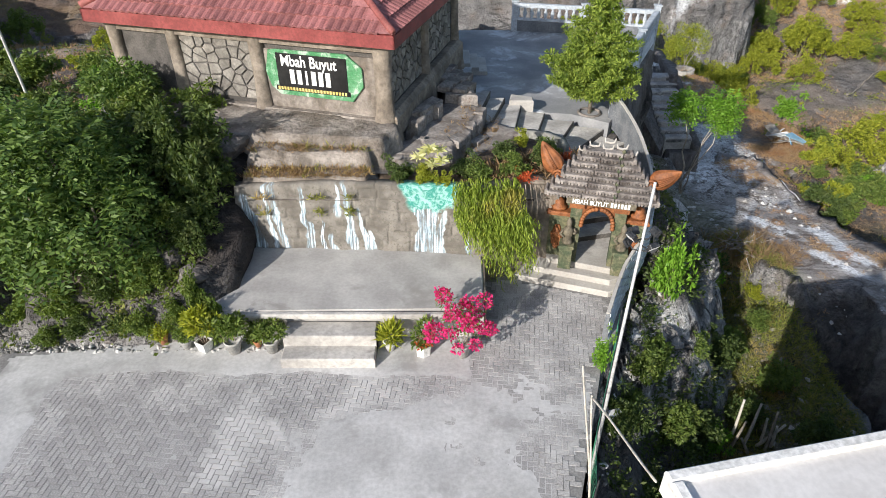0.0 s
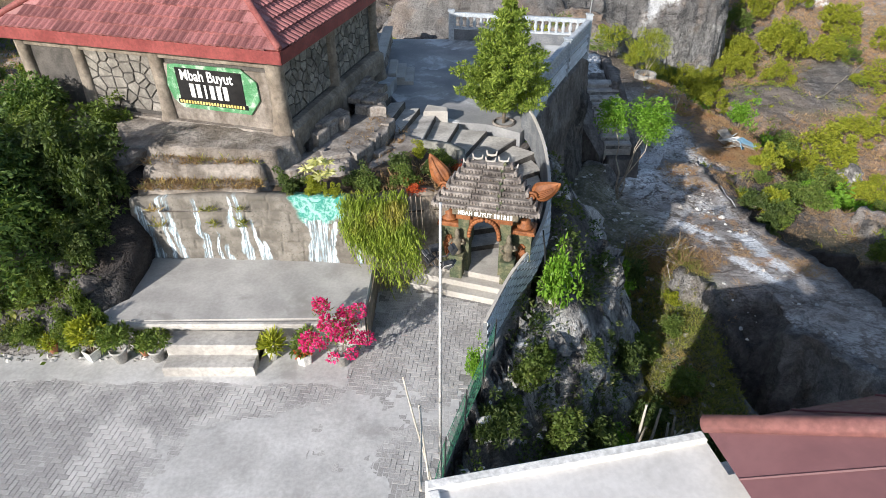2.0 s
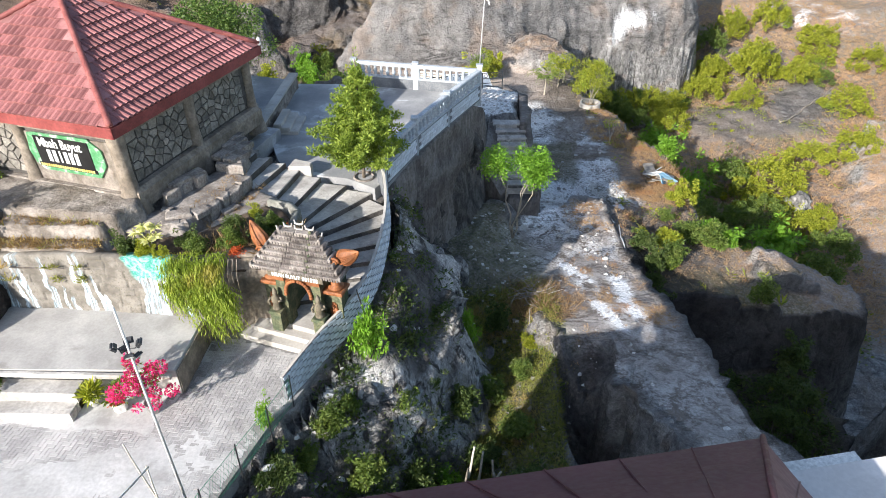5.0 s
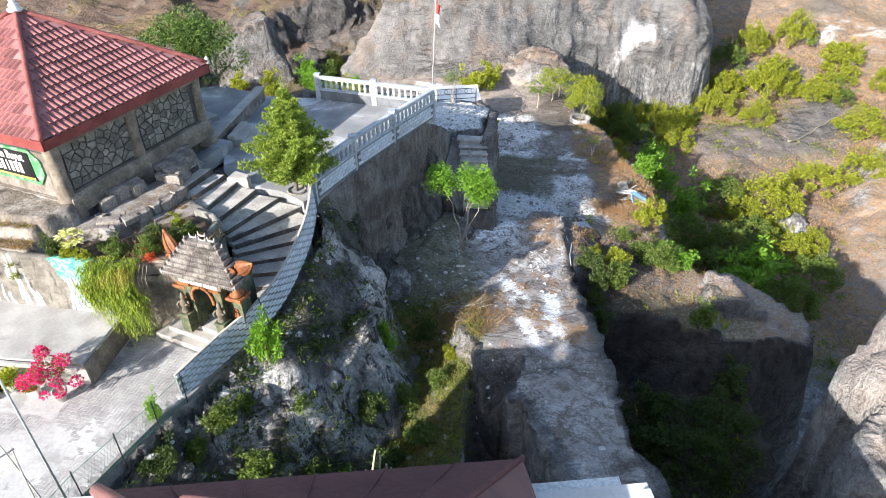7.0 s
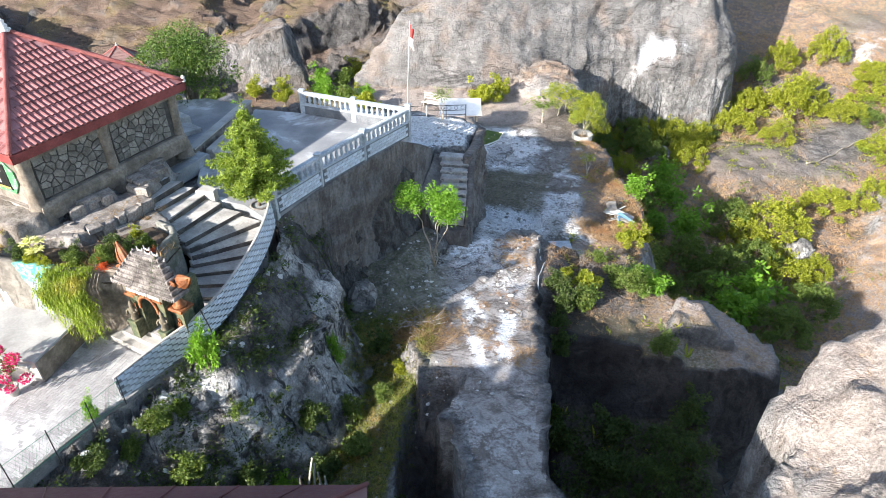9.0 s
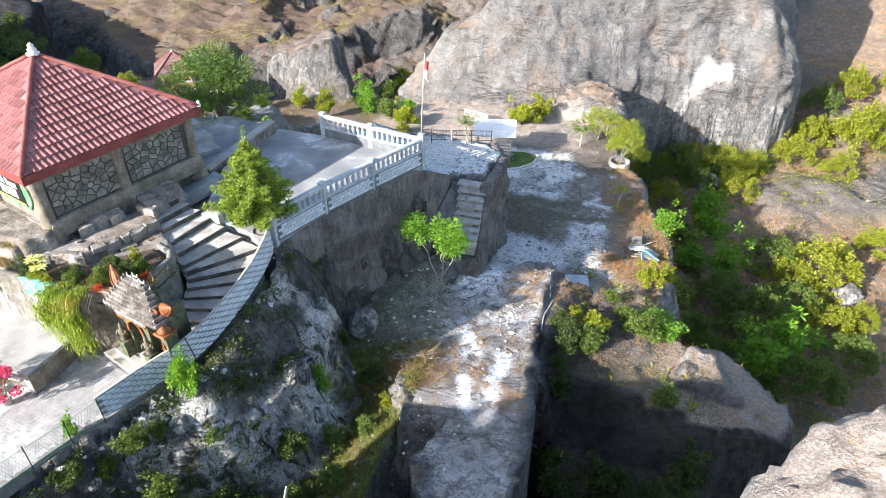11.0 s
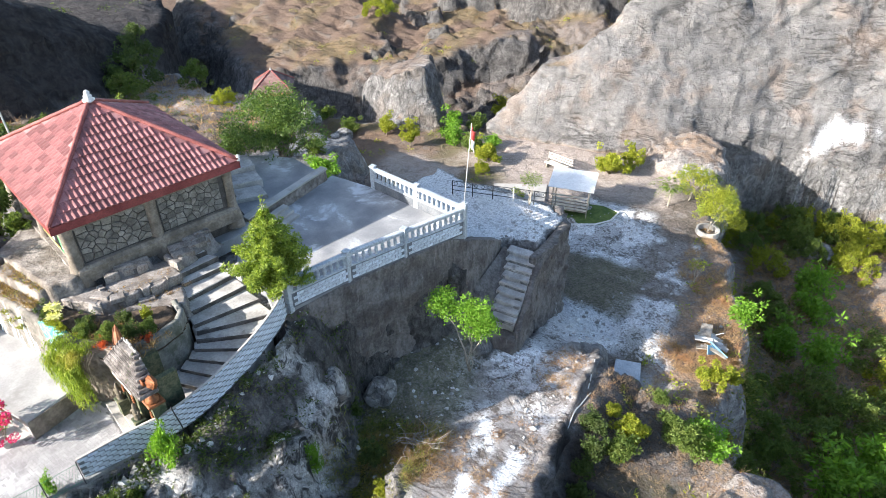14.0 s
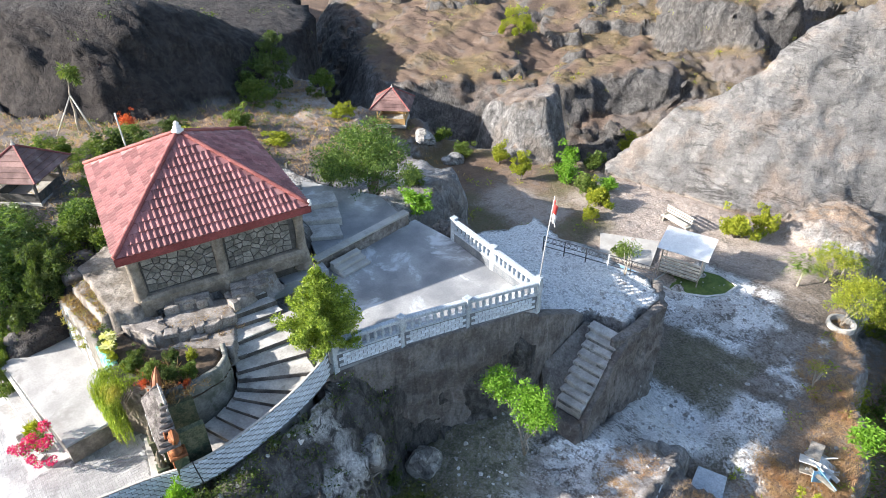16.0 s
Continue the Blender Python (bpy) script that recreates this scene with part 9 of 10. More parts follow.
for i in range(8):
    x, y = 8.0 + 0.16 * i + r.uniform(-0.1, 0.1), 11.6 + r.uniform(-0.3, 0.3)
    g = ground_z(x, y)
    pole("cut_stick", "pale cut stick leaning in the gully", "stick", (x, y, g - 0.1), (x + r.uniform(-0.5, 0.6), y + r.uniform(-0.3, 0.5), g + r.uniform(0.8, 1.7)), 0.05, 0.03, M_BAMBOO if i % 3 else M_WOOD, "sticks in the gully")
o = tagged(obj("styrofoam_box", Build().box((0, 0, 0.06), (0.30, 0.17, 0.12), None, 0.01), M_WHITE), "small white box lying by the fence", "box")
o.matrix_world = pose(3.45, 8.75, ground_z(3.45, 8.75) + 0.0, 8, 5, 20)


def canopy_hut(name, words, cat, x, y, z, w, d, wall_h, rise, rz, roof_m, wall_m, rows=7):
    """An open hut: deck, four posts, low walls and a tiled pyramid roof."""
    e = thing(name, words, cat, (x, y, z), rz)
    part("deck", Build().box((0, 0, 0.15), (w, d, 0.3), None, 0.04), M_PALE, e, "pale cement base")
    for sx in (-1, 1):
        for sy in (-1, 1):
            part("post", Build().box((sx * (w / 2 - 0.12), sy * (d / 2 - 0.12), 0.3 + wall_h / 2), (0.12, 0.12, wall_h), None, 0.01), wall_m, e)
    for sx, sy, ww, dd in ((0, -1, w - 0.3, 0.06), (0, 1, w - 0.3, 0.06), (-1, 0, 0.06, d - 0.3), (1, 0, 0.06, d - 0.3)):
        part("low_wall", Build().box((sx * (w / 2 - 0.12), sy * (d / 2 - 0.12), 0.55), (ww, dd, 0.5), None, 0.01), wall_m, e, "varnished plank wall")
    ov = 0.45
    cs = [(-w / 2 - ov, -d / 2 - ov), (w / 2 + ov, -d / 2 - ov), (w / 2 + ov, d / 2 + ov), (-w / 2 - ov, d / 2 + ov)]
    z0, z1 = 0.3 + wall_h - 0.1, 0.3 + wall_h + rise
    rf = part("roof", Build().add([(p[0], p[1], z0) for p in cs] + [(0, 0, z1)], [(0, 1, 4), (1, 2, 4), (2, 3, 4), (3, 0, 4), (3, 2, 1, 0)]), roof_m, e, "brown-red tiled roof")
    for i in range(4):
        a_, b_ = Vector((*cs[i], z0)), Vector((*cs[(i + 1) % 4], z0))
        ap = Vector((0, 0, z1))
        for k in range(rows):
            t0, t1 = k / rows, (k + 1.0) / rows
            p0, p1, p2, p3 = a_.lerp(ap, t0), b_.lerp(ap, t0), b_.lerp(ap, t1), a_.lerp(ap, t1)
            up_ = Vector((0, 0, 0.05))
            part("tile_course", Build().add([p0 + up_, p1 + up_, p2 + up_ * 0.2, p3 + up_ * 0.2, p0, p1], [(0, 1, 2, 3), (4, 5, 1, 0)]), roof_m, rf)
        part("hip_cap", Build().tube([a_ + Vector((0, 0, 0.06)), ap + Vector((0, 0, 0.05))], 0.06, 6), M_HIP, rf)
    part("finial", Build().lathe([(0.1, 0), (0.12, 0.08), (0.05, 0.16), (0.02, 0.3)], 8, pose(0, 0, z1)), M_PALE, e)
    return e


canopy_hut("gazebo", "open wooden gazebo with a brown-red tiled roof on a rock", "gazebo", -19.4, 44.2, ground_z(-19.4, 44.2) - 0.1, 2.5, 2.5, 1.5, 1.3, 38, M_TILE_OLD, M_TAN)
# posts and walls are coloured near-black to give the hut's shaded inside
canopy_hut("open_hut", "dark open hut with a brown-red tiled roof", "hut", -18.9, 16.3, ground_z(-18.9, 16.3) - 0.05, 2.6, 2.6, 1.5, 1.3, 40, M_TILE_OLD, M_DARKSHADE)

# white-roofed shed, bench, basin and lawn on the quarry floor
shed = thing("shed", "small shed with a white sheet roof and plank sides", "shed", (8.1, 42.9, -6.3), 11)
shed.scale = (0.82, 0.82, 0.9)
for sx in (-1.45, 1.45):
    for sy in (-0.95, 0.95):
        part("post", Build().box((sx, sy, 1.25), (0.09, 0.09, 2.6), None, 0.01), M_WOOD, shed)
part("roof_sheet", Build().prism([(-1.85, -1.3), (1.85, -1.3), (1.85, 1.3), (-1.85, 1.3)], [2.5, 2.5, 2.95, 2.95], [2.55, 2.55, 3.0, 3.0]), M_LETTER, shed, "white painted sheet roof")
for q in range(5):
    part("plank", Build().box((0, -0.98, 0.75 + 0.26 * q), (2.9, 0.03, 0.16), None, 0.005), M_BAMBOO, shed)
    part("plank", Build().box((1.48, 0, 0.75 + 0.26 * q), (0.03, 1.9, 0.16), None, 0.005), M_BAMBOO, shed)
part("floor", Build().box((0, 0, 0.55), (2.9, 1.9, 0.08), None, 0.01), M_WOOD, shed)
bench = thing("bench", "pale wooden bench with a slatted back below the cliff", "bench", (5.2, 48.0, -6.25), -14)
part("seat", Build().box((0, 0, 0.5), (2.2, 0.55, 0.08), None, 0.01), M_BAMBOO, bench)
for q in range(3):
    part("slat", Build().box((0, 0.32, 0.7 + 0.2 * q), (2.2, 0.04, 0.12), None, 0.01), M_BAMBOO, bench)
for sx in (-0.95, 0.95):
    part("leg", Build().box((sx, 0.1, 0.3), (0.1, 0.5, 0.6), None, 0.01), M_WOOD, bench)
pad = structure("pavement_pad", Build().prism([(1.9, 43.6), (3.2, 41.4), (6.4, 42.2), (5.4, 45.4)], -6.6, -6.12), M_PALE, "pale cement pad beside the shed", "pavement")
basin = thing("basin", "shallow blue-painted water basin with cement kerb", "basin", (4.9, 40.5, -6.3))
part("rim", Build().prism([(-1.5, 0.7), (-1.2, -0.8), (1.4, -0.8), (1.5, 0.8)], 0.0, 0.22, None, 0.03), M_PALE, basin)
part("basin_floor", Build().prism([(-1.35, 0.58), (-1.08, -0.68), (1.28, -0.68), (1.36, 0.68)], 0.1, 0.226), M_POOL, basin, "blue painted basin")
kerb = [(7.2, 41.2), (8.6, 41.0), (10.2, 41.9), (11.0, 42.9), (11.2, 44.2), (10.0, 44.6), (8.4, 44.2), (7.4, 43.0)]
lawn = structure("lawn", Build().prism(kerb, -6.6, -6.2), mat("lawn_turf", (0.07, 0.12, 0.03), (0.13, 0.18, 0.05), 3.0, 30.0, 1.0, 0.9, 0.04), "small green lawn with a cement kerb", "lawn")
part("kerb", Build().tube([(x, y, -6.2) for x, y in kerb + kerb[:1]], 0.07, 6), M_POLE, lawn, "pale blue kerb")
ring = tagged(obj("planter_ring_low", Build().lathe([(0.62, 0), (0.75, 0), (0.75, 0.4), (0.62, 0.4), (0.62, 0.0)], 20, None, False), M_PALE, soft=False), "round cement planter ring on the quarry floor", "planter")
ring.location = (17.0, 44.6, ground_z(17.0, 44.6) - 0.05)
for i, (x0, y0, x1, y1, z) in enumerate(((-2.4, 22.5, -1.2, 24.0, 2.42), (-3.2, 23.2, -2.1, 24.7, 2.62), (-3.9, 23.8, -3.1, 25.3, 2.85))):
    structure("step_back", Build().prism([(x0, y0), (x0 + 0.9, y0 - 0.6), (x1 + 0.9, y1 - 0.5), (x1, y1)], 1.8, z, None, 0.03), M_STEP, "broad dark cement step behind the house", "step")
# pile of broken stones behind the plaza
for i in range(26):
    x, y = 1.9 + r.uniform(-0.9, 1.2), 28.6 + r.uniform(-0.6, 0.5)
    o = boulder(x, y, r.uniform(0.16, 0.34), "broken stone on the heap behind the plaza", 0.7, 300 + i, M_CLIFF, 0.3, "stone")
    o.location.z = max(o.location.z, 1.1 + 0.3 * r.random())

# ---- small pieces: bricks, pavers, rubble, grass ----
brick = Build().box((0, 0, 0), (0.285, 0.03, 0.092), None, 0.008).mesh("brick", M_WALLBRICK)
total = sum((b_ - a_).length for a_, b_ in zip(wline, wline[1:]))
for row in range(8):
    s = 0.16 * (row % 2) + 0.02
    while s < total - 0.28:
        p, d = along(wline, s + 0.145)
        n_ = Vector((d.y, -d.x, 0)).normalized()
        t = (row + 0.5) / 8
        up_ = (n_ * (-0.06) + Vector((0, 0, WH))).normalized()
        d = (d - up_ * d.dot(up_)).normalized()
        fo = d.cross(up_)
        q = p + n_ * (-0.17 + 0.06 * t) + Vector((0, 0, -0.01 - t * (WH - 0.02))) + fo * 0.006
        o = part("brick", brick, None, wall_b)
        o.matrix_basis = Matrix.Translation(q) @ Matrix((d, -fo, up_)).transposed().to_4x4()
        s += 0.31

# bricks of the balustrade's base
for a_, b_ in zip(BP[:3], BP[1:4]):
    a3, b3 = Vector((*a_, 0)), Vector((*b_, 0))
    d = (b3 - a3).normalized()
    n_ = Vector((d.y, -d.x, 0))
    for row in range(4):
        s = 0.15 + 0.16 * (row % 2)
        while s < (b3 - a3).length - 0.28:
            o = part("brick", brick, None, bal)
            o.matrix_basis = Matrix.Translation(a3 + d * (s + 0.145) + n_ * 0.088 + Vector((0, 0, 1.69 + row * 0.14)) - BO) @ (Matrix((d, -n_, Vector((0, 0, 1)))).transposed().to_4x4() @ Matrix.Diagonal((1, 1, 1.3, 1)))
            s += 0.31

# herringbone pavers
PW = 0.105
pv = Build().box((PW, PW / 2, -0.02), (2 * PW - 0.010, PW - 0.010, 0.04), None, 0.002).mesh("paver", M_PAVER)
rest = Build()
rot = pose(0, 0, 0, 0, 0, -7)
inv = rot.inverted()
plaza_poly = [(-8.5, 2.0), (2.2, 2.0), (2.22, 6.2), (3.2, 9.6), (3.65, 10.4), (3.95, 11.4), (3.85, 11.85), (1.7, 12.6), (0.95, 12.6), (0.9, 10.5), (-4.9, 9.6), (-9.2, 9.4)]
cand = []
for i in range(-110, 110):
    for j in range(-70, 70):
        ox, oy = i * PW + 2 * PW * j, -i * PW + 2 * PW * j
        cand.append((ox, oy, 0))
        cand.append((ox + 3 * PW, oy, 90))
ca = np.array(cand)
wx = ca[:, 0] * math.cos(radians(-7)) - ca[:, 1] * math.sin(radians(-7)) - 2.5
wy = ca[:, 0] * math.sin(radians(-7)) + ca[:, 1] * math.cos(radians(-7)) + 6.5
inside = sdist(plaza_poly, wx, wy) > 0.12
picked = 0
for k in np.nonzero(inside)[0]:
    m = pose(wx[k], wy[k], rng.uniform(-0.0025, 0.0025), 0, 0, -7 + ca[k, 2])
    if -7.2 < wx[k] < -4.4 and 5.9 < wy[k] < 8.4 and picked < 300:
        o = part("paver", pv, None, pav)
        o.matrix_basis = m
        picked += 1
    else:
        rest.add([v.co for v in pv.vertices], [tuple(f.vertices) for f in pv.polygons][1:], m)
ob = part("paver_field", rest, M_PAVER_J, pav)
ob["kind"] = "stuff"

# cement smeared over the blocks
nx, ny = 230, 210
SX, SY = np.meshgrid(np.linspace(-9.3, 3.9, nx), np.linspace(2.0, 12.4, ny), indexing="ij")
mid = smooth(1 - np.hypot((SX + 0.9) / 3.6, (SY - 7.2) / 3.2)) * 1.15 + smooth((SY - 9.15) / 0.5) * (SX < 0.6) * 0.9 + smooth((-7.6 - SX) / 0.5) * 0.9
cover = mid + 0.75 * fbm(SX, SY, 0, 0.8, 5, 91) - 0.42
SZ = np.clip(cover, -0.4, 0.25) * 0.035 + 0.0015 * fbm(SX, SY, 0, 4.0, 3, 95)
keepm = sdist(plaza_poly[:8] + [(0.95, 12.6), (0.9, 10.6), (-4.9, 10.5), (-9.2, 9.9)], SX, SY) > 0.0
b = Build()
b.v = [tuple(v) for v in np.stack([SX, SY, SZ], -1).reshape(-1, 3)]
ok = keepm & (SZ > -0.010)
for i in range(nx - 1):
    for j in range(ny - 1):
        if ok[i:i + 2, j:j + 2].all():
            b.f.append((i * ny + j, (i + 1) * ny + j, (i + 1) * ny + j + 1, i * ny + j + 1))
part("cement_smear", b, M_SMEAR, pav, "worn cement skim over the blocks", True)

rs = np.random.RandomState(3)


def scatter(mask, n, region, zfun=None):
    """n places drawn over a region of the ground, kept with the chance the mask gives."""
    x0, x1, y0, y1 = region
    xs, ys = rs.uniform(x0, x1, n), rs.uniform(y0, y1, n)
    ix, iy = np.clip(np.searchsorted(gx, xs), 1, len(gx) - 1), np.clip(np.searchsorted(gy, ys), 1, len(gy) - 1)
    kp = rs.rand(n) < mask[ix, iy]
    xs, ys, ix, iy = xs[kp], ys[kp], ix[kp], iy[kp]
    tx, ty = (xs - gx[ix - 1]) / (gx[ix] - gx[ix - 1]), (ys - gy[iy - 1]) / (gy[iy] - gy[iy - 1])
    zs = (VZ[ix - 1, iy - 1] * (1 - ty) + VZ[ix - 1, iy] * ty) * (1 - tx) + (VZ[ix, iy - 1] * (1 - ty) + VZ[ix, iy] * ty) * tx
    return np.stack([xs, ys, zs], -1)


def tufts(name, words, pts, blades, hgt, wid, material, lean=0.5):
    n = len(pts)
    c = np.repeat(pts, blades, 0) + rs.normal(size=(n * blades, 3)) * np.array([0.06, 0.06, 0]) * hgt / 0.3
    d = rs.normal(size=(n * blades, 3)) * np.array([lean, lean, 0.12]) + np.array([0, 0, 1.0])
    sz = hgt * (0.5 + 0.8 * rs.rand(n * blades)) * np.repeat(0.6 + 0.8 * rs.rand(n), blades)
    o = new(name, leaf_mesh(name, c, d, sz, np.maximum(sz * wid, 0.008), material, 5))
    return tagged(o, words, "grass", kind="stuff")


def thicket(name, words, pts, per, rad, leaf, material, rise=0.7):
    """Low scrub: a clump of leaves at each place, too many to count."""
    n = len(pts)
    r_ = rad * np.repeat(0.5 + 0.9 * rs.rand(n), per)
    d = rs.normal(size=(n * per, 3))
    d /= np.linalg.norm(d, axis=1, keepdims=True)
    d[:, 2] = np.abs(d[:, 2]) * rise
    c = np.repeat(pts, per, 0) + d * (r_ * (0.35 + 0.65 * rs.rand(n * per)))[:, None]
    out = d + rs.normal(size=(n * per, 3)) * 0.6 + np.array([0, 0, -0.1])
    sz = leaf * (0.6 + 0.8 * rs.rand(n * per))
    o = new(name, leaf_mesh(name, c, out, sz, sz * 0.45, material, 9))
    return tagged(o, words, "undergrowth", kind="stuff")


east = smooth((33 - GX + 2 * MK["n2"]) / 3)
low = valley * east * smooth((54 - GY) / 4) * (0.25 + 0.75 * smooth((fbm(GX, GY, 0, 0.22, 3, 103) + 0.05) / 0.25))
edge_q = np.clip(4 * MK["quarry"] * (1 - MK["quarry"]), 0, 1) * smooth((GX - 15) / 2) * smooth((50 - GY) / 3)
thicket("rim_scrub", "green creepers hanging over the quarry rim", scatter(edge_q * 0.8 * smooth((fbm(GX, GY, 0, 0.5, 3, 107) + 0.1) / 0.25), 2600, (15, 25, 24, 50)), 24, 0.42, 0.13, L_FRESH)
wet = np.clip(MK["gully"] * (1 - MK["ridge"]) * (1 - MK["onbank"]) * smooth((19.5 - GY) / 2), 0, 1) * smooth((fbm(GX, GY, 0, 0.8, 3, 87) + 0.15) / 0.3)
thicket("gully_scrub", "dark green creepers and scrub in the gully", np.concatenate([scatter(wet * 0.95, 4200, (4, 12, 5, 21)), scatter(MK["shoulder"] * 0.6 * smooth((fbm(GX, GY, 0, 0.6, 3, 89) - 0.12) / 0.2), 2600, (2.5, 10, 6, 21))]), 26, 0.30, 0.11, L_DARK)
thicket("gully_weeds", "fresh green weeds among the rocks of the gully", np.concatenate([scatter(wet * 0.35, 700, (4, 12, 5, 20)), scatter(MK["onbank"] * 0.5, 500, (7, 11.8, 8, 20)), scatter(MK["shoulder"] * 0.35 * smooth((fbm(GX, GY, 0, 0.6, 3, 89) - 0.05) / 0.2), 700, (2.5, 10, 6, 18))]), 22, 0.22, 0.10, L_MID)
thicket("pit_scrub", "dense dark scrub on the floor of the pit", scatter(MK["pit"] * flat * (1 - MK["rockm"]) * (1 - MK["bigrock"]) * smooth((20.5 - GY) / 1.5), 1100, (16, 24, 4, 22)), 30, 0.5, 0.15, L_DARK)
thicket("valley_scrub", "dense green scrub on the shaded valley side", np.concatenate([scatter(low * 0.45, 3000, (19, 36, 26, 56)), scatter(valley * rocky * 0.6, 1900, (18, 26, 26, 50))]), 30, 0.75, 0.20, L_FRESH)
thicket("valley_bushes", "mid-green low bushes on the valley floor", np.concatenate([scatter(low * 0.3, 2600, (19, 36, 26, 56)), scatter(valley * rocky * 0.6, 1600, (18, 26, 26, 50)), scatter(valley * (1 - bare) * 0.2 * patch, 700, (24, 50, 50, 72))]), 26, 0.7, 0.18, L_MID)
thicket("sunny_scrub", "yellow-green low scrub under the cliff", np.concatenate([scatter(valley * (1 - bare) * 0.3 * smooth((GY - 55) / 4), 900, (19, 50, 50, 72)), scatter(rim * flat * 0.07, 900, (15, 22, 26, 46)), scatter(MK["hills"] * 0.18 * patch, 1800, (-40, 14, 50, 85)), scatter(MK["quarry"] * flat * smooth((4 - GX) / 4) * 0.10 * (1 - lit_wash), 1200, (-24, 6, 35, 56))]), 22, 0.5, 0.16, L_YELLOW)
thicket("west_scrub", "green undergrowth on the ground west of the house", np.concatenate([scatter(westside * 0.35, 900, (-14, -9, 10, 24)), scatter(westside * 0.16, 2600, (-34, -12, 10, 40)), scatter(MK["mound"] * 0.95, 700, (-11, -4.6, 10.4, 16))]), 26, 0.4, 0.13, L_MID)
thicket("hill_scrub", "dark scrub on the shaded hill", scatter(MK["shadehill"] * 0.12 * patch, 900, (-70, -30, 18, 62)), 24, 0.8, 0.2, L_DARK)
tufts("grass", "yellow-green rough grass on the gully bank", scatter(MK["onbank"], 15000, (7, 11.8, 6, 21)), 6, 0.19, 0.07, L_GRASS, 0.9)
tufts("rim_grass", "tall orange-brown dry grass along the quarry rim", np.concatenate([scatter(strip * smooth((fbm(GX, GY, 0, 0.7, 3, 111) + 0.25) / 0.3), 9000, (16, 24, 27, 48)), scatter(edge_q, 9000, (15, 25, 24, 50)), scatter(rim * flat * smooth((fbm(GX, GY, 0, 0.5, 4, 109) + 0.12) / 0.2), 14000, (15, 22, 24, 48)), scatter(MK["rockm"] * flat * 0.12, 2000, (16, 26, 21, 28)), scatter(np.clip(4 * MK["rockm"] * (1 - MK["rockm"]), 0, 1) * smooth((GY - 23.5) / 1.0) * 0.8, 2600, (15.4, 26, 23, 30))]), 11, 0.27, 0.030, L_DRY, 0.8)
tufts("dry_grass", "dry straw-coloured grass along the quarry rim and ridge", np.concatenate([
    scatter(ridge_grass * 0.9, 9000, (9, 16, 14, 29)), scatter(np.clip(dry, 0, 1) * (1 - MK["rubble"]) * 0.7 * smooth((fbm(GX, GY, 0, 0.5, 4, 109) + 0.1) / 0.3), 12000, (14.5, 22, 24, 48)), scatter(MK["rockm"] * 0.22 * flat, 2500, (16, 26, 21, 28)), scatter(MK["bigrock"] * 0.25 * flat, 2500, (22, 34, 4, 18))]), 11, 0.15, 0.045, L_DRY, 0.95)
tufts("dry_grass_far", "dry grass on the valley floor and far hills", np.concatenate([
    scatter(dry * 0.9, 30000, (20, 56, 27, 88)), scatter(westside * flat * 0.8, 7000, (-34, -9, 16, 44))]), 6, 0.30, 0.08, L_DRY, 0.9)
tufts("hill_grass", "brown dry grass on the far hills", scatter(MK["hills"] * flat * 0.6 * patch, 12000, (-46, 14, 50, 95)), 6, 0.30, 0.08, L_BROWN, 0.9)
tufts("valley_weeds", "green weeds on the valley floor", scatter(np.clip(grass * 0.3, 0, 1) * (1 - MK["onbank"]), 9000, (16, 50, 8, 75)), 6, 0.42, 0.2, L_YELLOW, 1.1)
led = np.stack([rs.uniform(-4.6, -1.75, 620), np.where(rs.rand(620) < 0.5, rs.uniform(13.05, 13.5, 620), rs.uniform(13.6, 14.3, 620)), np.zeros(620)], -1)
led[:, 2] = np.where(led[:, 1] < 13.5, 2.58, 2.95)
tufts("ledge_weeds", "dry brown weeds on the cement ledges", led, 9, 0.15, 0.07, L_BROWN, 0.9)
bw = np.stack([rs.uniform(-0.6, 1.8, 300), rs.uniform(14.6, 17.2, 300), np.zeros(300)], -1)
side_ = bw[:, 0] - 0.52 - (bw[:, 1] - 15.2) * 0.34
bw[:, 2] = np.where(side_ < 0, 2.6, 2.24)
bw = bw[(np.abs(side_) > 0.1) & (side_ < 0.5 + 0.1 * (17 - bw[:, 1])) & (side_ > -0.6)]
tufts("bench_weeds", "dry brown weeds and litter between the stone benches", bw, 7, 0.12, 0.09, L_BROWN, 1.2)
bedp = np.stack([rs.uniform(0.6, 3.4, 160), rs.uniform(13.3, 14.7, 160), np.full(160, 2.38)], -1)
tufts("bed_weeds", "rust-brown dry weeds in the flower bed", bedp[bedp[:, 1] < 13.4 + 0.5 * bedp[:, 0]], 9, 0.26, 0.10, L_BROWN, 0.9)
led2 = led[:110] + np.array([0.1, 0.02, 0])
tufts("ledge_grass", "green grass tufts on the cement ledges", led2, 8, 0.17, 0.09, L_GRASS, 0.8)
mw = np.stack([rs.choice([-2.9, -2.15, -4.2], 60) + rs.normal(size=60) * 0.06, 12.72 + rs.rand(60) * 0.08, rs.choice([1.75, 1.85, 2.2], 60)], -1)
tufts("wall_weeds", "small weeds rooted in the mural wall", mw, 7, 0.16, 0.12, L_GRASS, 1.2)

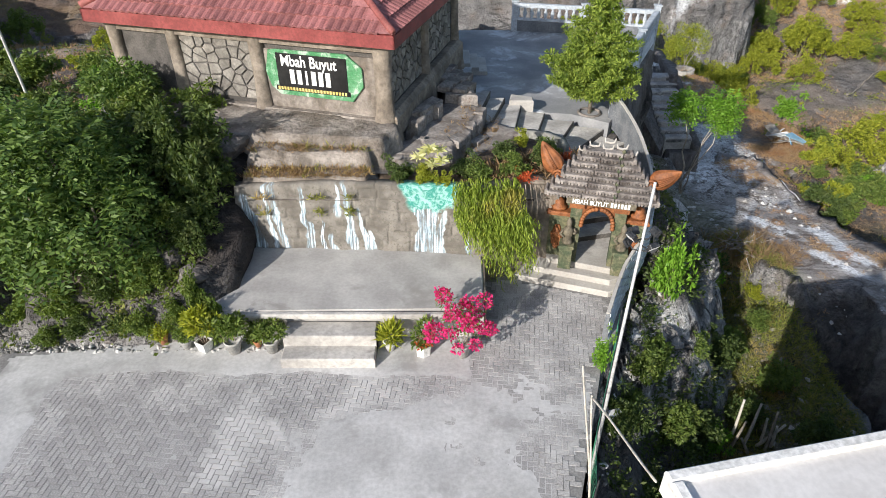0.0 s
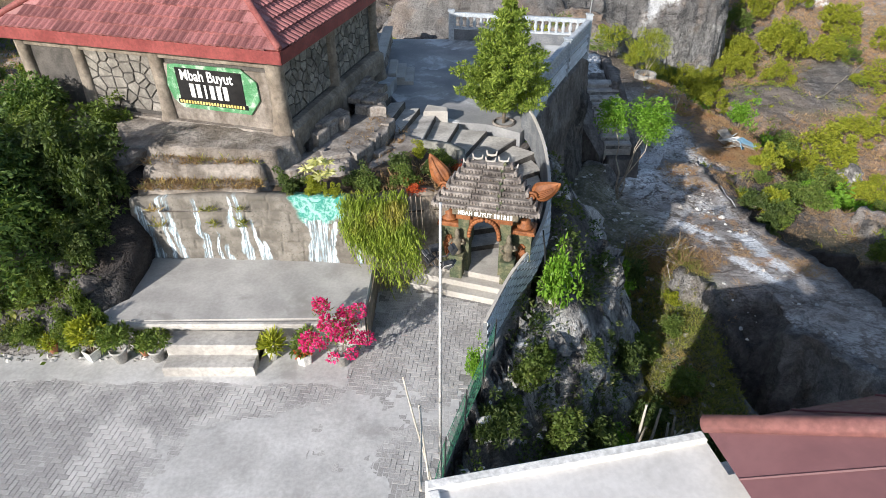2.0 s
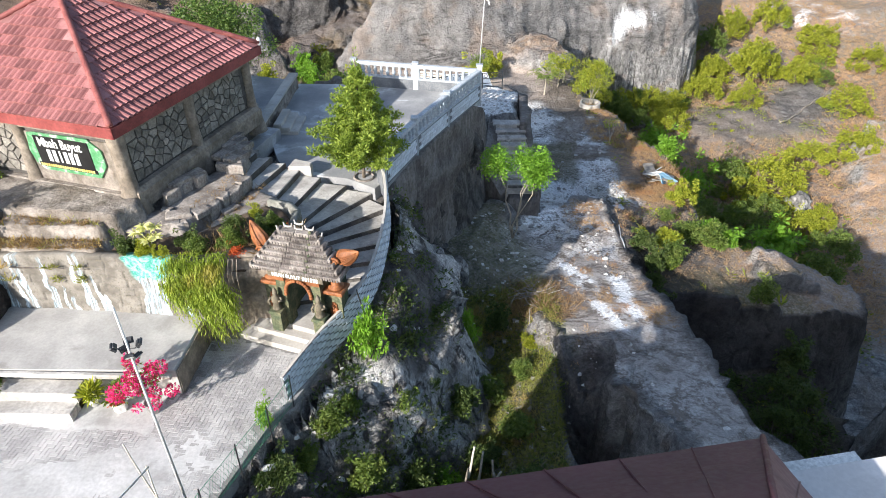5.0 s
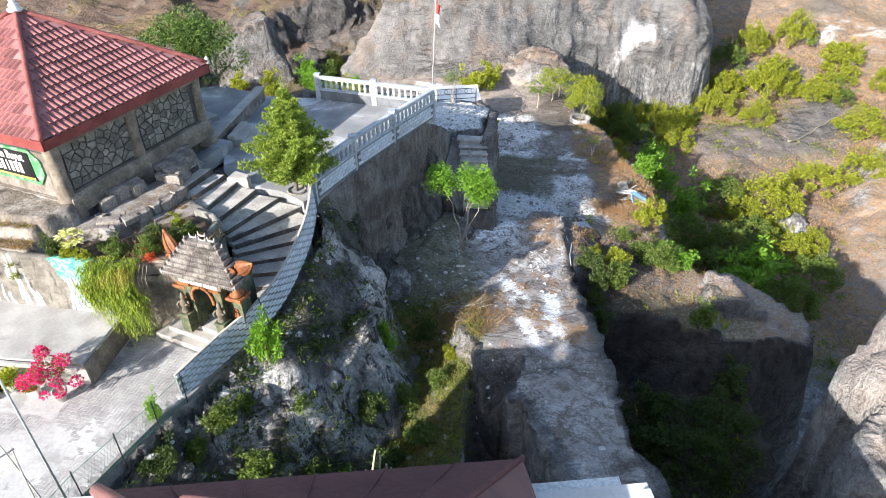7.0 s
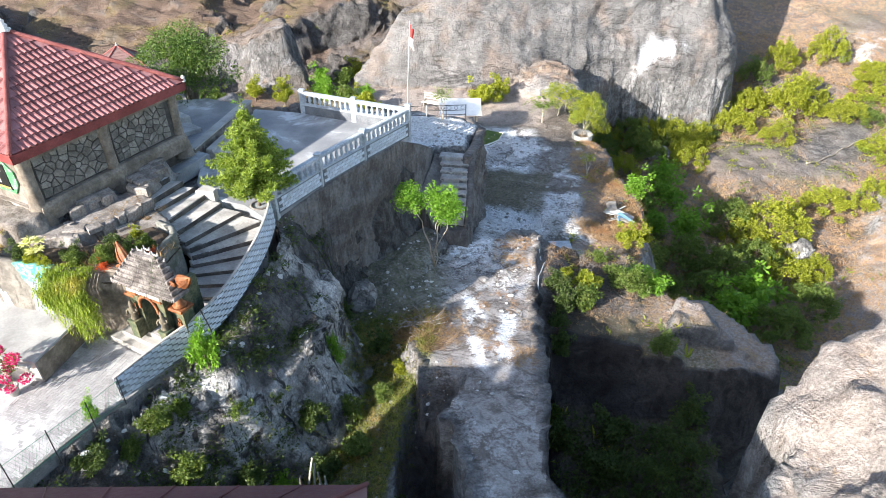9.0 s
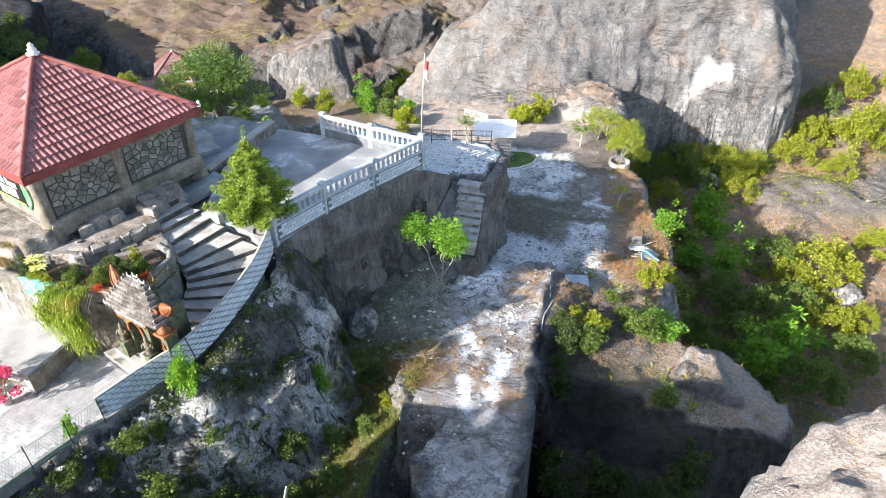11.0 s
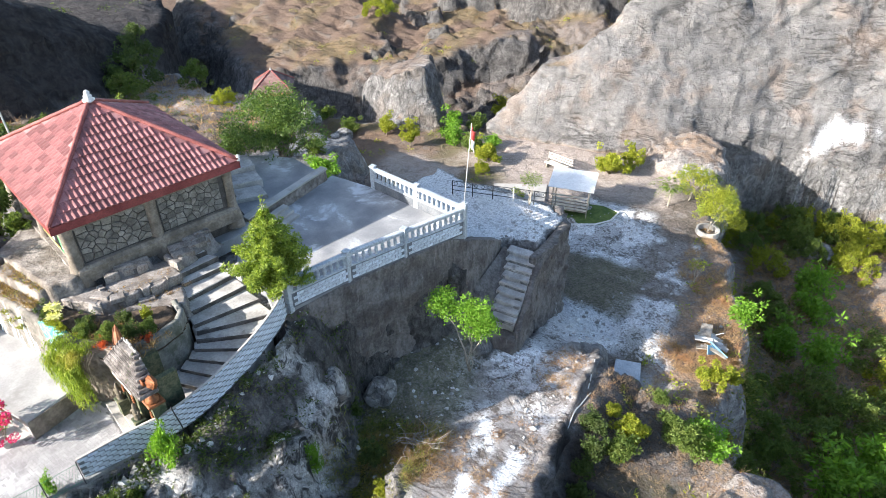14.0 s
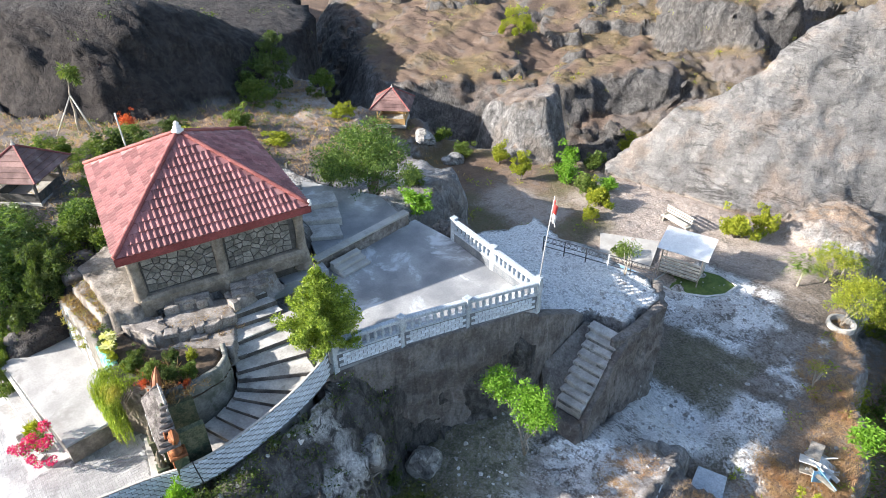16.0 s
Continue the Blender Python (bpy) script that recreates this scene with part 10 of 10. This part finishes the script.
hp = np.stack([10.5 + rs.normal(size=150) * 0.55, 18.5 + rs.normal(size=150) * 0.6, np.zeros(150)], -1)
hp[:, 2] = [ground_z(x, y) for x, y in hp[:, :2]]
tufts("brush_twigs", "reddish-brown dead brush round the heap of branches", hp, 12, 0.42, 0.035, L_BROWN, 1.1)

# loose stones: joined, too many to tell apart
def stones_field(name, words, pts, lo, hi, material):
    ico = bmesh.new()
    bmesh.ops.create_icosphere(ico, subdivisions=1, radius=1.0)
    base = np.array([v.co[:] for v in ico.verts])
    faces = np.array([[v.index for v in f.verts] for f in ico.faces])
    ico.free()
    n, nv = len(pts), len(base)
    sc = lo + (hi - lo) * rs.rand(n) ** 3
    V = base[None] * (1 + 0.28 * rs.normal(size=(n, nv, 1))) * sc[:, None, None] * (0.7 + 0.6 * rs.rand(n, 1, 3)) * np.array([1, 1, 0.7])
    V = V + pts[:, None, :]
    F = faces[None] + (np.arange(n) * nv)[:, None, None]
    me = bpy.data.meshes.new(name)
    me.from_pydata(V.reshape(-1, 3).tolist(), [], F.reshape(-1, 3).tolist())
    me.materials.append(material)
    return tagged(new(name, me), words, "rubble", kind="stuff")


M_STONELET = mat("loose_stone", (0.30, 0.29, 0.275), (0.56, 0.55, 0.53), 2.0, 20.0, 0.95, 0.5, 0.02, island=0.3)
stones_field("rubble", "loose white and grey limestone rubble", np.concatenate([
    scatter(np.clip(dust, 0, 1) * 0.8, 5000, (8.5, 19, 22, 44)), scatter(strip * 0.7 * smooth((36.5 - GY) / 2), 700, (17.5, 22, 29, 38)), scatter(MK["ridge"] * flat * 0.5, 600, (9, 17, 8, 30)), scatter(MK["gully"] * 0.4, 1500, (4, 12, 8, 26)), scatter(MK["shoulder"] * 0.7, 1800, (2.5, 9, 6, 21))]), 0.02, 0.13, M_STONELET)
stones_field("mound_rubble", "small stones and leaf litter at the foot of the mound", np.stack([rs.uniform(-9.2, -3.4, 420), 10.05 + rs.rand(420) ** 2 * 0.5, np.zeros(420)], -1), 0.015, 0.06, M_STONELET)
